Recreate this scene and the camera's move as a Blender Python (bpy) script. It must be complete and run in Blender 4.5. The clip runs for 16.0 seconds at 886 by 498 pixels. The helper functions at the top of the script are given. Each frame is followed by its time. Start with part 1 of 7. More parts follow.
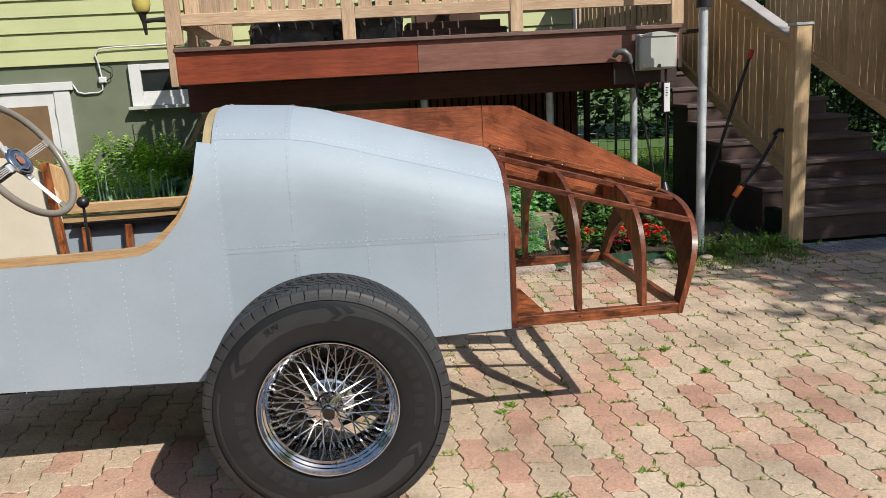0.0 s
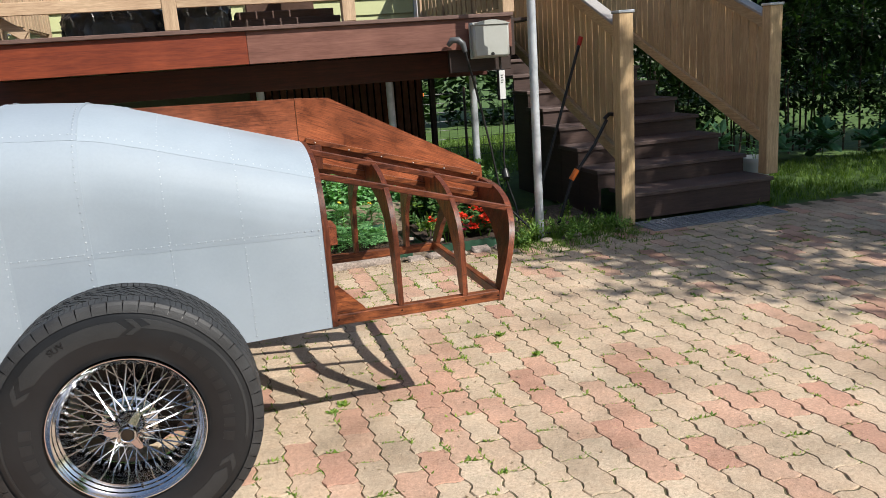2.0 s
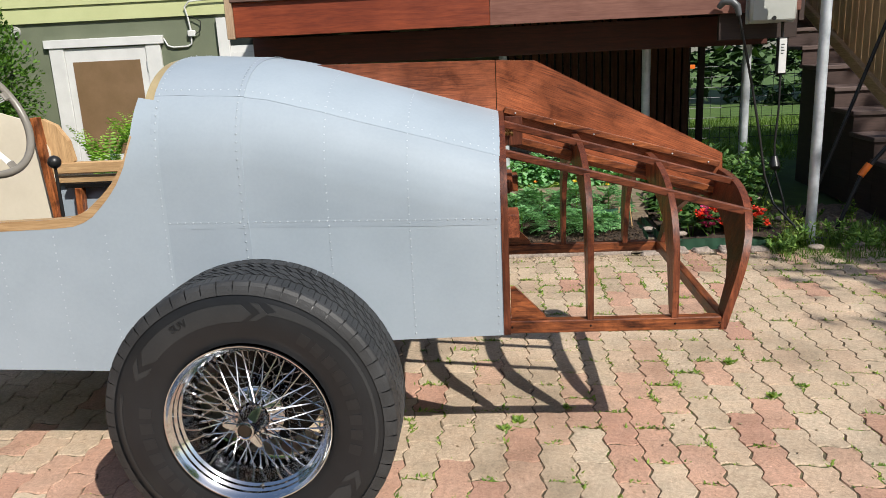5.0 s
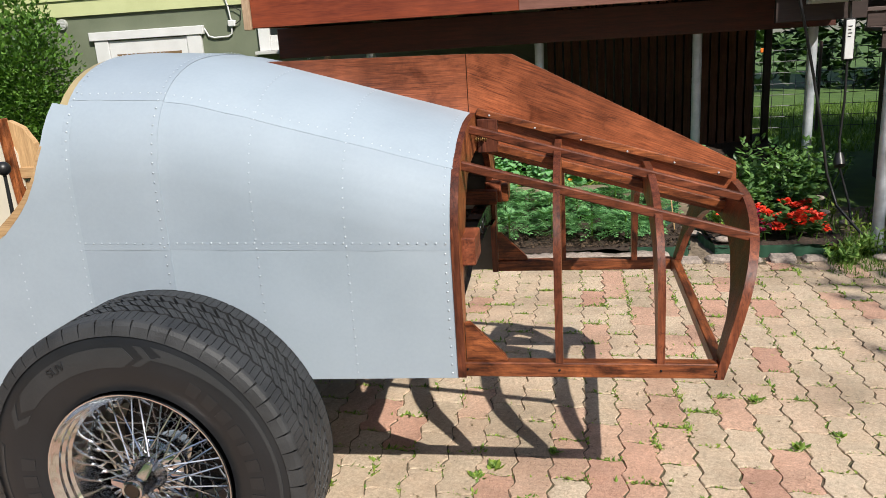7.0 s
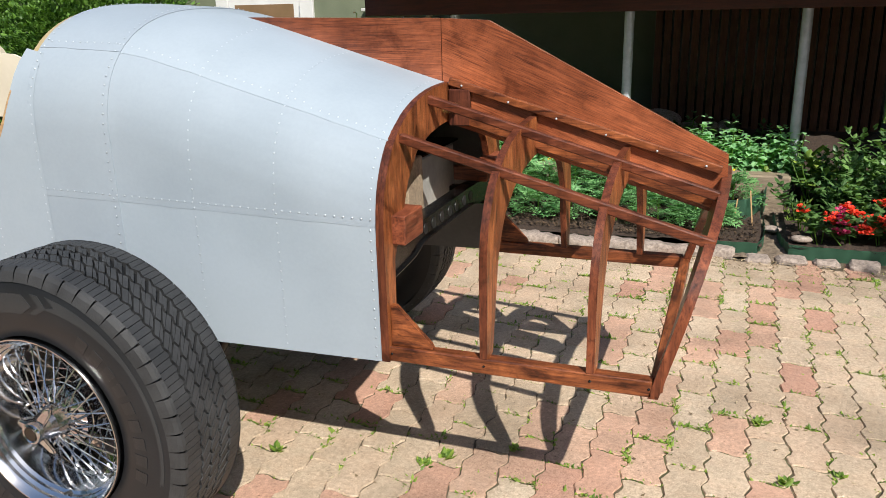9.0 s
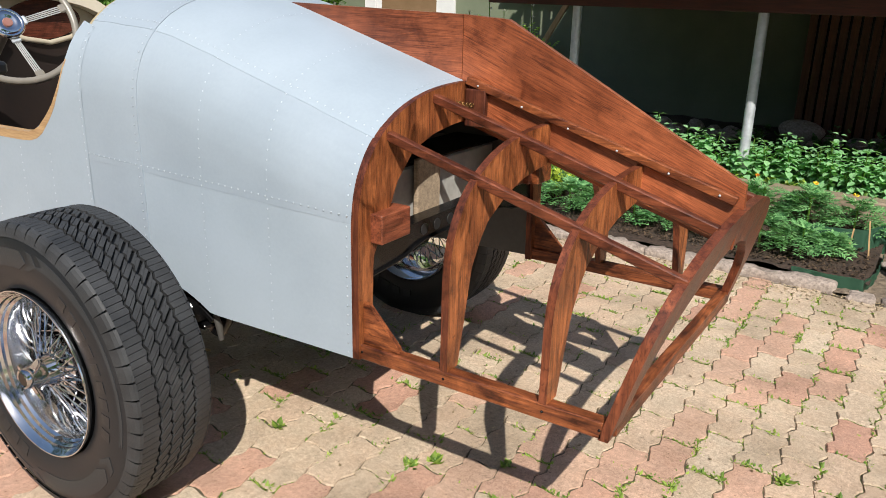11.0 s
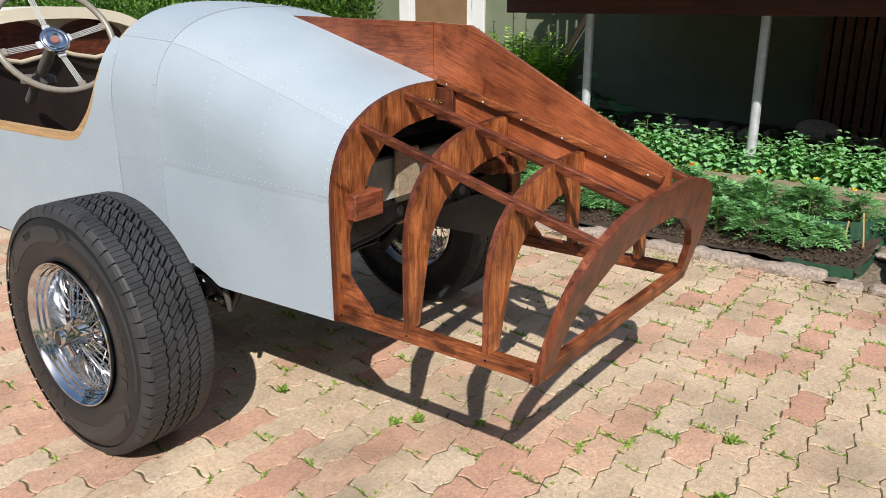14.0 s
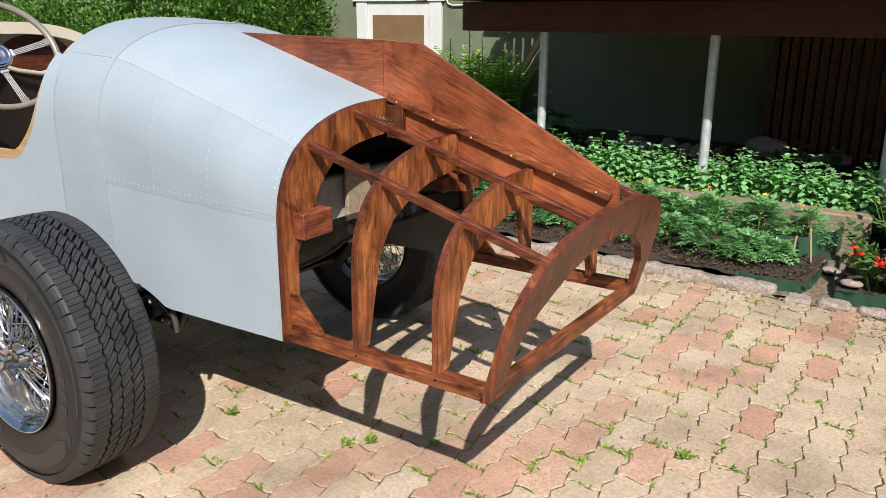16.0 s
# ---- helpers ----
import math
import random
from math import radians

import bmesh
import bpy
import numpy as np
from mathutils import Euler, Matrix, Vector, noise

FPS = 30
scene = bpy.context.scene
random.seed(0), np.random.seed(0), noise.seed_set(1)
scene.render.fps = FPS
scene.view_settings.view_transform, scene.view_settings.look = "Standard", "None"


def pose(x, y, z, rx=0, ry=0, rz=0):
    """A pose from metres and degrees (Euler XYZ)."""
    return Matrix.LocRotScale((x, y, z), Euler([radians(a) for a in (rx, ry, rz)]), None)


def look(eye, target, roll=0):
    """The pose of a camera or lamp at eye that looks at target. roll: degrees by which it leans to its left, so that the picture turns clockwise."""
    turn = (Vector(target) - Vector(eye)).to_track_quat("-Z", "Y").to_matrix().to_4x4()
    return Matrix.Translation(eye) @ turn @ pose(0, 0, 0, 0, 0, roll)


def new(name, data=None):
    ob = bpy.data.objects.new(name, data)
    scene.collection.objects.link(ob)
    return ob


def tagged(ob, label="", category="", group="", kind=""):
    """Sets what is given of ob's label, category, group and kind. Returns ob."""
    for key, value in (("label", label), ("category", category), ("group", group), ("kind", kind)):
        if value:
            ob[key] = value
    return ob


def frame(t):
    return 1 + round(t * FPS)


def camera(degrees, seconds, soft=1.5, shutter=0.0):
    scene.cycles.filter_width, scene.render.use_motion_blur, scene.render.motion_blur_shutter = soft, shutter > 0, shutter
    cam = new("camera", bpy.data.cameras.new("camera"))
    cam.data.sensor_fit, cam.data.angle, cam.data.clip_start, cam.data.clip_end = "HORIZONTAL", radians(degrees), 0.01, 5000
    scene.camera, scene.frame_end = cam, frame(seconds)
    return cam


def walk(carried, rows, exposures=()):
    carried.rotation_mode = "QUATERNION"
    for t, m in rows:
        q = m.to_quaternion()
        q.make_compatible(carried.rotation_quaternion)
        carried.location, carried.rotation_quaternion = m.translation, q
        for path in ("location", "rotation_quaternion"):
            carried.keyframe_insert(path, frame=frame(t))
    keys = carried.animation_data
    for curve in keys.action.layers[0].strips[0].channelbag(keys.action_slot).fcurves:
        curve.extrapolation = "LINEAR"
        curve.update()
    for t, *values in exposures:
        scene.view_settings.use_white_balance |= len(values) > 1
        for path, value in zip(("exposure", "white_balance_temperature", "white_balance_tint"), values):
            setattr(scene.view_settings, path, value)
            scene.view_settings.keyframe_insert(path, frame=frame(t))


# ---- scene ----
cam = camera(59.0, 16.0, soft=0.7)
METRES, EYE, TILT, LEAN, TURN = 3.132, 1.456, 0.0, 0.0, -6.2
ROWS = [
    (0.0, 0.0, 0.0, 0.0, -0.67, -12.3, 3.06),
    (0.5, 0.0145, 0.0006, -0.0004, -5.53, -12.18, 2.95),
    (1.0, 0.024, -0.001, -0.0032, -7.78, -12.68, 3.11),
    (1.5, 0.0444, 0.0031, -0.0028, -9.96, -13.23, 3.89),
    (2.0, 0.0709, 0.0171, -0.0016, -10.42, -13.67, 3.93),
    (2.5, 0.0995, 0.031, -0.0027, -7.18, -14.43, 4.61),
    (3.0, 0.117, 0.0435, -0.0024, -2.34, -15.01, 5.8),
    (3.5, 0.1162, 0.0739, -0.0036, 1.66, -14.78, 5.29),
    (4.0, 0.1136, 0.1249, -0.0086, 4.48, -14.64, 4.0),
    (6.5, 0.2461, 0.2729, -0.0292, 14.56, -14.94, 3.24),
    (7.0, 0.254, 0.3296, -0.0188, 15.29, -15.4, 3.54),
    (7.5, 0.2896, 0.3678, -0.0241, 17.43, -16.27, 3.34),
    (8.0, 0.347, 0.3967, -0.0214, 21.48, -16.41, 2.54),
    (8.5, 0.3742, 0.4106, -0.0271, 23.54, -16.95, 2.05),
    (11.0, 0.5087, 0.5293, -0.0144, 39.29, -18.73, -1.31),
    (11.5, 0.5176, 0.5046, -0.016, 38.66, -18.31, -1.76),
    (12.0, 0.5419, 0.4688, -0.0171, 38.42, -17.25, -0.99),
    (12.5, 0.5614, 0.4657, -0.0144, 38.99, -16.64, -0.38),
    (13.0, 0.5949, 0.482, -0.0127, 40.34, -16.88, -1.0),
    (13.5, 0.6199, 0.4951, -0.0147, 42.08, -17.65, -0.86),
    (14.0, 0.6339, 0.5046, -0.0148, 42.94, -17.9, 0.13),
    (14.5, 0.6386, 0.508, -0.0126, 42.6, -17.11, 0.46),
    (15.0, 0.6374, 0.5112, -0.0131, 41.67, -16.68, 0.72),
    (15.5, 0.6391, 0.5147, -0.0141, 40.69, -16.84, 0.24),
    (16.0, 0.6387, 0.5158, -0.0143, 40.16, -16.72, -0.28),
]
walk(cam, [(t, pose(0, 0, EYE, TILT, LEAN, TURN) @ pose(METRES * x, METRES * y, METRES * z, 90 + pitch, roll, yaw)) for t, x, y, z, yaw, pitch, roll in ROWS],
     exposures=[(0.0, 0.27), (1.0, 0.37), (2.0, 0.43), (3.0, 0.39), (4.0, 0.31), (6.5, 0.38), (8.5, 0.47), (11.0, 0.46), (13.0, 0.44), (14.5, 0.44), (16.0, 0.48)])

# ---- light ----
SUN_WAY = Vector((-0.309, 0.395, -0.482)).normalized()
world = bpy.data.worlds.new("sky")
scene.world = world
world.use_nodes = True
wn = world.node_tree
sky = wn.nodes.new("ShaderNodeTexSky")
sky.sky_type = "NISHITA"
sky.sun_disc = False
sky.sun_elevation = math.asin(-SUN_WAY.z)
sky.sun_rotation = math.atan2(-SUN_WAY.x, -SUN_WAY.y)
wn.nodes["Background"].inputs["Strength"].default_value = 0.099
wn.links.new(sky.outputs["Color"], wn.nodes["Background"].inputs["Color"])
sun = new("sun", bpy.data.lights.new("sun", "SUN"))
sun.data.energy, sun.data.angle, sun.data.color = 4.8, radians(0.55), (1.0, 0.955, 0.88)
sun.matrix_world = look((6, -8, 12), Vector((6, -8, 12)) + SUN_WAY)


# ---- materials ----
def material(name, rough=0.6, metal=0.0):
    m = bpy.data.materials.new(name)
    m.use_nodes = True
    b = m.node_tree.nodes["Principled BSDF"]
    b.inputs["Roughness"].default_value = rough
    b.inputs["Metallic"].default_value = metal
    return m, m.node_tree, b


def rgba(c):
    return (c[0], c[1], c[2], 1.0)


def coords(nt, scale=(1, 1, 1)):
    tc = nt.nodes.new("ShaderNodeTexCoord")
    mp = nt.nodes.new("ShaderNodeMapping")
    mp.inputs["Scale"].default_value = scale
    nt.links.new(tc.outputs["Object"], mp.inputs["Vector"])
    return mp.outputs["Vector"]


def noise_tex(nt, vec, scale, detail=4, rough=0.55, distort=0.0):
    n = nt.nodes.new("ShaderNodeTexNoise")
    n.inputs["Scale"].default_value = scale
    n.inputs["Detail"].default_value = detail
    n.inputs["Roughness"].default_value = rough
    n.inputs["Distortion"].default_value = distort
    if vec is not None:
        nt.links.new(vec, n.inputs["Vector"])
    return n.outputs["Fac"]


def ramp(nt, fac, stops):
    r = nt.nodes.new("ShaderNodeValToRGB")
    e = r.color_ramp.elements
    while len(e) < len(stops):
        e.new(0.5)
    for el, (p, c) in zip(e, stops):
        el.position, el.color = p, rgba(c)
    nt.links.new(fac, r.inputs["Fac"])
    return r.outputs["Color"]


def mixed(nt, fac, a, b, blend="MIX"):
    m = nt.nodes.new("ShaderNodeMix")
    m.data_type, m.blend_type = "RGBA", blend
    for sock, v in ((m.inputs[0], fac), (m.inputs[6], a), (m.inputs[7], b)):
        if isinstance(v, (int, float)):
            sock.default_value = v
        elif isinstance(v, tuple):
            sock.default_value = rgba(v)
        else:
            nt.links.new(v, sock)
    return m.outputs[2]


def arith(nt, op, a, b):
    m = nt.nodes.new("ShaderNodeMath")
    m.operation = op
    for sock, v in ((m.inputs[0], a), (m.inputs[1], b)):
        if isinstance(v, (int, float)):
            sock.default_value = v
        else:
            nt.links.new(v, sock)
    return m.outputs[0]


def bump(nt, b, height, strength=0.3, dist=0.004):
    n = nt.nodes.new("ShaderNodeBump")
    n.inputs["Strength"].default_value = strength
    n.inputs["Distance"].default_value = dist
    nt.links.new(height, n.inputs["Height"])
    nt.links.new(n.outputs["Normal"], b.inputs["Normal"])


def rough_by(nt, b, fac, lo, hi):
    r = nt.nodes.new("ShaderNodeMapRange")
    r.inputs["To Min"].default_value, r.inputs["To Max"].default_value = lo, hi
    nt.links.new(fac, r.inputs["Value"])
    nt.links.new(r.outputs["Result"], b.inputs["Roughness"])


AXES = {"x": (1.0, 14, 14), "y": (14, 1.0, 14), "z": (14, 14, 1.0)}


def wood(name, axis, dark, light, rough=0.5, grain=6.0, depth=0.25, blotch=0.5):
    """Sawn wood with its grain along one axis, streaked and unevenly stained."""
    m, nt, b = material(name, rough)
    v = coords(nt, AXES[axis])
    g = noise_tex(nt, v, grain, 6, 0.62, 0.9)
    f = noise_tex(nt, v, grain * 5, 3, 0.5)
    big = noise_tex(nt, coords(nt), 3.1, 3)
    mid = tuple((a + c) * 0.5 for a, c in zip(dark, light))
    col = ramp(nt, g, [(0.3, dark), (0.5, mid), (0.68, light)])
    col = mixed(nt, 0.35, col, ramp(nt, f, [(0.35, dark), (0.65, light)]))
    col = mixed(nt, ramp(nt, big, [(0.35, (blotch,) * 3), (0.65, (0, 0, 0))]), col, mixed(nt, 1.0, col, (0.62, 0.52, 0.48), "MULTIPLY"))
    oi = nt.nodes.new("ShaderNodeObjectInfo")
    col = mixed(nt, 1.0, col, ramp(nt, oi.outputs["Random"], [(0, (0.8, 0.8, 0.8)), (1, (1.12, 1.1, 1.08))]), "MULTIPLY")
    nt.links.new(col, b.inputs["Base Color"])
    rough_by(nt, b, f, rough - 0.1, rough + 0.15)
    if rough < 0.4:
        b.inputs["Coat Weight"].default_value = 0.2
        b.inputs["Coat Roughness"].default_value = 0.22
    bump(nt, b, g, depth, 0.003)
    return m


def plain(name, c1, c2, rough=0.6, metal=0.0, scale=5.0, fine=60.0, depth=0.1, spread=0.08, spec=0.5):
    """An even surface with soft stains and a fine grain."""
    m, nt, b = material(name, rough, metal)
    b.inputs["Specular IOR Level"].default_value = spec
    v = coords(nt)
    n1 = noise_tex(nt, v, scale, 4)
    n2 = noise_tex(nt, v, fine, 3)
    col = ramp(nt, n1, [(0.32, c1), (0.68, c2)])
    col = mixed(nt, 0.25, col, ramp(nt, n2, [(0.3, c1), (0.7, c2)]))
    nt.links.new(col, b.inputs["Base Color"])
    rough_by(nt, b, n1, max(0.02, rough - spread), min(1, rough + spread))
    bump(nt, b, n2, depth, 0.002)
    return m


def tinted(m, lo, hi):
    """Let each object of a material differ a little in tone."""
    nt = m.node_tree
    b = nt.nodes["Principled BSDF"]
    col = b.inputs["Base Color"].links[0].from_socket
    oi = nt.nodes.new("ShaderNodeObjectInfo")
    nt.links.new(mixed(nt, 1.0, col, ramp(nt, oi.outputs["Random"], [(0, lo), (1, hi)]), "MULTIPLY"), b.inputs["Base Color"])
    return m


def leafy(name, dark, light, rough=0.5, trans=0.25):
    m, nt, b = material(name, rough)
    b.inputs["Specular IOR Level"].default_value = 0.3
    g = nt.nodes.new("ShaderNodeNewGeometry")
    col = ramp(nt, g.outputs["Random Per Island"], [(0.0, dark), (1.0, light)])
    n = noise_tex(nt, coords(nt), 9.0, 2)
    col = mixed(nt, 0.5, col, mixed(nt, 1.0, col, ramp(nt, n, [(0.3, (0.6, 0.65, 0.6)), (0.7, (1.25, 1.2, 1.0))]), "MULTIPLY"))
    nt.links.new(col, b.inputs["Base Color"])
    t = nt.nodes.new("ShaderNodeBsdfTranslucent")
    nt.links.new(mixed(nt, 1.0, col, (1.3, 1.4, 0.6), "MULTIPLY"), t.inputs["Color"])
    mx = nt.nodes.new("ShaderNodeMixShader")
    mx.inputs[0].default_value = trans
    nt.links.new(b.outputs[0], mx.inputs[1])
    nt.links.new(t.outputs[0], mx.inputs[2])
    nt.links.new(mx.outputs[0], nt.nodes["Material Output"].inputs["Surface"])
    return m


def stained_wood(name, axis, dark, mid, light):
    """Hand-stained boards: pooled dark stain, bright worn patches, fine pores along one axis, a glossy oil finish."""
    m, nt, b = material(name, 0.34)
    b.inputs["Coat Weight"].default_value = 0.10
    b.inputs["Coat Roughness"].default_value = 0.22
    b.inputs["Specular IOR Level"].default_value = 0.32
    long = {"x": (1, 6, 6), "y": (6, 1, 6), "z": (6, 6, 1)}[axis]
    v = coords(nt, long)
    g = noise_tex(nt, v, 4.0, 7, 0.66, 1.3)
    fine = noise_tex(nt, coords(nt, tuple(q ** 1.7 for q in long)), 8.0, 7, 0.74, 0.5)
    blot = noise_tex(nt, coords(nt, tuple(q ** 0.2 for q in long)), 9.0, 5, 0.62, 1.0)
    dots = noise_tex(nt, coords(nt), 55.0, 3, 0.6)
    col = ramp(nt, g, [(0.30, dark), (0.43, mid), (0.66, light)])
    col = mixed(nt, 1.0, col, ramp(nt, fine, [(0.34, (0.36, 0.30, 0.27)), (0.47, (0.92, 0.90, 0.89)), (0.64, (1.32, 1.30, 1.26))]), "MULTIPLY")
    col = mixed(nt, 1.0, col, ramp(nt, blot, [(0.31, (0.30, 0.25, 0.23)), (0.43, (0.82, 0.79, 0.77)), (0.66, (1.45, 1.46, 1.48))]), "MULTIPLY")
    col = mixed(nt, 1.0, col, ramp(nt, dots, [(0.26, (0.5, 0.45, 0.42)), (0.38, (1, 1, 1))]), "MULTIPLY")
    oi = nt.nodes.new("ShaderNodeObjectInfo")
    col = mixed(nt, 1.0, col, ramp(nt, oi.outputs["Random"], [(0, (0.78, 0.76, 0.76)), (1, (1.15, 1.15, 1.15))]), "MULTIPLY")
    nt.links.new(col, b.inputs["Base Color"])
    rough_by(nt, b, blot, 0.3, 0.58)
    bump(nt, b, fine, 0.4, 0.002)
    return m


TONES = {"x": ((0.024, 0.0075, 0.004), (0.112, 0.033, 0.0135), (0.275, 0.088, 0.030)), "z": ((0.058, 0.018, 0.0075), (0.178, 0.056, 0.0195), (0.365, 0.126, 0.042))}
TONES["y"] = TONES["x"]
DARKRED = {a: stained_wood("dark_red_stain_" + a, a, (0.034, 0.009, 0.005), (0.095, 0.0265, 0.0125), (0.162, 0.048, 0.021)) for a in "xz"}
STAIN = {a: stained_wood("stained_wood_" + a, a, *TONES[a]) for a in "xyz"}
def stained_ply(name, dark, light, slope=0.0):
    """Stained plywood: fine drawn figure that runs down a slope, blotches of stain and small marks."""
    m, nt, b = material(name, 0.34)
    b.inputs["Coat Weight"].default_value = 0.12

    def along(scale):
        tc = nt.nodes.new("ShaderNodeTexCoord")
        turn = nt.nodes.new("ShaderNodeMapping")
        turn.inputs["Rotation"].default_value = (0, radians(-slope), 0)
        nt.links.new(tc.outputs["Object"], turn.inputs["Vector"])
        mp = nt.nodes.new("ShaderNodeMapping")
        mp.inputs["Scale"].default_value = scale
        nt.links.new(turn.outputs["Vector"], mp.inputs["Vector"])
        return mp.outputs["Vector"]

    g = noise_tex(nt, along((1.4, 9, 11)), 4.0, 8, 0.7, 1.6)
    fine = noise_tex(nt, along((2.2, 60, 70)), 4.5, 7, 0.75, 0.5)
    lines = noise_tex(nt, along((0.9, 20, 34)), 5.0, 5, 0.62, 1.2)
    blot = noise_tex(nt, coords(nt), 8.0, 5, 0.62, 0.4)
    wide = noise_tex(nt, coords(nt), 2.6, 3, 0.5)
    col = ramp(nt, g, [(0.28, dark), (0.43, tuple(p * 0.35 + q * 0.65 for p, q in zip(dark, light))), (0.68, light)])
    col = mixed(nt, 1.0, col, ramp(nt, fine, [(0.34, (0.55, 0.50, 0.47)), (0.5, (1, 1, 1)), (0.66, (1.32, 1.30, 1.28))]), "MULTIPLY")
    col = mixed(nt, 1.0, col, ramp(nt, lines, [(0.34, (0.58, 0.51, 0.48)), (0.45, (1, 1, 1)), (0.68, (1.15, 1.15, 1.15))]), "MULTIPLY")
    col = mixed(nt, 1.0, col, ramp(nt, blot, [(0.30, (0.42, 0.36, 0.33)), (0.43, (0.92, 0.91, 0.91)), (0.66, (1.35, 1.38, 1.38))]), "MULTIPLY")
    col = mixed(nt, 1.0, col, ramp(nt, wide, [(0.36, (0.60, 0.55, 0.52)), (0.60, (1.22, 1.22, 1.22))]), "MULTIPLY")
    nt.links.new(col, b.inputs["Base Color"])
    rough_by(nt, b, blot, 0.28, 0.5)
    bump(nt, b, fine, 0.2, 0.002)
    return m


FINWOOD = stained_ply("fin_plywood", (0.060, 0.0165, 0.0085), (0.265, 0.078, 0.033))
FINREAR = stained_ply("rear_fin_plywood", (0.070, 0.0185, 0.0088), (0.285, 0.082, 0.0325), 22.0)
PALE = {a: wood("pale_wood_" + a, a, (0.33, 0.19, 0.085), (0.62, 0.42, 0.22), 0.5, 5.0, 0.1, 0.15) for a in "xyz"}
DECKPINE = {a: wood("weathered_pine_" + a, a, (0.31, 0.205, 0.125), (0.58, 0.43, 0.29), 0.75, 4.0, 0.3, 0.3) for a in "xyz"}
TREATED = {a: wood("treated_pine_" + a, a, (0.36, 0.245, 0.125), (0.70, 0.52, 0.30), 0.7, 4.0, 0.3, 0.35) for a in "xyz"}
FASCIA_DARK = wood("weathered_fascia_stain", "x", (0.13, 0.050, 0.035), (0.25, 0.115, 0.085), 0.5, 2.5, 0.1, 0.6)
FASCIA = wood("fascia_stain", "x", (0.12, 0.021, 0.009), (0.29, 0.062, 0.022), 0.45, 2.5, 0.1, 0.6)
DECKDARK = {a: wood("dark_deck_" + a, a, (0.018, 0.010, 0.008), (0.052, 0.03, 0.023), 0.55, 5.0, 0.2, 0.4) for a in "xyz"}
STAIRWOOD = {a: wood("stair_stain_" + a, a, (0.030, 0.016, 0.013), (0.080, 0.047, 0.039), 0.6, 5.0, 0.2, 0.3) for a in "xyz"}
HOOP = plain("yellow_plywood", (0.27, 0.205, 0.105), (0.42, 0.34, 0.19), 0.6, 0, 9)
RIVET = plain("bright_rivet", (0.36, 0.41, 0.46), (0.46, 0.51, 0.56), 0.3, 0.2)
BEAMWOOD = wood("bearer_stain", "x", (0.038, 0.0085, 0.005), (0.12, 0.027, 0.014), 0.55, 3.0)
OLDWOOD = wood("weathered_sleeper", "x", (0.15, 0.115, 0.08), (0.40, 0.32, 0.225), 0.85, 4.0, 0.5, 0.3)
PAINT = plain("primer_grey_paint", (0.275, 0.326, 0.374), (0.322, 0.376, 0.428), 0.56, 0.0, 3.2, 90, 0.05, 0.08, 0.35)
tinted(PAINT, (0.93, 0.93, 0.94), (1.03, 1.03, 1.03))
CREAM = plain("cream_paint", (0.60, 0.54, 0.43), (0.68, 0.62, 0.50), 0.35)
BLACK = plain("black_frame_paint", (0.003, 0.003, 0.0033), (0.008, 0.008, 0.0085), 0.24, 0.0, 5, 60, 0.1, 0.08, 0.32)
RUBBER = plain("tyre_rubber", (0.0085, 0.0095, 0.0115), (0.0150, 0.0165, 0.0190), 0.42, 0.0, 7, 150, 0.12, 0.07, 0.42)
TREAD = plain("tyre_tread", (0.0140, 0.0148, 0.0162), (0.037, 0.0385, 0.0410), 0.58, 0.0, 12, 240, 0.5, 0.08, 0.5)
# lighter copy of the rubber: the raised bands' sheen is put into the colour
RUBBERLIT = plain("tyre_raised_band", (0.024, 0.0250, 0.0266), (0.035, 0.0360, 0.0378), 0.44, 0.0, 7, 150, 0.2, 0.08, 0.3)
CHROME = plain("chrome", (0.58, 0.59, 0.61), (0.68, 0.69, 0.71), 0.06, 1.0, 8, 40, 0.02, 0.03)
STEEL = plain("galvanised_steel", (0.38, 0.41, 0.44), (0.58, 0.61, 0.64), 0.45, 0.35, 14, 60, 0.1, 0.12)
BRASS = plain("old_brass", (0.14, 0.075, 0.022), (0.30, 0.185, 0.07), 0.4, 0.85)
GREYPLASTIC = plain("grey_plastic", (0.36, 0.37, 0.34), (0.42, 0.43, 0.40), 0.4)
BLACKPLASTIC = plain("black_plastic", (0.012, 0.012, 0.013), (0.02, 0.02, 0.02), 0.4)
WHITE = plain("white_paint", (0.58, 0.58, 0.57), (0.67, 0.67, 0.66), 0.45)
SIDING = plain("yellow_green_siding", (0.40, 0.425, 0.21), (0.46, 0.485, 0.25), 0.6, 0, 3, 70, 0.15)
OLIVE = plain("olive_wall", (0.120, 0.140, 0.090), (0.158, 0.178, 0.118), 0.8, 0, 4, 90, 0.3)
GREENPL = plain("green_plastic", (0.045, 0.125, 0.075), (0.065, 0.165, 0.10), 0.5)
SOIL = plain("dark_soil", (0.010, 0.006, 0.004), (0.075, 0.047, 0.031), 0.95, 0, 70, 320, 1.0)
SLATS = wood("slat_brown", "z", (0.055, 0.020, 0.011), (0.18, 0.070, 0.034), 0.7, 4.0)
STONE = plain("kerb_stone", (0.15, 0.118, 0.096), (0.41, 0.34, 0.29), 0.95, 0, 60, 220, 1.0)
LAWN = plain("lawn_ground", (0.035, 0.075, 0.012), (0.085, 0.15, 0.028), 0.9, 0, 6, 200, 1.0)
REDP = plain("red_plastic", (0.45, 0.02, 0.015), (0.5, 0.03, 0.02), 0.4)
ORANGEP = plain("orange_plastic", (0.75, 0.16, 0.02), (0.8, 0.2, 0.03), 0.4)


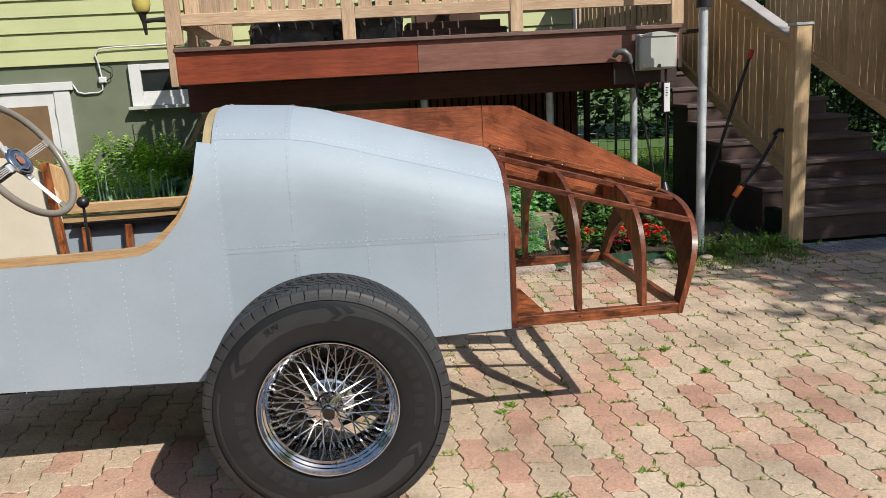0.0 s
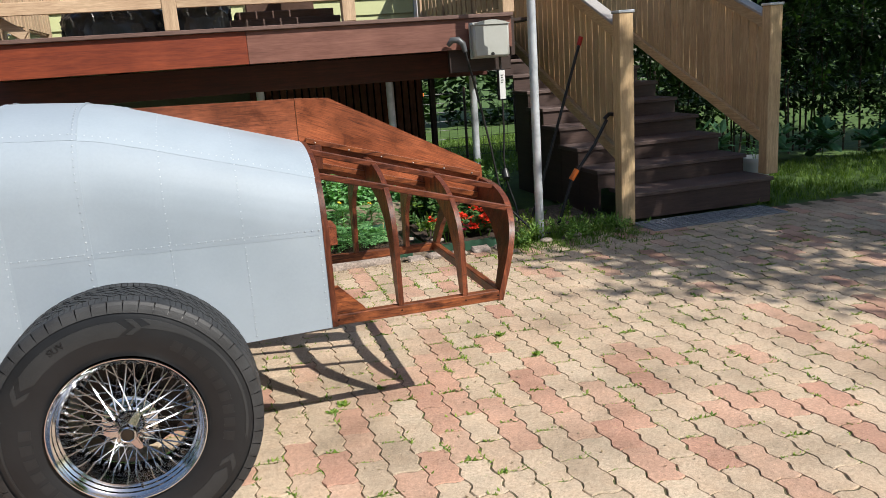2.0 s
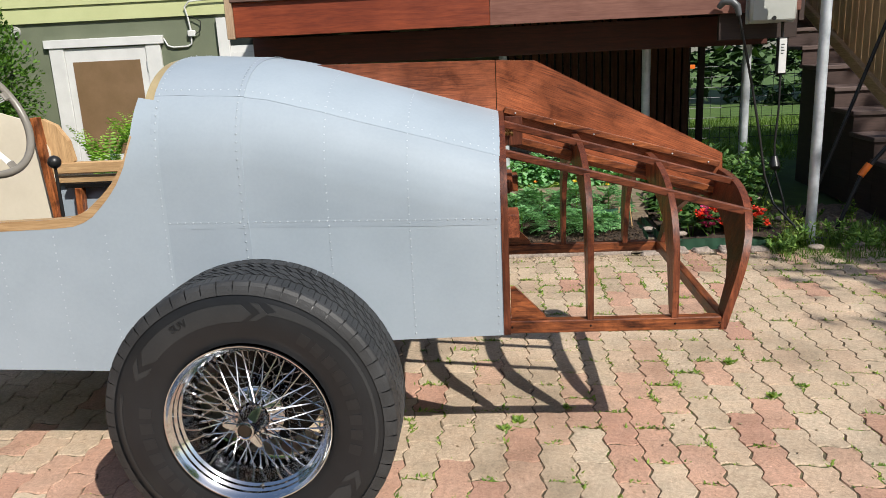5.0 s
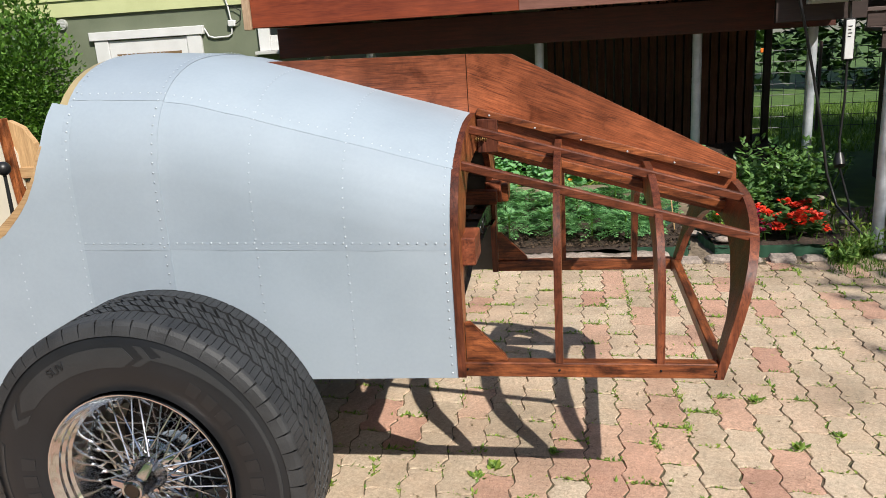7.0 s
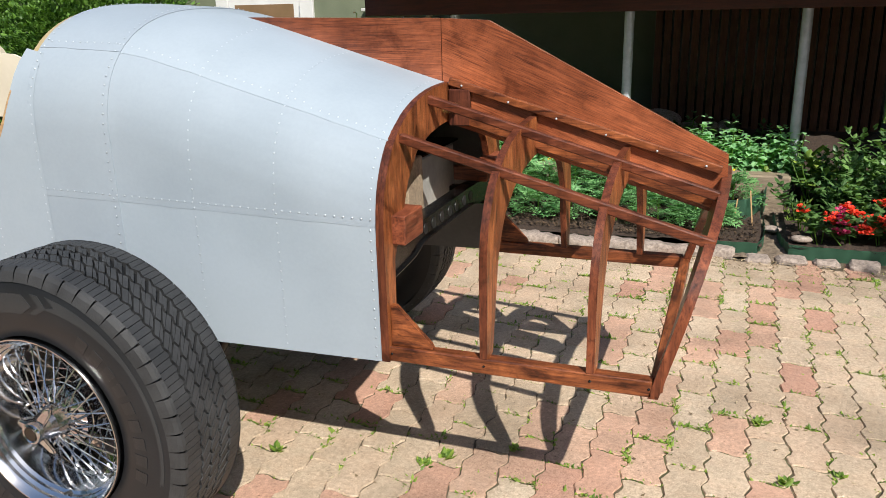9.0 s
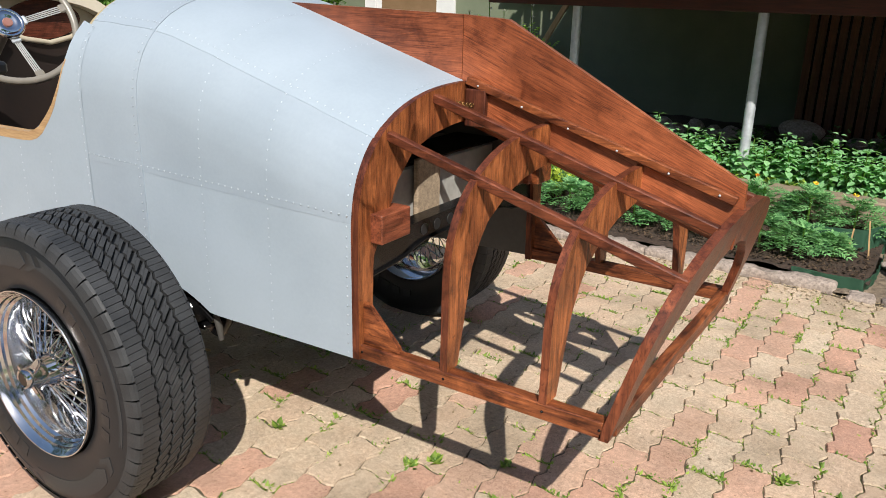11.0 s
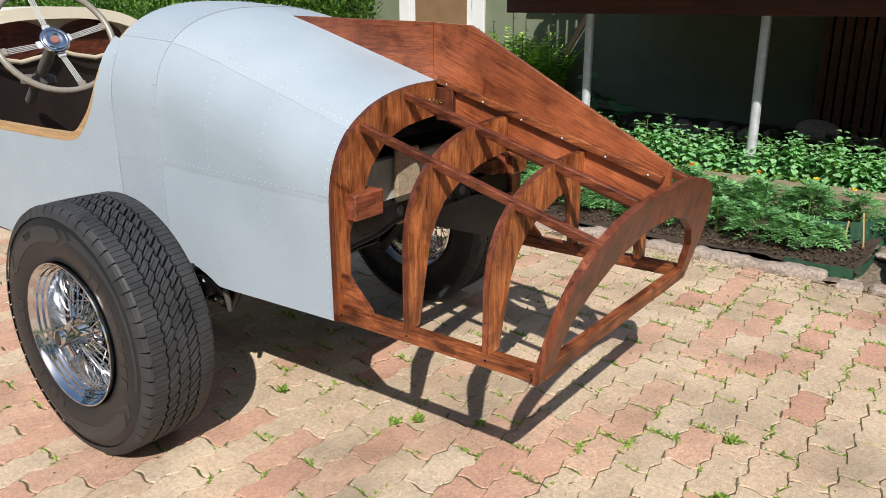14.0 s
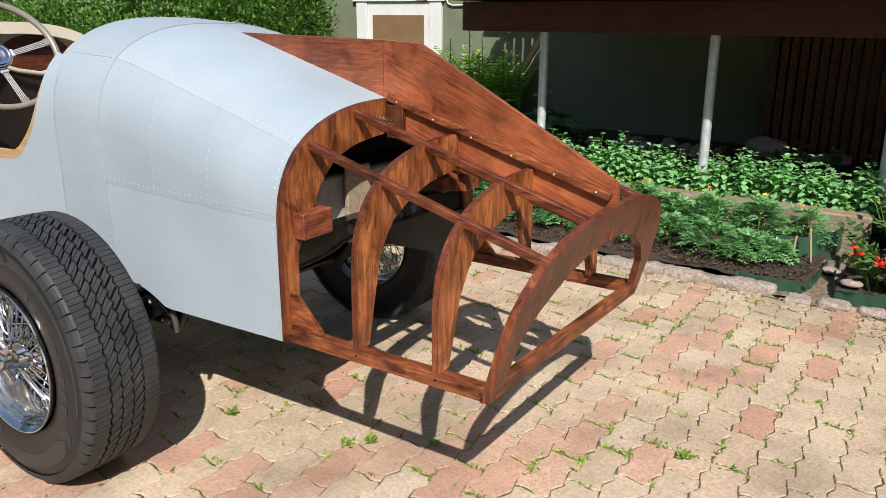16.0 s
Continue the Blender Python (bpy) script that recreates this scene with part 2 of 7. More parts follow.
# ---- geometry helpers ----
def link_mesh(name, bm, mat, smooth=None):
    me = bpy.data.meshes.new(name)
    bmesh.ops.recalc_face_normals(bm, faces=bm.faces[:])
    bm.to_mesh(me)
    bm.free()
    for m in (mat if isinstance(mat, (list, tuple)) else [mat]):
        me.materials.append(m)
    if smooth is not None:
        me.shade_smooth()
        me.set_sharp_from_angle(angle=radians(smooth))
    return new(name, me)


def part(name, bm, mat, parent, label="", smooth=None):
    """One mesh, in world coordinates, as a part of a thing (an Empty) or of another part."""
    ob = link_mesh(name, bm, mat, smooth)
    ob.parent = parent
    if parent.type == "EMPTY":
        ob.matrix_parent_inverse = Matrix.Translation(parent.location).inverted()
    if label:
        ob["label"] = label
    return ob


def thing(name, at, label, category, group="", kind=""):
    ob = new(name)
    ob.location = at
    ob.empty_display_size = 0.1
    return tagged(ob, label, category, group, kind)


def solo(name, bm, mat, label="", category="", group="", kind="", smooth=None):
    return tagged(link_mesh(name, bm, mat, smooth), label, category, group, kind)


def box(bm, x0, x1, y0, y1, z0, z1, bev=0.0, m=None):
    vs = [bm.verts.new((x, y, z)) for z in (z0, z1) for y in (y0, y1) for x in (x0, x1)]
    fs = [bm.faces.new([vs[i] for i in q]) for q in ((0, 1, 3, 2), (4, 6, 7, 5), (0, 4, 5, 1), (2, 3, 7, 6), (0, 2, 6, 4), (1, 5, 7, 3))]
    if bev:
        es = list({e for f in fs for e in f.edges})
        r = bmesh.ops.bevel(bm, geom=es, offset=bev, segments=1, affect="EDGES", profile=0.5)
        vs = list({v for f in r["faces"] for v in f.verts})
    if m is not None:
        bmesh.ops.transform(bm, matrix=m, verts=vs)
    return bm


def cube(x0, x1, y0, y1, z0, z1, bev=0.003, m=None):
    return box(bmesh.new(), x0, x1, y0, y1, z0, z1, bev, m)


def beam(bm, a, b, w, h, bev=0.002, up=(0, 0, 1)):
    """A straight bar from a to b, w across and h high."""
    a, b = Vector(a), Vector(b)
    d = b - a
    side = d.cross(Vector(up)).normalized()
    top = side.cross(d).normalized()
    rot = Matrix((d.normalized(), side, top)).transposed().to_4x4()
    return box(bm, 0, d.length, -w / 2, w / 2, -h / 2, h / 2, bev, Matrix.Translation(a) @ rot)


def tube(bm, pts, r, seg=8, cap=True):
    """A round bar along points; r is a number or one radius a point."""
    pts = [Vector(p) for p in pts]
    rs = r if isinstance(r, (list, tuple)) else [r] * len(pts)
    rings, ref = [], None
    for i, p in enumerate(pts):
        d = (pts[min(i + 1, len(pts) - 1)] - pts[max(i - 1, 0)]).normalized()
        if ref is None:
            ref = d.orthogonal().normalized()
        ref = (ref - d * ref.dot(d)).normalized()
        o = d.cross(ref)
        rings.append([bm.verts.new(p + (ref * math.cos(k * math.tau / seg) + o * math.sin(k * math.tau / seg)) * rs[i]) for k in range(seg)])
    for a, b in zip(rings, rings[1:]):
        for k in range(seg):
            bm.faces.new((a[k], a[(k + 1) % seg], b[(k + 1) % seg], b[k]))
    if cap:
        bm.faces.new(rings[0])
        bm.faces.new(rings[-1])
    return bm


def lathe(bm, profile, seg=64, closed=False):
    """Turn (offset along y, radius) pairs round the y axis."""
    rings = [[bm.verts.new((r * math.cos(k * math.tau / seg), o, r * math.sin(k * math.tau / seg))) for k in range(seg)] for o, r in profile]
    pairs = list(zip(rings, rings[1:])) + ([(rings[-1], rings[0])] if closed else [])
    for a, b in pairs:
        for k in range(seg):
            bm.faces.new((a[k], a[(k + 1) % seg], b[(k + 1) % seg], b[k]))
    return bm


def plate(bm, outer, inner, place, thick):
    """A board between two open outlines (inner may be empty for a filled one); place maps (u, v, w) to the world."""
    if inner:
        front, back = [], []
        for w, rows in ((0, front), (thick, back)):
            rows.append([bm.verts.new(place(u, v, w)) for u, v in outer])
            rows.append([bm.verts.new(place(u, v, w)) for u, v in inner])
        n = len(outer)
        for k in range(n - 1):
            bm.faces.new((front[0][k], front[0][k + 1], front[1][k + 1], front[1][k]))
            bm.faces.new((back[0][k], back[1][k], back[1][k + 1], back[0][k + 1]))
            for e in (0, 1):
                bm.faces.new((front[e][k], back[e][k], back[e][k + 1], front[e][k + 1]))
        for k in (0, n - 1):
            bm.faces.new((front[0][k], front[1][k], back[1][k], back[0][k]))
    else:
        a = [bm.verts.new(place(u, v, 0)) for u, v in outer]
        b = [bm.verts.new(place(u, v, thick)) for u, v in outer]
        bm.faces.new(a)
        bm.faces.new(b[::-1])
        for k in range(len(a)):
            j = (k + 1) % len(a)
            bm.faces.new((a[k], b[k], b[j], a[j]))
    return bm


def resample(pts, n):
    """n points evenly spaced along a polyline."""
    pts = [Vector((p[0], p[1], 0)) for p in pts]
    run = [0.0]
    for a, b in zip(pts, pts[1:]):
        run.append(run[-1] + (b - a).length)
    out, k = [], 0
    for i in range(n):
        s = run[-1] * i / (n - 1)
        while k < len(pts) - 2 and run[k + 1] < s:
            k += 1
        f = (s - run[k]) / max(1e-9, run[k + 1] - run[k])
        p = pts[k].lerp(pts[k + 1], f)
        out.append((p.x, p.y))
    return out


def lerp_table(x, table):
    for (x0, *a), (x1, *b) in zip(table, table[1:]):
        if x <= x1:
            f = max(0.0, (x - x0) / (x1 - x0))
            return [p + (q - p) * f for p, q in zip(a, b)]
    return list(table[-1][1:])

# ---- setting ----
bm = bmesh.new()
box(bm, -60, 60, -60, 60, -0.35, -0.03)
SAND = plain("joint_sand", (0.050, 0.041, 0.024), (0.145, 0.112, 0.072), 0.95, 0, 18, 150, 0.8)
nt = SAND.node_tree
sand_b = nt.nodes["Principled BSDF"]
sand_c = sand_b.inputs["Base Color"].links[0].from_socket
nt.links.new(mixed(nt, ramp(nt, noise_tex(nt, coords(nt), 2.1, 5, 0.7), [(0.50, (0, 0, 0)), (0.64, (0.8, 0.8, 0.8))]), sand_c, (0.075, 0.095, 0.025)), sand_b.inputs["Base Color"])
solo("ground", bm, LAWN, "grass and earth ground", "ground", kind="structure")
pav = solo("pavement", cube(-9, 7.5, -1.175, 5.70, -0.10, -0.0058, 0), SAND, "paved yard of wavy interlocking bricks", "pavement", kind="structure")

# house
HY = 8.97
house = thing("house", (-2.0, HY, 0), "house with yellow-green clapboards over an olive basement wall", "house", kind="structure")
part("basement_wall", cube(-9, 2.60, HY, HY + 0.25, -0.03, 1.815, 0), OLIVE, house, "olive rendered basement wall")
for k in range(12):
    z = 1.815 + 0.165 * k
    bm = bmesh.new()
    plate(bm, [(HY - 0.030, z), (HY - 0.008, z + 0.172), (HY + 0.1, z + 0.172), (HY + 0.1, z)], [], lambda u, v, w: (-9 + w, u, v), 11.58)
    part("clapboard", bm, SIDING, house)

# deck
deck = thing("deck", (0.7, 7.5, 0), "raised timber deck with red-stained fascia on steel posts", "deck", kind="structure")
part("fascia", cube(-1.25, 0.56, 6.21, 6.25, 1.508, 1.747, 0.003), FASCIA, deck, "red-brown stained fascia board")
EDGEWOOD = wood("weathered_deck_edge", "x", (0.075, 0.042, 0.034), (0.17, 0.105, 0.088), 0.65, 4.0, 0.2, 0.4)
part("fascia", cube(0.561, 2.67, 6.21, 6.25, 1.508, 1.747, 0.003), FASCIA_DARK, deck, "darker weathered fascia board")
part("deck_edge", cube(-1.26, 2.68, 6.18, 6.315, 1.7475, 1.778, 0.004), EDGEWOOD, deck, "weathered brown deck edge")
for k in range(18):
    # planks 6 to 12 are made overlong to block sun from the slat screen
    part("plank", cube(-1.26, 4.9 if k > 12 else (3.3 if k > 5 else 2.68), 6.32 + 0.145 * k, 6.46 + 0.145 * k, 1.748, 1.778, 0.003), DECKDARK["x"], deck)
part("beam", cube(-1.31, 2.66, 6.82, 6.94, 1.285, 1.505, 0.004), BEAMWOOD, deck, "dark stained bearer")
part("side_fascia", cube(-1.25, -1.21, 6.254, 8.9, 1.508, 1.747, 0.003), FASCIA, deck)
for x in (-0.61, 0.655, 1.767, 2.535):
    part("steel_post", tube(bmesh.new(), [(x, 6.88, -0.02), (x, 6.88, 1.283)], 0.033, 20), STEEL, deck, "galvanised steel post", 60)
for x in (-1.302, 0.049, 1.346, 2.644):
    part("rail_post", cube(x, x + 0.05, 6.185, 6.26, 1.498, 1.90, 0.004) if x < -1 else cube(x - 0.05, x + 0.05, 6.19, 6.285, 1.7785, 2.75, 0.004), DECKPINE["z"], deck)
part("rail_post", cube(-1.29, -1.185, 6.192, 6.26, 1.80, 2.75, 0.004), DECKPINE["z"], deck)
for a, b in ((-1.183, -0.002), (0.10, 1.295), (1.397, 2.593)):
    part("lower_rail", cube(a, b, 6.195, 6.235, 1.934, 2.02, 0.003), DECKPINE["x"], deck)
    part("upper_rail", cube(a, b, 6.195, 6.235, 2.60, 2.69, 0.003), DECKPINE["x"], deck)
    n = 9
    for k in range(n):
        x = a + 0.02 + (b - a - 0.04) * (k + 0.5) / n
        part("picket", cube(x - 0.053, x + 0.053, 6.237, 6.259, 1.95, 2.65, 0.003), DECKPINE["z"], deck)

# stairs
TREADWOOD = wood("worn_tread_stain", "x", (0.060, 0.039, 0.035), (0.140, 0.099, 0.090), 0.6, 5.0, 0.2, 0.4)
CAPWOOD = wood("weathered_cap", "y", (0.26, 0.25, 0.24), (0.44, 0.43, 0.42), 0.7)
stairs = thing("stairs", (4.17, 7.3, 0), "dark stained timber stairs with pale treated balustrades", "stairs", kind="structure")
for k in range(10):
    y0, z1 = 5.78 + 0.375 * k, 0.252 + 0.1625 * k
    if k < 9:
        part("tread", cube(3.50 if k == 0 else 3.37, 4.89, y0 - 0.02, y0 + 0.40, z1 - 0.035, z1, 0.004), TREADWOOD, stairs)
        part("riser", cube(3.52 if k == 0 else 3.385, 4.87, y0, y0 + 0.025, (z1 - 0.1625 if k else 0.03), z1 - 0.036, 0.002), STAIRWOOD["x"], stairs)
for k in range(1, 6):
    y0, z1 = 5.78 + 0.375 * k, 0.252 + 0.1625 * k
    part("side_panel", cube(3.392, 3.415, y0 + 0.003, y0 + 0.373, 0.0, z1 - 0.038, 0), STAIRWOOD["y"], stairs, "dark boarded stair side")
for x in (4.835,):
    bm = bmesh.new()
    plate(bm, [(6.19, 0.0), (6.19, 0.20), (7.65, 0.83), (9.1, 1.46), (9.1, 1.22), (7.2, 0.40), (7.2, 0.0)], [], lambda u, v, w: (x + w, u, v), 0.035)
    part("stringer", bm, STAIRWOOD["y"], stairs)
for x in (3.37, 4.90):
    y0 = 5.76 if x < 4 else 5.93
    part("newel_post", cube(x, x + 0.125, y0 - 0.05, y0 + 0.06, 0.0 if x < 4 else 0.253, 1.70, 0.005), TREATED["z"], stairs)
    part("post_cap", cube(x - 0.008, x + 0.133, y0 - 0.058, y0 + 0.068, 1.70, 1.722, 0.004), STEEL, stairs)
    xm = x + 0.06
    sl = 0.43
    part("hand_rail", beam(bmesh.new(), (xm, y0 + 0.06, 1.56), (xm, y0 + 3.3, 1.56 + sl * 3.24), 0.07, 0.10, 0.004), TREATED["y"], stairs)
    part("rail_cap", beam(bmesh.new(), (xm, y0 + 0.06, 1.625), (xm, y0 + 3.3, 1.625 + sl * 3.24), 0.115, 0.024, 0.004), CAPWOOD, stairs, "weathered grey rail cap")
    part("foot_rail", beam(bmesh.new(), (xm, y0 + 0.06, 0.56), (xm, y0 + 3.3, 0.56 + sl * 3.24), 0.045, 0.09, 0.004), TREATED["y"], stairs)
    for k in range(27):
        y = y0 + 0.12 + 0.115 * k
        bm = bmesh.new()
        z0 = 0.56 + sl * (y - y0 - 0.06)
        plate(bm, [(y, z0 - 0.03), (y + 0.098, z0 + 0.012), (y + 0.098, z0 + 1.022), (y, z0 + 0.98)], [], lambda u, v, w: (xm + 0.0235 + w, u, v), 0.02)
        part("baluster", bm, TREATED["z"], stairs)

# ---- the car ----
CY, HALF, POWER = 3.42, 0.51, 2.62
car = thing("vintage_car", (-0.14, CY, 0), "unfinished vintage car, riveted pale grey body, bare wooden tail frame", "car")
# stations along the body: x, height where the side begins to round over, height of the top
BODY = [(-0.575, 1.00, 1.385), (-0.50, 1.01, 1.392), (-0.24, 1.01, 1.375), (-0.13, 0.985, 1.357), (0.0, 0.95, 1.322), (0.575, 0.80, 1.151), (0.85, 0.72, 1.063), (1.117, 0.66, 0.985), (1.385, 0.60, 0.912)]
ARCH = [(-0.62, 0.37), (-0.47, 0.372), (-0.42, 0.45), (-0.36, 0.495), (-0.28, 0.52), (-0.14, 0.525), (-0.07, 0.51), (-0.02, 0.49), (0.03, 0.464), (0.575, 0.476)]


def rounded(base, top, half, n=14, power=POWER):
    """Half of the hull's section, from the shoulder up to the middle: (distance from the middle, height)."""
    out = []
    for k in range(n + 1):
        a = math.pi / 2 * k / n
        out.append((half * math.cos(a) ** (2 / power), base + (top - base) * math.sin(a) ** (2 / power)))
    return out


def section(x, half=HALF):
    base, top = lerp_table(x, BODY)
    return rounded(base, top, half)


def hull_w(x, z):
    """The hull's half width at a height."""
    base, top = lerp_table(x, BODY)
    if z <= base:
        return HALF
    f = min(1.0, (z - base) / (top - base))
    return HALF * (1 - f ** POWER) ** (1 / POWER)


SEAM_LOW, SEAM_W = 0.871, 0.417


def mid_seam(x):
    return SEAM_LOW - 0.021 * (x + 0.5) / 1.08


def skin_sheet(x0, x1, lo, hi, side, lift, steps=10):
    """A curved metal sheet between two stations, cut at the seams: 'bottom', 'mid', 'seam' or 'top'."""
    bm = bmesh.new()
    outer, inner = [], []
    for i in range(steps + 1):
        x = x0 + (x1 - x0) * i / steps
        low = lerp_table(x, ARCH)[0]
        fine = resample([(HALF, low)] + section(x), 400)
        cut = mid_seam(x)
        if hi == "mid":
            line = resample([p for p in fine if p[1] <= cut], 12)
        elif hi == "seam":
            line = resample([p for p in fine if p[0] >= SEAM_W - 0.003 and p[1] >= cut - 0.010], 26)
        else:
            line = resample([p for p in fine if p[0] <= SEAM_W + 0.006], 18)
        rings = []
        for d in (lift, lift - 0.0016):
            ring = []
            for k, (w, z) in enumerate(line):
                p, q = line[max(0, k - 1)], line[min(len(line) - 1, k + 1)]
                n = Vector((q[1] - p[1], p[0] - q[0])).normalized()
                ring.append(bm.verts.new((x, CY - side * (w + n.x * d), z + n.y * d)))
            rings.append(ring)
        outer.append(rings[0])
        inner.append(rings[1])
    for slot, rows in enumerate((outer, inner)):
        for a, b in zip(rows, rows[1:]):
            for k in range(len(a) - 1):
                bm.faces.new((a[k], a[k + 1], b[k + 1], b[k])).material_index = slot
    for a, b in ((outer[0], inner[0]), (outer[-1], inner[-1]), ([r[0] for r in outer], [r[0] for r in inner]), ([r[-1] for r in outer], [r[-1] for r in inner])):
        for k in range(len(a) - 1):
            bm.faces.new((a[k], a[k + 1], b[k + 1], b[k]))
    return bm


# inner skin faces: the shade inside the hull is put into this darker grey
SHADEIN = plain("shaded_sheet_inside", (0.075, 0.08, 0.082), (0.13, 0.135, 0.138), 0.5, 0.3)
SEAMS_X = [-0.512, -0.224, 0.578]
for side in (1, -1):
    for i, (a, b) in enumerate(zip(SEAMS_X, SEAMS_X[1:])):
        lift = 0.0018 if i == 0 else 0.0
        steps = 6 if i == 0 else 16
        e = 0.028 if i == 1 else 0.0
        part("lower_panel", skin_sheet(a - e, b, "bottom", "mid", side, lift, 24), [PAINT, SHADEIN], car, "riveted pale grey lower body panel", 40)
        part("shoulder_panel", skin_sheet(a - e, b, "mid", "seam", side, lift + 0.0007, steps), [PAINT, SHADEIN], car, "curved pale grey shoulder panel", 40)
        part("top_panel", skin_sheet(a - e, b, "seam", "top", side, lift + 0.0014, steps), [PAINT, SHADEIN], car, "curved pale grey top panel", 40)
# cockpit sides
CUT = [(-0.567, 1.275), (-0.579, 1.163), (-0.607, 1.082), (-0.645, 1.025), (-0.683, 0.985), (-0.751, 0.93), (-0.80, 0.913), (-0.86, 0.908), (-1.06, 0.904), (-1.30, 0.903), (-1.70, 0.903)]
for side in (1, -1):
    bm = bmesh.new()
    n = 40
    top = resample(CUT, n)
    bottom = resample([(-0.486, 0.372), (-1.70, 0.415)], n)
    top = [(-0.486, 1.262)] + top
    bottom = [(-0.486, 0.372)] + bottom
    rows = []
    for (u0, v0), (u1, v1) in zip(bottom, top):
        rows.append([[bm.verts.new((u0 + (u1 - u0) * f, CY - side * (hull_w(max(-0.57, u0 + (u1 - u0) * f), v0 + (v1 - v0) * f) - d), v0 + (v1 - v0) * f)) for f in [k / 24 for k in range(25)]] for d in (-0.0034, -0.0005)])
    for p, q in zip(rows, rows[1:]):
        for d in (0, 1):
            for k in range(24):
                bm.faces.new((p[d][k], p[d][k + 1], q[d][k + 1], q[d][k]))
        for k in (0, 24):
            bm.faces.new((p[0][k], p[1][k], q[1][k], q[0][k]))
    part("cockpit_side", bm, PAINT, car, "pale grey cockpit side panel", 40)
    bm = bmesh.new()
    cap_o = resample(CUT[1:], n)
    cap_i = []
    for k, (x, z) in enumerate(cap_o):
        a, b = cap_o[max(0, k - 1)], cap_o[min(n - 1, k + 1)]
        d = Vector((b[0] - a[0], b[1] - a[1])).normalized()
        wdt = 0.006 + 0.024 * min(1, max(0, (k - 2) / 8))
        cap_i.append((x - d.y * wdt, z + d.x * wdt))
    plate(bm, cap_o, cap_i, lambda u, v, w: (u, CY - side * (hull_w(-0.57, v) - 0.03 + w), v), 0.034)
    part("cockpit_rail", bm, PALE["x"], car, "varnished pale wood cockpit edge", 40)
# rivets along the seams
def rivet_rows():
    rows = []
    rows_x = [(-0.497, 0.60), (-0.239, 0.5), (0.032, 0.49), (0.288, 0.49), (0.558, 0.49)]
    for x, z0 in rows_x:
        prof = [(HALF, z0), *section(x)]
        fine = resample(prof, int(sum(math.dist(a, b) for a, b in zip(prof, prof[1:])) / 0.0255))
        for w, z in fine:
            if z > z0 and w > 0.05:
                rows.append((x, w, z))
    for x0, x1, kind in ((-0.48, 0.56, "mid"), (-0.48, 0.56, "up")):
        n = 42
        for k in range(n):
            x = x0 + (x1 - x0) * k / (n - 1)
            if kind == "mid":
                rows.append((x, HALF, mid_seam(x) + 0.012))
            else:
                fine = resample(section(x), 60)
                rows.append((x, *min(fine, key=lambda p: abs(p[0] - SEAM_W + 0.014))))
    for x in (-0.698, -0.872, -1.06, -1.27):
        for k in range(18):
            rows.append((x, HALF, 0.395 + 0.0268 * k))
    return rows


RIV = rivet_rows()
for side in (1, -1):
    bm = bmesh.new()
    for x, w, z in RIV:
        base, top = lerp_table(x, BODY)
        nrm = Vector((0, w ** (POWER - 1) / HALF ** POWER, (max(0, z - base)) ** (POWER - 1) / (top - base) ** POWER))
        nrm.normalize()
        proud = 0.0008 if x > -0.225 else 0.0034
        c = Vector((x, CY - side * (w + proud * nrm.y), z + (proud + 0.0008) * nrm.z))
        nn = Vector((0, -side * nrm.y, nrm.z))
        t1 = Vector((1, 0, 0))
        t2 = nn.cross(t1)
        ring = [bm.verts.new(c + (t1 * math.cos(k * math.tau / 6) + t2 * math.sin(k * math.tau / 6)) * 0.0030) for k in range(6)]
        tip = bm.verts.new(c + nn * 0.0030)
        for k in range(6):
            bm.faces.new((ring[k], ring[(k + 1) % 6], tip))
    part("rivets", bm, RIVET, car, "rows of small grey rivets", 80)["kind"] = "stuff"
# floor and inner faces of the hull
part("floor_pan", cube(-1.70, -0.03, CY - 0.49, CY + 0.49, 0.385, 0.40), BLACK, car)
bm = bmesh.new()
rim_o = [(HALF - 0.012, 0.40)] + rounded(1.0, 1.386, HALF - 0.010)
full = rim_o + [(-w, z) for w, z in rim_o[::-1][1:]]
inn = [(HALF - 0.03, 0.40)] + rounded(0.99, 1.36, HALF - 0.03)
inn = inn + [(-w, z) for w, z in inn[::-1][1:]]
plate(bm, full, inn, lambda u, v, w: (-0.548 + w, CY + u, v), 0.034)
part("cowl_hoop", bm, HOOP, car, "pale varnished plywood hoop behind the seats", 40)
bm = bmesh.new()
plate(bm, inn, [], lambda u, v, w: (-0.535 + w, CY + u, v), 0.012)
part("seat_bulkhead", bm, STAIN["z"], car)

DARKPLATE = stained_wood("dark_stained_plate", "z", (0.02, 0.006, 0.004), (0.06, 0.018, 0.010), (0.11, 0.035, 0.018))
# tail frame of stained boards
OUT_N = 46
INNER_RIB = [(0.405, 0.04), (0.37, 0.10), (0.336, 0.14), (0.25, 0.187), (0.16, 0.214), (0.05, 0.228), (0.0, 0.23)]
INNER_BULK = [(0.45, -0.05), (0.40, 0.03), (0.372, 0.08), (0.35, 0.125), (0.277, 0.197), (0.18, 0.228), (0.09, 0.24), (0.0, 0.245)]


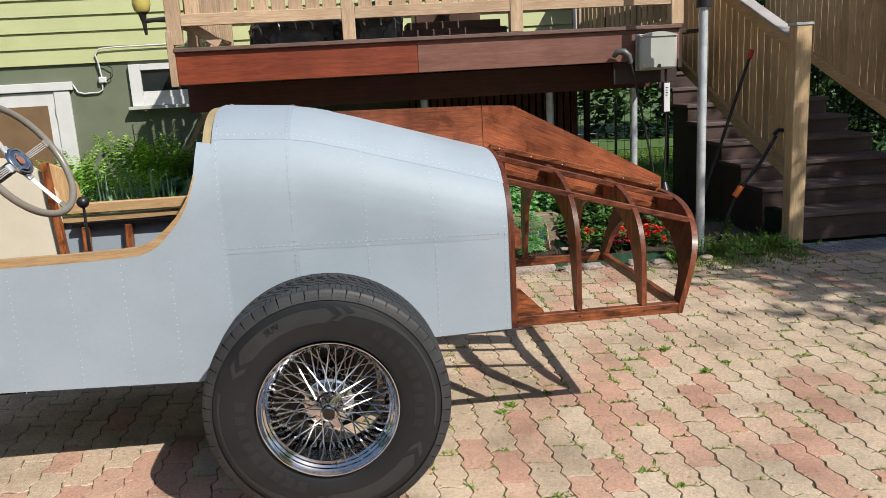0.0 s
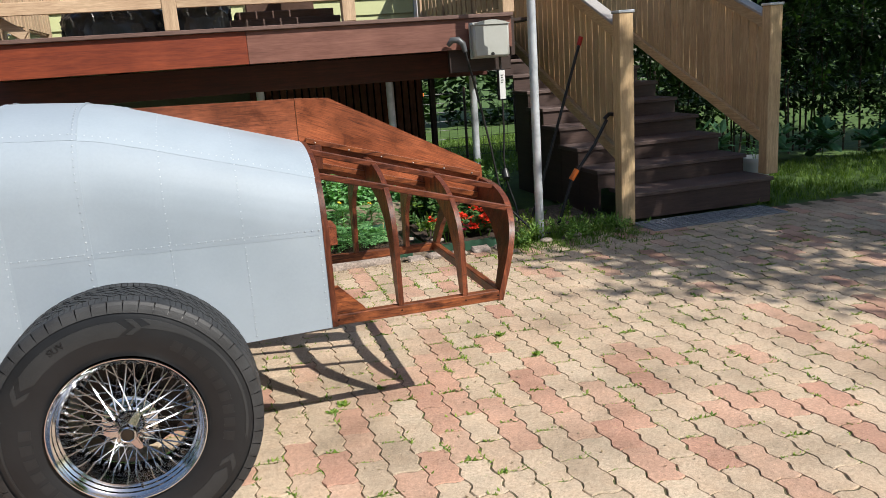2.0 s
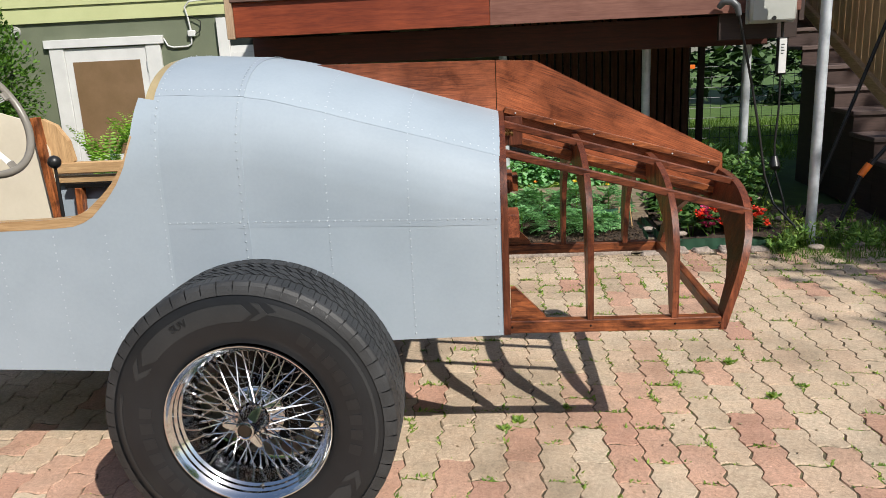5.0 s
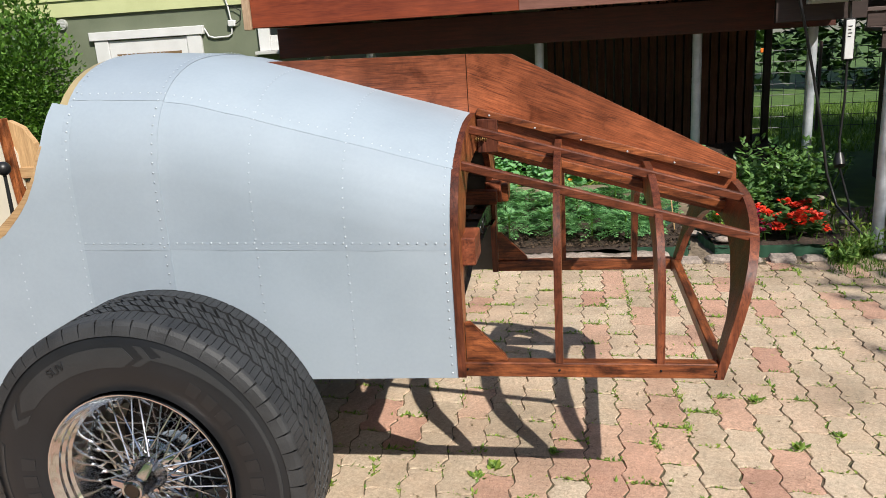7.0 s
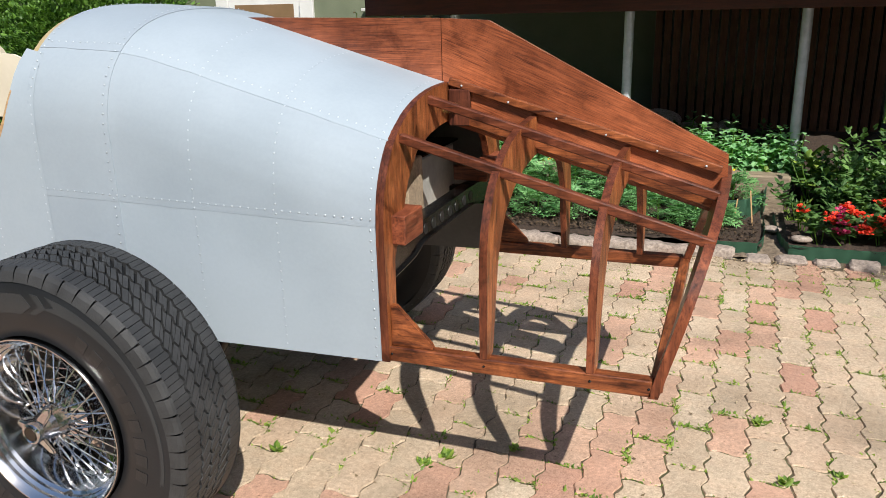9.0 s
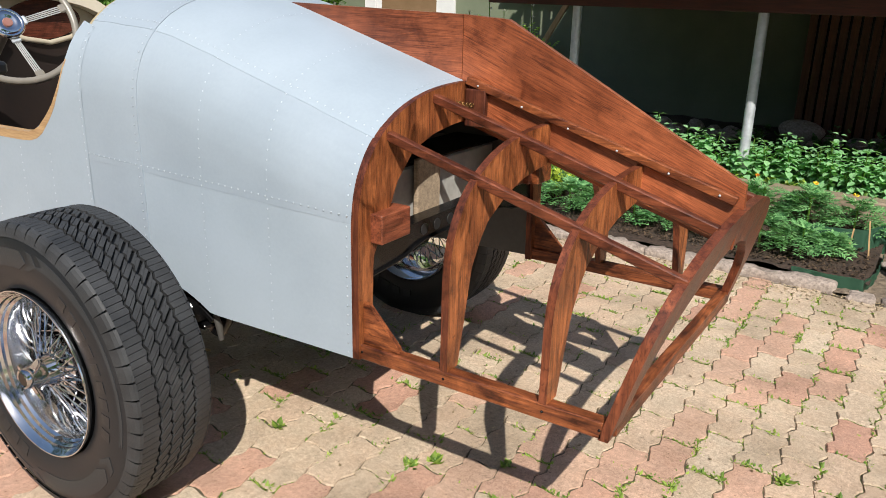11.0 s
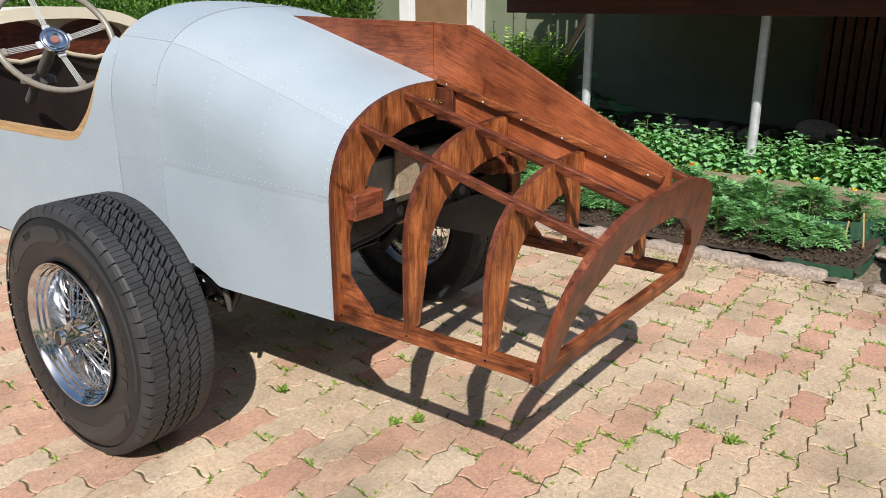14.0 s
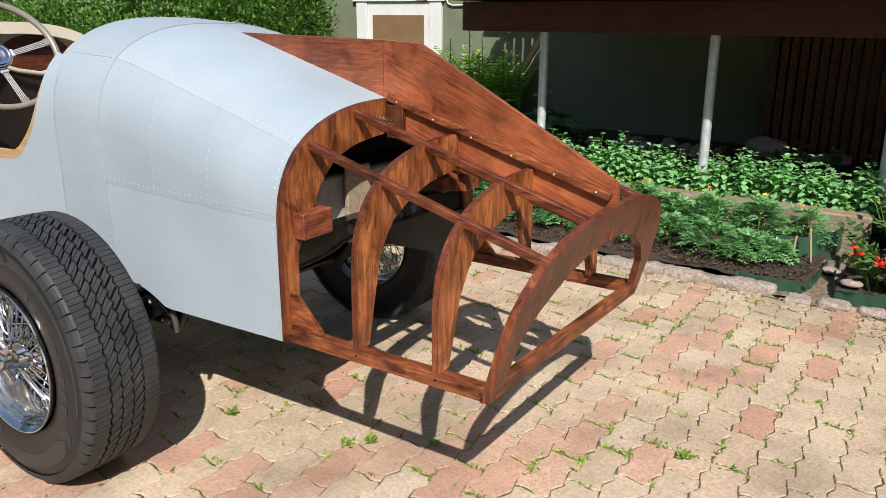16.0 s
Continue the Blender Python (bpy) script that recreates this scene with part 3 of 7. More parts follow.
def rib(name, x, zlow, inner, foot, thick, label, mat, tilt=0.0, xlow=0.0, power=POWER, grow=-0.004):
    base, top = lerp_table(x, BODY)
    half = HALF + grow
    o = [(half, zlow)] + rounded(base, top + grow, half, 20, power)
    i = [(foot, zlow)] + [(w, base + dz) for w, dz in inner]
    o, i = resample(o, OUT_N), resample(i, OUT_N)
    o = o + [(-w, z) for w, z in o[::-1][1:]]
    i = i + [(-w, z) for w, z in i[::-1][1:]]
    bm = bmesh.new()
    if tilt:
        plate(bm, o, i, lambda u, v, w: (xlow + tilt * (v - 0.48) + w - thick, CY + u, v), thick)
    else:
        plate(bm, o, i, lambda u, v, w: (x + w - thick / 2, CY + u, v), thick)
    bmesh.ops.bevel(bm, geom=[e for e in bm.edges if len(e.link_faces) == 2 and e.calc_face_angle(0) > 1.2], offset=0.002, segments=1, affect="EDGES")
    bm.normal_update()
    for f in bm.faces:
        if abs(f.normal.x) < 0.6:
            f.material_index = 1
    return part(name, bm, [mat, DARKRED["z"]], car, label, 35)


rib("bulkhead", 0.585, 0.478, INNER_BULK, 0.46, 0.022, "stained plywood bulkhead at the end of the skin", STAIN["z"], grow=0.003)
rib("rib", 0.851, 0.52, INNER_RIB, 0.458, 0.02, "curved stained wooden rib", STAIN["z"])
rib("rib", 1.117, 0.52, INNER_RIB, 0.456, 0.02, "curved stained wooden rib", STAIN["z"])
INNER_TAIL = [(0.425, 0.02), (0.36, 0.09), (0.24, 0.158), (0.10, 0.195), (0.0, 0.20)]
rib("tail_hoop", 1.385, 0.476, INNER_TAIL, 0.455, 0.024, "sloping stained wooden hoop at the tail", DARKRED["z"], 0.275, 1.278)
for side in (1, -1):
    y = CY - side * (HALF - 0.022)
    part("bottom_rail", beam(bmesh.new(), (0.575, y, 0.499), (1.262, y, 0.499), 0.036, 0.042, 0.003), STAIN["x"], car)
    bm = bmesh.new()
    plate(bm, [(0.598, 0.521), (0.712, 0.521), (0.706, 0.535), (0.612, 0.632), (0.598, 0.632)], [], lambda u, v, w: (u, y - 0.008 + w, v), 0.016)
    part("gusset", bm, STAIN["x"], car)
    for w0, name in ((0.395, "outer_stringer"), (0.19, "inner_stringer")):
        def on_hull(x, w0=w0):
            return min(resample(section(x, HALF), 200), key=lambda p: abs(p[0] - w0))
        pts = [on_hull(x) for x in (0.592, 1.372)]
        a = (0.592, CY - side * (pts[0][0] - 0.012), pts[0][1] - 0.014)
        b = (1.372, CY - side * (pts[1][0] - 0.012), pts[1][1] - 0.014)
        part(name, beam(bmesh.new(), a, b, 0.024, 0.024, 0.003), DARKRED["x"], car)
part("tail_bar", beam(bmesh.new(), (1.27, CY - HALF + 0.03, 0.50), (1.27, CY + HALF - 0.03, 0.50), 0.03, 0.042, 0.003), STAIN["y"], car)
# centre fin with its keel and battens
bm = bmesh.new()
plate(bm, [(-0.16, 1.345), (0.572, 1.331), (0.572, 1.04), (-0.10, 1.25)], [], lambda u, v, w: (u, CY - 0.009 + w, v), 0.018)
part("fin_front", bm, FINWOOD, car, "stained plywood forward fin")
bm = bmesh.new()
plate(bm, [(0.5745, 1.331), (0.715, 1.323), (1.384, 0.967), (1.386, 0.902), (1.372, 0.802), (0.5745, 1.035)], [], lambda u, v, w: (u, CY - 0.009 + w, v), 0.018)
part("fin_rear", bm, FINREAR, car, "stained plywood rear fin sloping to the tail")
for side in (1, -1):
    for k, (dz, h) in enumerate(((0.012, 0.022), (-0.085, 0.024))):
        a = (0.60, CY - side * 0.02, lerp_table(0.60, BODY)[1] + dz)
        b = (1.37, CY - side * 0.02, lerp_table(1.37, BODY)[1] + dz)
        part("fin_batten" if k == 0 else "keel_batten", beam(bmesh.new(), a, b, 0.02, h, 0.002), STAIN["x"], car)
# screws, wedges and the brass ornament at the fin's foot
for k, x in enumerate((0.64, 0.78, 0.92, 1.06, 1.20, 1.33)):
    z = lerp_table(x, BODY)[1] + 0.012
    bm = bmesh.new()
    bmesh.ops.create_uvsphere(bm, u_segments=8, v_segments=5, radius=0.0034, matrix=Matrix.Translation((x, CY - 0.0305, z)))
    part("screw", bm, STEEL, car, "small screw head", 60)
for x in (0.60, 0.851, 1.117, 1.255):
    for side in (1, -1):
        bm = bmesh.new()
        bmesh.ops.create_uvsphere(bm, u_segments=8, v_segments=5, radius=0.0036, matrix=Matrix.Translation((x, CY - side * (HALF - 0.004), 0.50)))
        part("screw", bm, BLACK, car, smooth=60)
part("foot_plate", cube(0.598, 0.664, CY - 0.031, CY - 0.0105, 1.026, 1.132, 0.003), DARKPLATE, car, "dark stained plate at the fin's foot")
orn = thing("brass_ornament", (0.61, 3.34, 1.07), "small openwork brass ornament fixed at the fin's foot", "ornament")
for k in range(12):
    side, row = (-1 if k % 2 else 1), k // 2
    c = Vector((0.602 + 0.0052 * row, 3.340 + 0.0105 * row, 1.086 + 0.0085 * side - 0.0016 * row))
    part("scroll", tube(bmesh.new(), [c + Vector((0.0015 * math.sin(2 * q), (0.0025 + 0.0062 * (1 - q / 18)) * math.cos(side * q * math.tau / 11 + row), (0.0025 + 0.0062 * (1 - q / 18)) * math.sin(side * q * math.tau / 11 + row))) for q in range(19)], 0.0014, 6), BRASS, orn, smooth=60)


# ---- wheels ----
RIMMETAL = plain("polished_rim", (0.62, 0.63, 0.64), (0.74, 0.75, 0.76), 0.10, 1.0, 8, 40, 0.02, 0.05)
SPOKEMETAL = plain("spoke_chrome", (0.50, 0.51, 0.53), (0.60, 0.61, 0.63), 0.20, 1.0, 8, 40, 0.02, 0.05)
LETTER = plain("tyre_lettering", (0.0105, 0.0115, 0.0135), (0.0175, 0.0190, 0.0215), 0.4, 0.0, 7, 150, 0.2)


def slim(o):
    """Offset across the tyre for its true section width."""
    return o if o < 0.05 else 0.05 + (o - 0.05) * 0.85


def wheel(x, face, side):
    """A tyre on a chrome wire wheel; face: the hub cap's place across the car, side: 1 where it faces -y."""
    RT = 0.402
    at = Matrix.Translation((x, face, RT)) @ (Matrix.Identity(4) if side == 1 else Matrix.Rotation(math.pi, 4, "Z"))
    root = thing("wheel", (x, face, RT), "black road tyre on a chrome wire wheel with spinner cap", "wheel", "wheels of the car")

    def put(name, bm, mat, parent=root, label="", smooth=40):
        bmesh.ops.transform(bm, matrix=at, verts=bm.verts[:])
        for v in bm.verts:
            v.co.z = max(v.co.z, 0.0005)  # the tyre's flat where it stands
        return part(name, bm, mat, parent, label, smooth)

    carcass = [(0.060, 0.233), (0.044, 0.238), (0.037, 0.252), (0.031, 0.275), (0.0275, 0.302), (0.0275, 0.328), (0.031, 0.352), (0.037, 0.374), (0.0445, 0.391), (0.056, 0.4005), (0.070, 0.4015), (0.18, 0.4015), (0.285, 0.4015), (0.303, 0.392), (0.315, 0.360), (0.32, 0.30), (0.308, 0.25), (0.29, 0.232)]
    carcass = [(slim(o), r) for o, r in carcass]
    tyre = put("tyre", lathe(bmesh.new(), carcass, 96, True), RUBBER, label="black rubber tyre")
    # tread: two shoulders and three ribs parted by deep zigzag grooves, cut by slanting slots and fine sipes
    bm = bmesh.new()
    n = 72
    step = math.tau / n
    lanes = [(0.056, 0.1100, 0.10), (0.1190, 0.1520, 0.80), (0.1605, 0.1950, 0.80), (0.2035, 0.2365, 0.80), (0.2455, 0.300, 0.10)]
    lanes = [(slim(p), slim(q), k) for p, q, k in lanes]

    def crown(y):
        return 0.4150 - 0.16 * (y - slim(0.178)) ** 2

    def block(a0, f0, f1, y0, y1, skew, li):
        vs = []
        fs = [f0 + (f1 - f0) * q / 4 for q in range(5)]
        for low in (True, False):
            for yy, s in ((y0, -0.5), (y1, 0.5)):
                edge = li in (0, 4) and ((yy == y0) == (li == 0))
                for f in fs:
                    a = a0 + (f + s * skew) * step
                    # the groove's wave follows the angle, so that both its banks run together
                    zig = 0.0 if edge else 0.0038 * math.asin(math.sin(a * n)) * 2 / math.pi
                    r = 0.3995 if low else crown(yy) - (0.0015 if edge else 0)
                    vs.append(bm.verts.new((r * math.cos(a), yy + zig, r * math.sin(a))))
        quads = [(10 + q, 11 + q, 16 + q, 15 + q) for q in range(4)] + [(q, q + 1, 11 + q, 10 + q) for q in range(4)] + [(5 + q, 15 + q, 16 + q, 6 + q) for q in range(4)]
        for q in quads + [(0, 10, 15, 5), (4, 9, 19, 14)]:
            bm.faces.new([vs[i] for i in q])

    for li, (y0, y1, skew) in enumerate(lanes):
        cuts = ((0.025, 0.48), (0.52, 0.975)) if li in (0, 4) else ((0.11, 0.475), (0.525, 0.89))
        for k in range(n):
            for f0, f1 in cuts:
                block((k + 0.33 * li) * step, f0, f1, y0, y1, skew, li)
    # lugs down both shoulders, parted by narrow hooked notches
    lug = math.tau / 56
    for k in range(56):
        for far_side in (False, True):
            ring = []
            for q, (yy, r) in enumerate(((0.056, 0.4125), (0.0485, 0.4095), (0.0425, 0.4010), (0.0385, 0.3900), (0.0352, 0.3780))):
                hook = 0.055 * q * q / 16
                y = slim(0.356 - yy) if far_side else yy - 0.0014
                ring.append([bm.verts.new(((r + 0.0004) * math.cos((k + f) * lug), y, (r + 0.0004) * math.sin((k + f) * lug))) for f in (0.085 * (1 - q / 4.8) + hook, 0.35 + hook, 0.68 + hook, 1 - 0.04 * (1 - q / 4.6) + hook)])
            for p, q in zip(ring, ring[1:]):
                for e in (0, 1, 2):
                    bm.faces.new((p[e], p[e + 1], q[e + 1], q[e]))
    put("tread", bm, TREAD, tyre, "worn grey-black tread ribs", None)
    # raised sidewall arcs
    def wall_y(r):
        side_pts = sorted((q, o) for o, q in carcass[1:9])
        for (r0, o0), (r1, o1) in zip(side_pts, side_pts[1:]):
            if r <= r1:
                return o0 + (o1 - o0) * (r - r0) / (r1 - r0)
        return side_pts[-1][1]

    def band(a0, a1, r0, r1, s0=0.0, mat=RUBBERLIT, name="sidewall_band", label="", back=False, thin=0.0, s1=None):
        bm = bmesh.new()
        rows = []
        m = max(2, int(abs(a1 - a0) / 3))
        for k in range(m + 1):
            row = []
            for j in range(5):
                g = min(1.0, k / m * 2.2)
                r = r0 + thin * g + (r1 - r0 - thin * g) * j / 4
                a = radians(a0 + (a1 - a0) * k / m + (s0 + ((s0 if s1 is None else s1) - s0) * k / m) * abs(j - 2) / 2)
                row.append((r, a))
            rows.append([[bm.verts.new((r * math.cos(a), (0.3105 - wall_y(r) + d if back else wall_y(r) - d), r * math.sin(a))) for r, a in row] for d in (0.0014, -0.002)])
        for p, q in zip(rows, rows[1:]):
            for d in (0, 1):
                for j in range(4):
                    bm.faces.new((p[d][j], p[d][j + 1], q[d][j + 1], q[d][j]))
            for j in (0, 4):
                bm.faces.new((p[0][j], p[1][j], q[1][j], q[0][j]))
        for p in (rows[0], rows[-1]):
            for j in range(4):
                bm.faces.new((p[0][j], p[0][j + 1], p[1][j + 1], p[1][j]))
        return put(name, bm, mat, tyre, label)

    for turn in (0, 180):
        band(146 + turn, 82 + turn, 0.304, 0.352, -6.0, label="raised sidewall band, its sheen coloured in pale", s1=5.0)
        band(71 + turn, -14 + turn, 0.332, 0.362, 5.0, label="long tapering raised band", thin=0.022, s1=-2.0)
        band(155 + turn, 150.5 + turn, 0.304, 0.352, -6.0, name="sidewall_chevron")
        band(78 + turn, 74.5 + turn, 0.310, 0.358, 5.0, name="sidewall_chevron")
    # lettering of the maker, as plain outlined bars
    for a0, cnt, r0, r1, pitch in ((57, 9, 0.286, 0.320, 8.6), (250, 9, 0.272, 0.306, 9.4)):
        for k in range(cnt):
            a = a0 - k * pitch
            band(a, a - pitch * 0.66, r0, r1, mat=LETTER, name="raised_bar")
    for k in range(6):
        a = -32 - k * 11.5
        band(a, a - 7.6, 0.290, 0.322, mat=LETTER, name="raised_bar", back=True)
    # the three readable letters on the pale band
    cu = bpy.data.curves.new("suv_text", "FONT")
    cu.body, cu.size, cu.align_x, cu.extrude = "SUV", 0.030, "CENTER", 0.0012
    txt = new("lettering", cu)
    dg = bpy.context.evaluated_depsgraph_get()
    me = bpy.data.meshes.new_from_object(txt.evaluated_get(dg))
    bpy.data.objects.remove(txt)
    bm = bmesh.new()
    bm.from_mesh(me)
    a = radians(118)
    m4 = Matrix.Rotation(math.pi / 2 - a, 4, "Y") @ Matrix.Translation((0, wall_y(0.335) - 0.0028, 0.325)) @ Matrix.Rotation(math.pi / 2, 4, "X")
    bmesh.ops.transform(bm, matrix=m4, verts=bm.verts[:])
    put("lettering", bm, RUBBER, tyre, "letters SUV", None)
    # rim
    rim = [(0.050, 0.231), (0.030, 0.2365), (0.0262, 0.2355), (0.0265, 0.2325), (0.031, 0.2290), (0.0375, 0.2255), (0.044, 0.2190), (0.052, 0.2175), (0.060, 0.2110), (0.069, 0.2095), (0.077, 0.2035), (0.087, 0.2020), (0.122, 0.1975), (0.135, 0.1940), (0.150, 0.191), (0.21, 0.190), (0.27, 0.205), (0.285, 0.210), (0.312, 0.236), (0.318, 0.240), (0.314, 0.246), (0.285, 0.236), (0.26, 0.216), (0.20, 0.199), (0.15, 0.204), (0.09, 0.222), (0.06, 0.228)]
    rim = [(slim(o), r) for o, r in rim]
    put("rim", lathe(bmesh.new(), rim, 128, True), RIMMETAL, label="polished chrome rim", smooth=30)
    put("valve", tube(bmesh.new(), [(0.008, 0.075, -0.209), (0.008, 0.052, -0.200)], [0.0045, 0.0035], 8), BLACKPLASTIC, label="black valve stem")
    hub = put("hub", lathe(bmesh.new(), [(0.045, 0.0), (0.045, 0.034), (0.062, 0.039), (0.080, 0.046), (0.088, 0.076), (0.093, 0.084), (0.104, 0.086), (0.125, 0.082), (0.16, 0.058), (0.24, 0.075), (0.25, 0.0)], 40), CHROME, label="chrome splined hub")
    for k in range(72):
        bm = bmesh.new()
        a = math.tau * k / 72
        cross = (1 if k % 2 else -1) * (0.40 if k % 4 < 2 else 0.62)
        if k % 4 < 2:
            p, q = (0.072, 0.050), (0.142, 0.200)
        else:
            p, q = (0.215, 0.068), (0.152, 0.191)
        a2 = a + cross
        tube(bm, [(p[1] * math.cos(a2), p[0], p[1] * math.sin(a2)), (q[1] * math.cos(a), q[0], q[1] * math.sin(a))], 0.0025, 5)
        tube(bm, [(q[1] * math.cos(a), q[0], q[1] * math.sin(a)), ((q[1] - 0.014) * math.cos(a + 0.03 * cross), q[0] - 0.006 * (1 if k % 4 < 2 else -1), (q[1] - 0.014) * math.sin(a + 0.03 * cross))], 0.0045, 6)
        put("spoke", bm, SPOKEMETAL, hub)
    cap = put("spinner_cap", lathe(bmesh.new(), [(-0.003, 0.0195), (-0.005, 0.022), (-0.003, 0.026), (0.002, 0.028), (0.014, 0.029), (0.03, 0.032), (0.05, 0.036)], 32), CHROME, hub, "knock-off cap with wings")
    for k in range(8):
        a = math.tau * (k + 0.5) / 8
        put("hub_hole", tube(bmesh.new(), [(0.064 * math.cos(a), 0.0795, 0.064 * math.sin(a)), (0.0642 * math.cos(a), 0.0885, 0.0642 * math.sin(a))], 0.0075, 12), BLACK, hub)
    put("badge", lathe(bmesh.new(), [(-0.004, 0.0), (-0.004, 0.017), (0.001, 0.0195)], 24), plain("dark_bronze", (0.022, 0.017, 0.013), (0.05, 0.037, 0.026), 0.4, 0.4), cap)
    for k in range(3):
        a = radians(55 + 120 * k)
        bm = bmesh.new()
        pts = [(0.018, -0.014), (0.066, -0.010), (0.075, 0.0), (0.066, 0.010), (0.018, 0.014)]
        plate(bm, pts, [], lambda u, v, w: (u * math.cos(a) - v * math.sin(a), 0.006 + w + u * 0.25, u * math.sin(a) + v * math.cos(a)), 0.012)
        bmesh.ops.bevel(bm, geom=bm.edges[:], offset=0.004, segments=2, affect="EDGES")
        put("spinner_wing", bm, CHROME, cap)
    return root


wheel(-0.142, 2.426, 1)
wheel(-0.142, 2 * CY - 2.426, -1)
BLOCKWOOD = stained_wood("block_stain", "y", (0.05, 0.013, 0.008), (0.14, 0.040, 0.020), (0.22, 0.070, 0.034))
# axle and frame
part("axle", tube(bmesh.new(), [(-0.138, 2.68, 0.402), (-0.138, 4.16, 0.402)], 0.035, 16), BLACK, car, "black rear axle")
for side in (1, -1):
    bm = bmesh.new()
    y = CY - side * 0.36
    plate(bm, [(-1.6, 0.42), (-0.55, 0.42), (-0.2, 0.62), (0.2, 0.66), (0.535, 0.695), (0.535, 0.755), (0.1, 0.74), (-0.3, 0.71), (-0.7, 0.52), (-1.6, 0.52)], [], lambda u, v, w: (u, y - 0.02 + w, v), 0.04)
    part("chassis_rail", bm, BLACK, car, "black steel chassis rail")
    part("mounting_block", cube(0.573, 0.632, CY - side * 0.40 - 0.062, CY - side * 0.40 + 0.062, 0.785, 0.862, 0.003), BLOCKWOOD, car, "red-brown stained mounting block")
# pressed cross member behind the bulkhead, dropping at its ends, with punched holes
low = [(0.46, 0.690), (0.36, 0.697), (0.30, 0.704), (0.25, 0.720), (0.21, 0.727), (0.0, 0.727)]
high = [(0.46, 0.762), (0.36, 0.775), (0.28, 0.783), (0.20, 0.785), (0.10, 0.785), (0.0, 0.785)]
low = [(-u, v) for u, v in low] + low[::-1][1:]
high = [(-u, v) for u, v in high] + high[::-1][1:]
HOLES = [-0.204, -0.14, -0.07, 0.0, 0.063, 0.138, 0.205]
bm = bmesh.new()
edge_l, edge_h = resample(low, 60), resample(high, 60)
plate(bm, edge_l, edge_h, lambda u, v, w: (0.580 + w, CY + u, v), 0.004)
plate(bm, edge_h, [(u, v - 0.001) for u, v in edge_h], lambda u, v, w: (0.536 + w, CY + u, v + 0.001), 0.048)
xm = part("cross_member", bm, BLACK, car, "black pressed steel cross member", 30)
bm = bmesh.new()
plate(bm, edge_l, [(u, v + 0.003) for u, v in edge_l], lambda u, v, w: (0.578 + w, CY + u, v), 0.016)
part("flange", bm, BLACK, xm, "rolled lower lip")
for y in HOLES:
    part("hole", tube(bmesh.new(), [(0.5838, CY + y, 0.757), (0.5852, CY + y, 0.757)], 0.016, 18), RUBBER, xm, "punched lightening hole")
    part("hole_rim", tube(bmesh.new(), [(0.585, CY + y + 0.016 * math.cos(q * math.tau / 18), 0.757 + 0.016 * math.sin(q * math.tau / 18)) for q in range(19)], 0.0012, 5, False), BLACKPLASTIC, xm)
TANK = plain("worn_grey_sheet", (0.26, 0.255, 0.235), (0.44, 0.43, 0.40), 0.55, 0.0, 5, 40, 0.2)
part("tank", cube(0.12, 0.46, CY - 0.40, CY + 0.40, 0.70, 0.905, 0.012), TANK, car, "worn grey sheet metal tank")
part("tank_lip", cube(0.30, 0.472, CY - 0.41, CY + 0.41, 0.9055, 0.914, 0.002), BLACK, car)
part("support_board", cube(0.474, 0.492, 3.315, 3.437, 0.67, 0.925, 0.004), OLDWOOD, car, "weathered wooden upright")
part("inner_rail", beam(bmesh.new(), (0.50, CY + 0.30, 0.815), (0.62, CY + 0.30, 0.815), 0.05, 0.05, 0.003), STAIN["x"], car)
part("far_block", cube(0.60, 0.655, 3.78, 3.88, 0.782, 0.85, 0.004), STAIN["x"], car)
# added black plate across the hull, standing in for the unlit hollow
bm = bmesh.new()
lin = [(HALF - 0.012, 0.50)] + rounded(0.85, 1.20, HALF - 0.012)
plate(bm, lin + [(-w, z) for w, z in lin[::-1][1:]], [], lambda u, v, w: (0.02 + w, CY + u, v), 0.01)
part("hull_dark", bm, BLACK, car, "black plate standing in for the dark inside the hull")
for side in (1, -1):
    part("damper", tube(bmesh.new(), [(-0.05, CY - side * 0.42, 0.36), (0.06, CY - side * 0.43, 0.50), (0.10, CY - side * 0.43, 0.60)], [0.03, 0.026, 0.02], 12), BLACK, car, smooth=60)
    part("brake_drum", (lambda b: (lathe(b, [(0, 0.0), (0, 0.115 + 0.05 * (side > 0)), (0.05, 0.12 + 0.055 * (side > 0)), (0.06, 0.0)], 32), bmesh.ops.transform(b, matrix=Matrix.Translation((-0.138, CY - side * 0.72 - 0.03, 0.408)), verts=b.verts[:]))[0])(bmesh.new()), BLACK, car, smooth=40)


# pipes and brackets behind the near wheel
COPPER = plain("copper_pipe", (0.30, 0.14, 0.07), (0.48, 0.26, 0.14), 0.35, 0.7)
part("brake_pipe", tube(bmesh.new(), [(-0.30, 2.93, 0.55), (-0.20, 2.94, 0.515), (-0.12, 2.95, 0.49), (-0.04, 2.95, 0.485), (0.03, 2.96, 0.50)], 0.006, 8), COPPER, car, "bent copper brake pipe", 60)
part("axle_bracket", cube(-0.17, -0.05, 2.90, 3.02, 0.40, 0.475, 0.01), BLACK, car)
part("spring_eye", tube(bmesh.new(), [(-0.11, 2.88, 0.505), (-0.11, 3.0, 0.505)], 0.018, 14), BLACK, car, "black spring eye", 60)
part("bump_stop", tube(bmesh.new(), [(0.0, 2.95, 0.44), (0.015, 2.95, 0.40), (0.02, 2.95, 0.36)], [0.010, 0.011, 0.008], 10), plain("worn_grey_rubber", (0.03, 0.028, 0.025), (0.07, 0.064, 0.055), 0.7), car, "worn grey rubber stop", 60)
part("shackle", beam(bmesh.new(), (-0.08, 2.95, 0.47), (0.0, 2.95, 0.42), 0.03, 0.02, 0.003), BLACK, car)


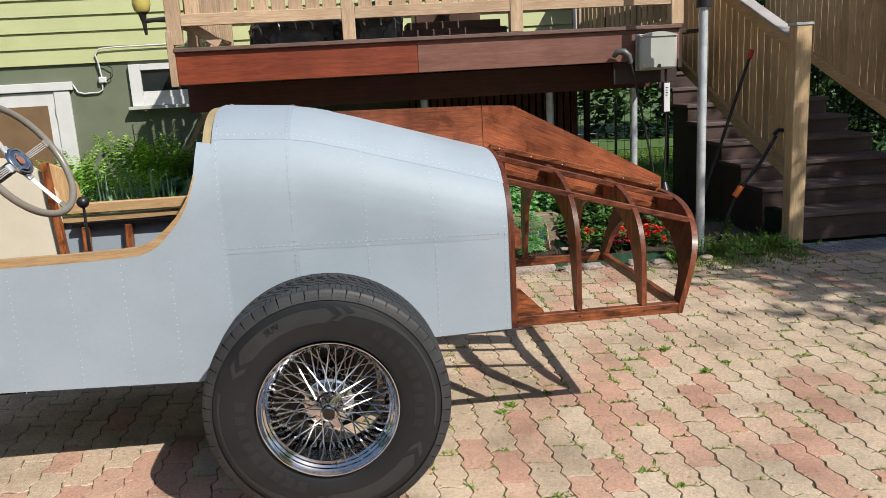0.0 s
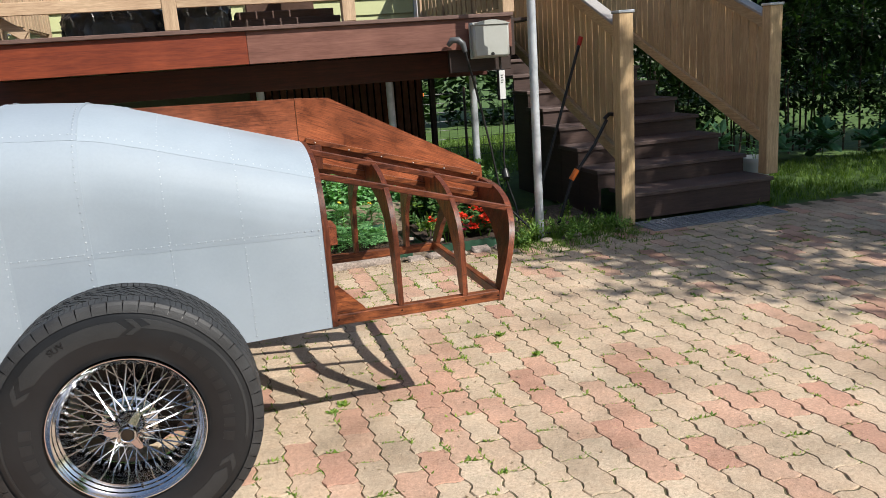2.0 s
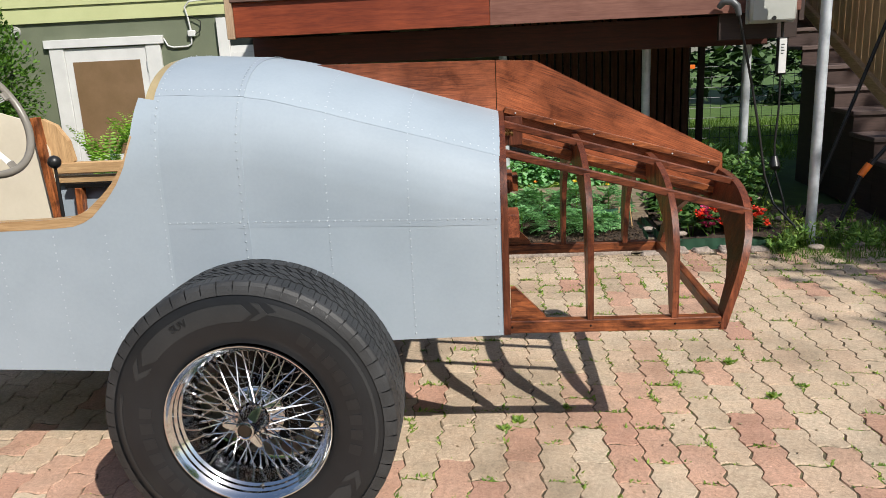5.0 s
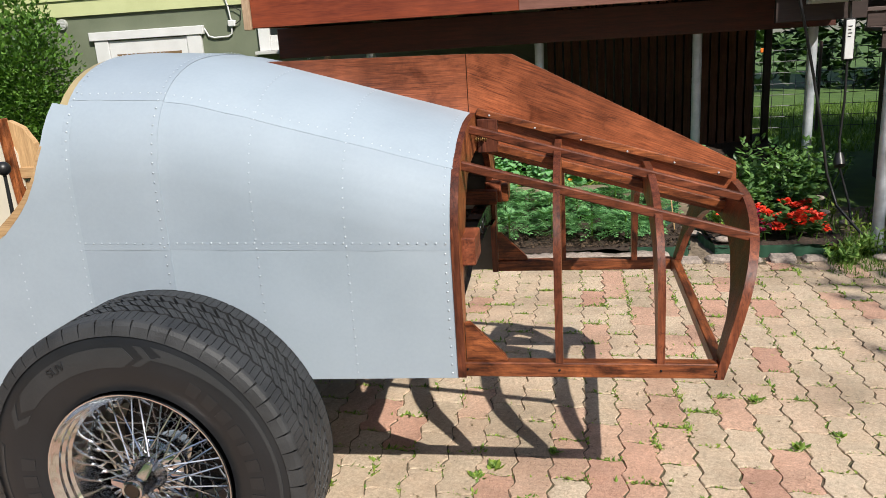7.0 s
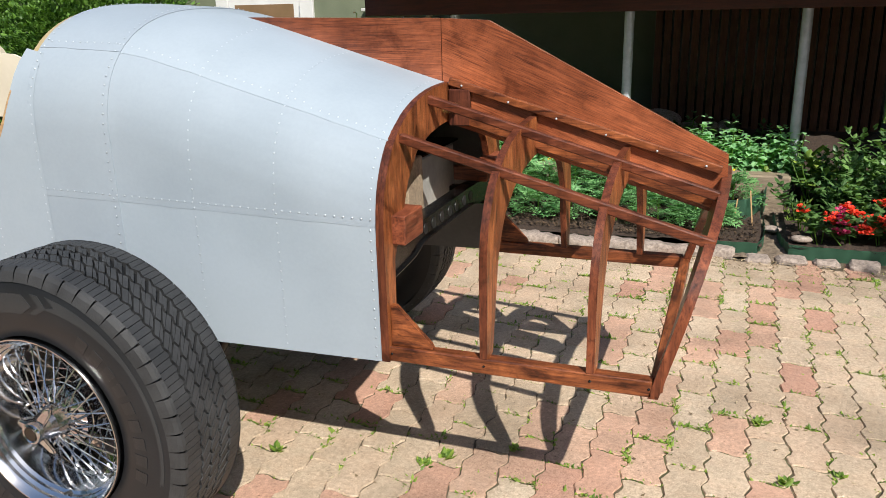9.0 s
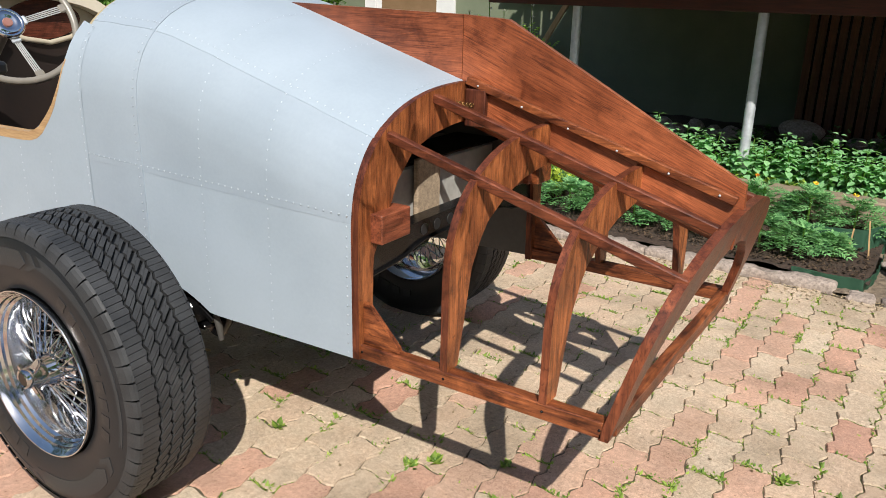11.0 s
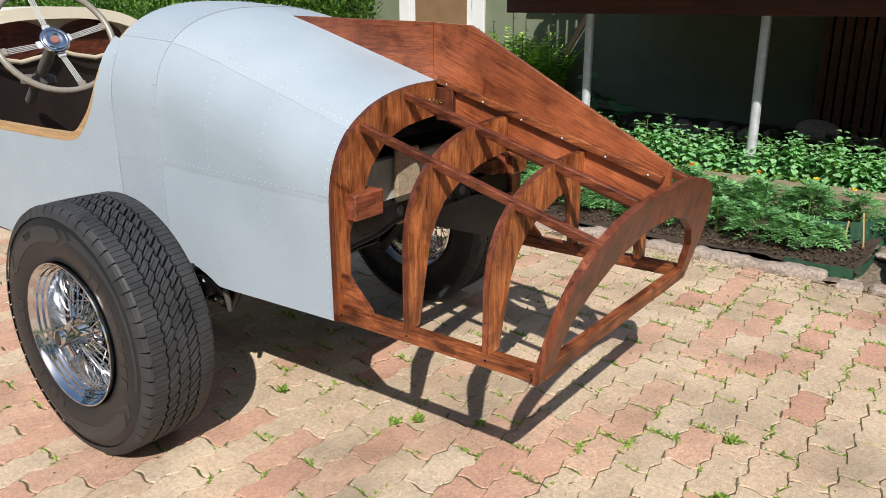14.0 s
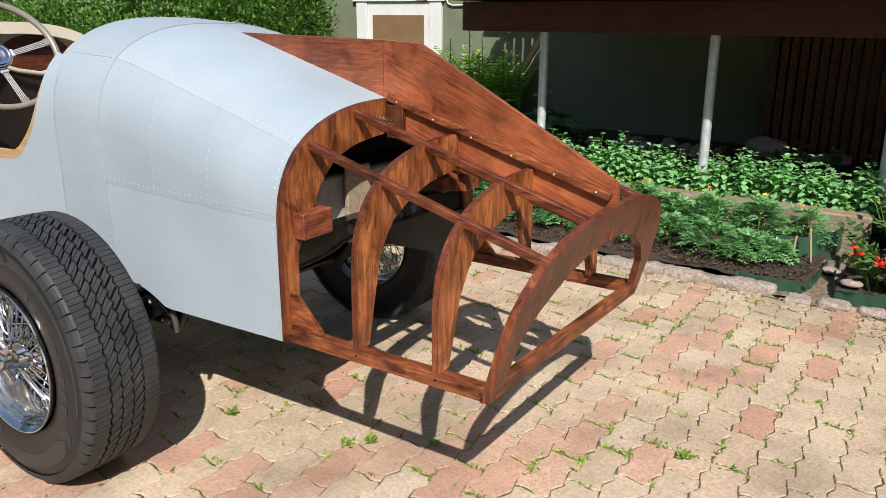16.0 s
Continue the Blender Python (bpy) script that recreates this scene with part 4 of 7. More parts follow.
# ---- cockpit ----
wheel_c = Vector((-1.238, 3.130, 1.240))
col_dir = Vector((0.851, -0.175, 0.496)).normalized()
sw = thing("steering_wheel", wheel_c, "grey rimmed banjo steering wheel with wire spokes and a domed badge", "steering wheel")
u_ax = Vector((0, 1, 0)).cross(col_dir).normalized()
v_ax = col_dir.cross(u_ax).normalized()
COLUMN = plain("column_paint", (0.085, 0.085, 0.08), (0.125, 0.125, 0.118), 0.5)
RIMGREY = plain("grey_rim_plastic", (0.17, 0.155, 0.13), (0.23, 0.21, 0.18), 0.3)
RW = 0.238
SATIN = plain("satin_silver", (0.46, 0.45, 0.43), (0.58, 0.57, 0.55), 0.4, 0.5)
hub_c = wheel_c - col_dir * 0.028
part("wheel_rim", tube(bmesh.new(), [wheel_c + (u_ax * math.cos(k * math.tau / 48) + v_ax * math.sin(k * math.tau / 48)) * RW for k in range(49)], 0.014, 10), RIMGREY, sw, smooth=60)
for k in range(4):
    a = radians(8 + 90 * k)
    d = u_ax * math.cos(a) + v_ax * math.sin(a)
    o = u_ax * -math.sin(a) + v_ax * math.cos(a)
    for j in (-1.5, -0.5, 0.5, 1.5):
        part("wire_spoke", tube(bmesh.new(), [hub_c + d * 0.05 + o * 0.006 * j, wheel_c + d * (RW - 0.008) + o * 0.0075 * j], 0.0024, 6), SATIN, sw)
    part("spoke_root", beam(bmesh.new(), hub_c + d * 0.03, hub_c + d * 0.075 + col_dir * 0.006, 0.034, 0.012, 0.003, col_dir), STEEL, sw)
    part("spoke_end", beam(bmesh.new(), wheel_c + d * (RW - 0.035), wheel_c + d * (RW - 0.004), 0.034, 0.012, 0.005, col_dir), RIMGREY, sw)
bm = lathe(bmesh.new(), [(0.010, 0.058), (0.018, 0.060), (0.024, 0.056), (0.025, 0.050), (0.022, 0.046), (0.026, 0.038), (0.027, 0.030), (0.024, 0.026), (0.026, 0.0)], 32)
rotm = Matrix((u_ax, col_dir, v_ax)).transposed().to_4x4()
bmesh.ops.transform(bm, matrix=Matrix.Translation(hub_c) @ rotm, verts=bm.verts[:])
part("badge", bm, CHROME, sw, "domed silver badge", 60)
bm = lathe(bmesh.new(), [(0.0285, 0.0), (0.0283, 0.016), (0.025, 0.018)], 28)
bmesh.ops.transform(bm, matrix=Matrix.Translation(hub_c) @ rotm, verts=bm.verts[:])
part("emblem", bm, plain("dark_red_enamel", (0.20, 0.08, 0.06), (0.35, 0.2, 0.17), 0.3), sw, "dark red enamel centre")
part("steering_column", tube(bmesh.new(), [hub_c + col_dir * 0.012, wheel_c - col_dir * 0.62], 0.024, 16), COLUMN, sw, "dark grey steering column", 60)
part("column_bracket", cube(-1.62, -1.50, 3.13, 3.25, 1.02, 1.07, 0.012), COLUMN, sw, "dark column clamp")
tubepts = [(-1.161, 3.487, 0.45), (-1.163, 3.487, 0.75), (-1.161, 3.487, 1.0)]
gl = thing("gear_lever", (-1.161, 3.487, 0.4), "black gear lever with a round knob", "gear lever")
part("lever", tube(bmesh.new(), tubepts, [0.01, 0.008, 0.006], 10), BLACKPLASTIC, gl, smooth=60)
bm = bmesh.new()
bmesh.ops.create_uvsphere(bm, u_segments=20, v_segments=12, radius=0.026, matrix=Matrix.Translation((-1.161, 3.487, 1.02)))
part("knob", bm, BLACKPLASTIC, gl, smooth=80)
# scuttle and dashboard
SX = -1.78
bm = bmesh.new()
so = [(HALF + 0.06, 0.91), (HALF + 0.06, 1.0)] + rounded(1.05, 1.365, HALF + 0.06)
so = so + [(-w, z) for w, z in so[::-1][1:]]
si = [(HALF + 0.035, 0.91), (HALF + 0.035, 1.0)] + rounded(1.03, 1.31, HALF + 0.035)
si = si + [(-w, z) for w, z in si[::-1][1:]]
plate(bm, so, si, lambda u, v, w: (SX - 0.22 + w, CY + u, v), 0.26)
part("scuttle", bm, CREAM, car, "cream painted scuttle hoop", 40)
DASH = stained_wood("dash_wood", "y", (0.018, 0.005, 0.0035), (0.065, 0.017, 0.009), (0.11, 0.030, 0.015))
# near-black brown: the scuttle's shadow on the toe board is part of the colour
TOEBOARD = plain("toe_board_shade", (0.004, 0.002, 0.0015), (0.015, 0.006, 0.004), 0.6, 0, 4)
# darker cream than the scuttle's, for the dashboard and its rolled edge
DULLCREAM = plain("dull_cream_paint", (0.36, 0.31, 0.23), (0.46, 0.41, 0.31), 0.45)
face = [p for p in si if p[1] > 1.16]
bm = bmesh.new()
plate(bm, [(face[0][0], 1.15)] + face + [(face[-1][0], 1.15)], [], lambda u, v, w: (SX - 0.05 + w, CY + u, v), 0.016)
part("dashboard", bm, DULLCREAM, car, "cream painted dashboard")
for yc in (3.61, 3.23):
    bm = bmesh.new()
    plate(bm, [(0.172 * math.cos(k * math.tau / 40) * (1 + 0.06 * math.cos(2 * k * math.tau / 40)), 1.215 + 0.088 * math.sin(k * math.tau / 40)) for k in range(40)], [], lambda u, v, w: (SX - 0.034 + w, yc + u, v), 0.006)
    part("dash_panel", bm, DASH, car, "dark red oval dash panel")
    pts = [(SX - 0.02, yc - 0.17, 1.155), (SX - 0.005, yc - 0.11, 1.132), (SX, yc, 1.112), (SX - 0.005, yc + 0.11, 1.132), (SX - 0.02, yc + 0.17, 1.155)]
    part("dash_rail", tube(bmesh.new(), pts, 0.012, 10), DULLCREAM, car, "rolled cream lower edge", 60)
part("firewall", cube(-1.86, -1.84, CY - 0.5, CY + 0.5, 0.40, 1.15), TOEBOARD, car, "toe board with the scuttle's shade in its near-black colour")
for k in range(9):
    y = CY - 0.44 + 0.11 * k
    z = min(so, key=lambda p: abs(p[0] - (y - CY)))[1]
    bm = bmesh.new()
    bmesh.ops.create_uvsphere(bm, u_segments=8, v_segments=5, radius=0.006, matrix=Matrix.Translation((SX + 0.032, y, z - 0.02)))
    part("screw", bm, STEEL, car, smooth=60)
for side in (-1, 1):
    yi = CY - side * (HALF - 0.035)
    part("inner_rail", beam(bmesh.new(), (-1.36, yi, 0.86), (-0.74, yi, 0.86), 0.03, 0.02, 0.002), BLACK, car)
    for x in (-1.30, -1.10, -0.86):
        part("inner_post", beam(bmesh.new(), (x - 0.02, yi, 0.41), (x, yi, 0.85), 0.03, 0.045, 0.003, (0, 1, 0)), STAIN["z"], car)
part("far_cap_board", cube(-1.42, -0.80, CY + HALF - 0.05, CY + HALF - 0.012, 0.915, 0.965, 0.004), PALE["x"], car, "pale varnished rail on the far side")
bm = bmesh.new()
plate(bm, [(-1.75, 0.45), (-1.40, 0.45), (-1.40, 1.02), (-1.43, 1.10), (-1.50, 1.16), (-1.62, 1.20), (-1.75, 1.21)], [], lambda u, v, w: (u, CY + HALF - 0.048 + w, v), 0.012)
part("side_card", bm, CREAM, car, "cream interior side card")
part("card_post", beam(bmesh.new(), (-1.385, CY + HALF - 0.06, 0.45), (-1.435, CY + HALF - 0.06, 1.17), 0.03, 0.045, 0.003, (0, 1, 0)), STAIN["z"], car)
bm = bmesh.new()
plate(bm, [(-1.37, 0.93), (-1.30, 0.97), (-1.315, 1.06), (-1.36, 1.13), (-1.42, 1.16), (-1.42, 0.93)], [], lambda u, v, w: (u, CY + HALF - 0.045 + w, v), 0.03)
part("corner_block", bm, PALE["z"], car)


# ---- house details ----
part("corner_board", cube(2.585, 2.705, HY - 0.04, HY + 0.25, 1.80, 3.8), WHITE, house, "white corner board")
door = thing("door_1", (-3.55, HY, 0), "white framed basement door with a brown pane", "door", kind="structure")
part("head_casing", cube(-4.215, -2.905, HY - 0.05, HY, 1.545, 1.634, 0.004), WHITE, door)
for x0, x1 in ((-4.17, -4.01), (-3.105, -2.945)):
    part("side_casing", cube(x0, x1, HY - 0.035, HY, 0.2, 1.544, 0.003), WHITE, door)
leaf = part("door_leaf", cube(-4.006, -3.109, HY - 0.02, HY, 0.2, 1.535, 0.002), WHITE, door, "white door leaf")
part("pane", cube(-3.93, -3.185, HY - 0.026, HY - 0.021, 0.4, 1.395, 0.001), plain("brown_blind", (0.16, 0.10, 0.05), (0.21, 0.13, 0.07), 0.5), leaf, "pane with a brown blind")
for z in (1.28, 0.7):
    part("hinge", tube(bmesh.new(), [(-3.107, HY - 0.03, z), (-3.107, HY - 0.03, z + 0.09)], 0.008, 8), STEEL, leaf)

win = thing("window_1", (-2.0, HY, 1.3), "small white framed basement window with grey sill", "window", kind="structure")
wf = WHITE
part("window_frame", cube(-2.305, -2.185, HY - 0.05, HY + 0.02, 1.335, 1.777, 0.003), wf, win)
part("window_frame", cube(-2.184, -1.58, HY - 0.05, HY + 0.02, 1.712, 1.777, 0.003), wf, win)
part("window_frame", cube(-1.579, -1.51, HY - 0.05, HY + 0.02, 1.335, 1.777, 0.003), wf, win)
part("window_frame", cube(-2.184, -1.58, HY - 0.045, HY + 0.02, 1.336, 1.42, 0.003), wf, win)
part("window_frame", cube(-2.184, -1.58, HY - 0.03, HY + 0.02, 1.4205, 1.488, 0.003), wf, win)
part("window_sill", cube(-2.34, -1.48, HY - 0.11, HY, 1.30, 1.334, 0.004), plain("grey_sill", (0.4, 0.4, 0.38), (0.5, 0.5, 0.48), 0.5), win)
gm, gnt, gb = material("dark_glass", 0.06)
gb.inputs["Base Color"].default_value = (0.02, 0.025, 0.025, 1)
gb.inputs["Specular IOR Level"].default_value = 0.8
part("pane", cube(-2.184, -1.58, HY - 0.02, HY - 0.012, 1.489, 1.711, 0), gm, win, "dark reflecting pane")

cable = thing("wall_cable", (-2.6, HY, 1.62), "white cable with a junction box clipped to the wall", "cable")
part("junction_box", cube(-2.625, -2.545, HY - 0.05, HY, 1.60, 1.665, 0.008), WHITE, cable)
part("wire", tube(bmesh.new(), [(-2.90, HY - 0.02, 1.60), (-2.86, HY - 0.02, 1.52), (-2.80, HY - 0.02, 1.50), (-2.64, HY - 0.02, 1.505), (-2.60, HY - 0.02, 1.53), (-2.595, HY - 0.02, 1.60)], 0.009, 8), WHITE, cable, smooth=60)
part("wire", tube(bmesh.new(), [(-2.59, HY - 0.03, 1.665), (-2.60, HY - 0.045, 1.80), (-2.62, HY - 0.05, 1.90), (-2.57, HY - 0.05, 1.955), (-2.4, HY - 0.05, 1.965), (-1.3, HY - 0.05, 1.975)], 0.009, 8), WHITE, cable, smooth=60)
part("loop", tube(bmesh.new(), [(-2.55, HY - 0.03, 1.62), (-2.48, HY - 0.04, 1.66), (-2.47, HY - 0.04, 1.75), (-2.55, HY - 0.04, 1.80), (-2.60, HY - 0.05, 1.81)], 0.005, 6), BLACKPLASTIC, cable, smooth=60)
vent = thing("wall_vent", (-4.52, HY, 1.70), "small round pale wall vent", "vent")
part("grille", (lambda b: (lathe(b, [(0, 0.0), (0, 0.055), (0.03, 0.06)], 24), bmesh.ops.transform(b, matrix=Matrix.Translation((-4.52, HY - 0.03, 1.74)), verts=b.verts[:]))[0])(bmesh.new()), GREYPLASTIC, vent)
for k in range(4):
    part("slat", cube(-4.56, -4.48, HY - 0.036, HY - 0.0305, 1.712 + 0.016 * k, 1.718 + 0.016 * k, 0), WHITE, vent)

# lantern on the deck post
lamp = thing("wall_lantern", (-1.288, 6.22, 2.0), "black lantern bracket with a yellow glass globe", "lamp")
part("bracket", tube(bmesh.new(), [(-1.288, 6.22, 1.99), (-1.37, 6.22, 1.99), (-1.432, 6.22, 1.985)], [0.022, 0.016, 0.018], 12), BLACKPLASTIC, lamp, smooth=60)
part("stem", tube(bmesh.new(), [(-1.442, 6.22, 1.885), (-1.442, 6.22, 1.90), (-1.447, 6.22, 1.97), (-1.452, 6.22, 2.03), (-1.452, 6.22, 2.045)], [0.008, 0.012, 0.016, 0.028, 0.045], 14), BLACKPLASTIC, lamp, smooth=60)
ym, ynt, yb = material("yellow_glass", 0.15)
yb.inputs["Base Color"].default_value = (0.62, 0.52, 0.16, 1)
yb.inputs["Transmission Weight"].default_value = 0.35
part("globe", tube(bmesh.new(), [(-1.452, 6.22, 2.046), (-1.452, 6.22, 2.06), (-1.452, 6.22, 2.10), (-1.452, 6.22, 2.15), (-1.452, 6.22, 2.20)], [0.042, 0.055, 0.066, 0.062, 0.04], 18), ym, lamp, "yellow glass globe", 60)

# ---- under and on the deck ----
screen = thing("slat_screen", (1.6, 8.6, 0), "dark brown vertical slat screen under the deck", "screen", kind="structure")
for k in range(24):
    x = 0.66 + 0.078 * k
    part("slat", cube(x, x + 0.058, 8.60, 8.62, 0.02, 1.74, 0.002), SLATS, screen)
# black sheet that stands in for the shade seen between the slats
part("gap_shade", cube(0.66, 2.54, 8.66, 8.68, 0.0, 1.74, 0), BLACK, screen)
for x, y in ((2.634, 8.62),):
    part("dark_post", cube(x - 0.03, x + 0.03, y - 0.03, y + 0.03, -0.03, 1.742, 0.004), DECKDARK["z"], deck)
for k in range(7):
    x = -1.1 + 0.6 * k
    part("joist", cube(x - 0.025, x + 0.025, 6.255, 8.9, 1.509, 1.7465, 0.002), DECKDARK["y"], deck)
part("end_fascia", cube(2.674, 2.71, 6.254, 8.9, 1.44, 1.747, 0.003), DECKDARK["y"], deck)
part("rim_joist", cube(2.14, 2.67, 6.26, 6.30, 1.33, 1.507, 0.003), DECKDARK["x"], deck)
# return rail on the short side
for y in (6.75, 7.6, 8.7):
    part("rail_post", cube(-1.25, -1.155, y, y + 0.095, 1.7785, 2.70, 0.004), DECKPINE["z"], deck)
part("lower_rail", cube(-1.225, -1.185, 6.29, 8.7, 1.925, 2.01, 0.003), DECKPINE["y"], deck)
part("upper_rail", cube(-1.225, -1.185, 6.29, 8.7, 2.60, 2.69, 0.003), DECKPINE["y"], deck)
for k in range(17):
    y = 6.36 + 0.14 * k
    part("picket", cube(-1.183, -1.161, y, y + 0.095, 1.94, 2.65, 0.003), DECKPINE["z"], deck)
for y in (7.0, 7.9, 8.75):
    part("rail_post", cube(2.60, 2.69, y, y + 0.09, 1.7785, 2.70, 0.004), DECKPINE["z"], deck)
part("lower_rail", cube(2.64, 2.68, 6.29, 8.75, 1.925, 2.01, 0.003), DECKPINE["y"], deck)
part("upper_rail", cube(2.64, 2.68, 6.29, 8.75, 2.60, 2.69, 0.003), DECKPINE["y"], deck)
for k in range(17):
    y = 6.36 + 0.14 * k
    part("picket", cube(2.615, 2.637, y, y + 0.11, 1.82, 2.65, 0.003), DECKPINE["z"], deck)
part("rail_brace", beam(bmesh.new(), (-1.16, 6.30, 1.955), (-0.93, 6.30, 1.80), 0.04, 0.07, 0.003), DECKPINE["x"], deck, "slanting brace at the rail post")

# black sheet bundle
def crumpled(name, x0, x1, y0, y1, z0, z1, mat, label, category, seed=1.0, amp=0.05):
    """A bundle under a crinkled sheet: a squared lump, creased at three scales."""
    bm = bmesh.new()
    bmesh.ops.create_icosphere(bm, subdivisions=6, radius=1.0)
    half = Vector(((x1 - x0) / 2, (y1 - y0) / 2, z1 - z0))
    for v in bm.verts:
        d = v.co.normalized()
        q = Vector([math.copysign(abs(c) ** 0.55, c) for c in d])
        p = Vector((q.x * half.x, q.y * half.y, max(0.0, q.z) * half.z))
        crease = 0.0
        for f, a in ((7, 0.55), (16, 0.3), (34, 0.15)):
            crease += a * (1 - 2.2 * abs(noise.noise(p * f + Vector((seed, f, 0)))))
        p += d * amp * crease * 0.7
        v.co = Vector(((x0 + x1) / 2, (y0 + y1) / 2, z0)) + Vector((p.x, p.y, max(0.0, p.z)))
    return solo(name, bm, mat, label, category, smooth=35)


BAG = plain("black_sheet", (0.020, 0.020, 0.021), (0.055, 0.054, 0.052), 0.34, 0.0, 12, 40, 0.4)
crumpled("tarpaulin", -0.72, 0.02, 6.36, 7.0, 1.779, 2.03, BAG, "crumpled shiny black plastic sheet over a bundle", "tarpaulin", 3.1)
crumpled("tarpaulin", 0.06, 0.47, 6.36, 6.9, 1.779, 2.06, BAG, "crumpled shiny black plastic sheet beside the rail", "tarpaulin", 7.7)
for x0, x1, dy, z0, z1 in ((0.45, 1.32, 0.0, 1.779, 1.845), (0.52, 1.28, 0.06, 1.846, 1.905)):
    solo("stacked_board", cube(x0, x1, 6.46 + dy, 6.86 + dy, z0, z1, 0.004), EDGEWOOD, "weathered brown board lying on the deck", "board", "boards on the deck")
solo("storage_box", cube(0.62, 1.18, 6.9, 7.3, 1.779, 2.02, 0.01), plain("dark_brown_box", (0.05, 0.025, 0.015), (0.09, 0.045, 0.03), 0.5), "dark brown box standing on the deck", "box")

# socket box on the deck's edge
sb = thing("socket_box", (2.448, 6.181, 1.44), "grey plastic power box screwed to the fascia", "power box")
bm = cube(2.294, 2.598, 6.076, 6.154, 1.436, 1.700, 0.018)
part("housing", bm, GREYPLASTIC, sb, smooth=40)
part("lid_rim", cube(2.289, 2.603, 6.155, 6.179, 1.43, 1.712, 0.006), GREYPLASTIC, sb)
bm = bmesh.new()
arc = [(2.294 + 0.304 * k / 16, 1.694 + 0.030 * math.sin(math.pi * k / 16)) for k in range(17)]
plate(bm, arc, [(u, 1.688) for u, v in arc], lambda u, v, w: (u, 6.066 + w, v), 0.11)
part("lid", bm, GREYPLASTIC, sb, "curved overhanging lid", 40)
part("lock", tube(bmesh.new(), [(2.448, 6.077, 1.462), (2.448, 6.069, 1.462)], 0.014, 12), BLACKPLASTIC, sb)
DARKGREY = plain("dark_grey_plastic", (0.07, 0.075, 0.08), (0.10, 0.105, 0.11), 0.4)
pl = thing("power_cord", (2.244, 6.171, 1.5), "black power cord with a grey angled plug", "cord")
part("plug", tube(bmesh.new(), [(2.111, 6.171, 1.55), (2.132, 6.141, 1.585), (2.183, 6.131, 1.585), (2.218, 6.121, 1.55), (2.234, 6.121, 1.49)], [0.018, 0.026, 0.026, 0.024, 0.018], 12), DARKGREY, pl, smooth=60)
part("cable", tube(bmesh.new(), [(2.234, 6.121, 1.49), (2.285, 6.121, 1.27), (2.346, 6.121, 1.0), (2.407, 6.121, 0.70), (2.458, 6.121, 0.40), (2.519, 6.091, 0.20), (2.611, 5.85, 0.06), (2.68, 5.78, 0.02), (2.9, 5.72, 0.015), (3.05, 5.75, 0.02), (3.0, 5.85, 0.02)], 0.009, 8), BLACKPLASTIC, pl, smooth=60)
ch = thing("charger", (2.545, 6.171, 1.2), "white and grey control box hanging on a cable", "charger")
part("case", cube(2.512, 2.578, 6.156, 6.196, 1.085, 1.335, 0.008), BLACKPLASTIC, ch)
part("label_plate", cube(2.519, 2.57, 6.149, 6.155, 1.095, 1.325, 0.003), WHITE, ch, "white label plate")
for k in range(4):
    part("print_bar", cube(2.532, 2.548 + 0.006 * (k % 2), 6.147, 6.149, 1.225 + 0.02 * k, 1.231 + 0.02 * k, 0), BLACKPLASTIC, ch)
part("cable", tube(bmesh.new(), [(2.545, 6.171, 1.335), (2.54, 6.171, 1.40), (2.53, 6.141, 1.434)], 0.011, 8), BLACKPLASTIC, ch, smooth=60)
part("cable", tube(bmesh.new(), [(2.545, 6.171, 1.085), (2.55, 6.181, 0.85), (2.54, 6.191, 0.6), (2.55, 6.181, 0.42), (2.611, 6.151, 0.2), (2.62, 6.091, 0.03)], 0.008, 8), BLACKPLASTIC, ch, smooth=60)
part("connector", tube(bmesh.new(), [(2.54, 6.181, 0.52), (2.54, 6.171, 0.47), (2.54, 6.151, 0.44)], [0.02, 0.035, 0.033], 12), BLACKPLASTIC, ch, smooth=60)

pole = thing("steel_pole", (2.632, 5.70, 0), "galvanised steel pole standing at the bed's edge", "pole")
part("shaft", tube(bmesh.new(), [(2.632, 5.70, -0.02), (2.632, 5.70, 1.0), (2.632, 5.70, 2.9)], 0.033, 20), STEEL, pole, smooth=60)
part("clamp", tube(bmesh.new(), [(2.632, 5.70, 1.86), (2.632, 5.70, 1.92)], 0.055, 16), BLACKPLASTIC, pole, "black clamp", 60)
rod = thing("garden_tool", (2.95, 6.2, 0), "long black tool handle with a red grip leaning on stairs", "garden tool")
part("handle", tube(bmesh.new(), [(2.80, 6.30, 0.0), (2.96, 6.30, 0.44), (3.31, 6.30, 1.48)], 0.013, 10), BLACKPLASTIC, rod, smooth=60)
part("grip", tube(bmesh.new(), [(3.31, 6.30, 1.48), (3.333, 6.30, 1.55)], 0.02, 12), REDP, rod, "red end cap", 60)
rod2 = thing("weed_puller", (3.0, 6.0, 0), "black long-handled weed puller with an orange collar", "garden tool")
part("handle", tube(bmesh.new(), [(2.93, 6.0, 0.02), (3.07, 6.0, 0.40), (3.28, 6.0, 0.66), (3.40, 6.0, 0.86)], 0.014, 10), BLACKPLASTIC, rod2, smooth=60)
part("collar", tube(bmesh.new(), [(3.06, 6.0, 0.39), (3.115, 6.0, 0.47)], 0.024, 12), ORANGEP, rod2, "orange collar", 60)
part("grip", tube(bmesh.new(), [(3.38, 6.0, 0.87), (3.42, 6.0, 0.905), (3.47, 6.0, 0.90)], 0.017, 10), BLACKPLASTIC, rod2, smooth=60)

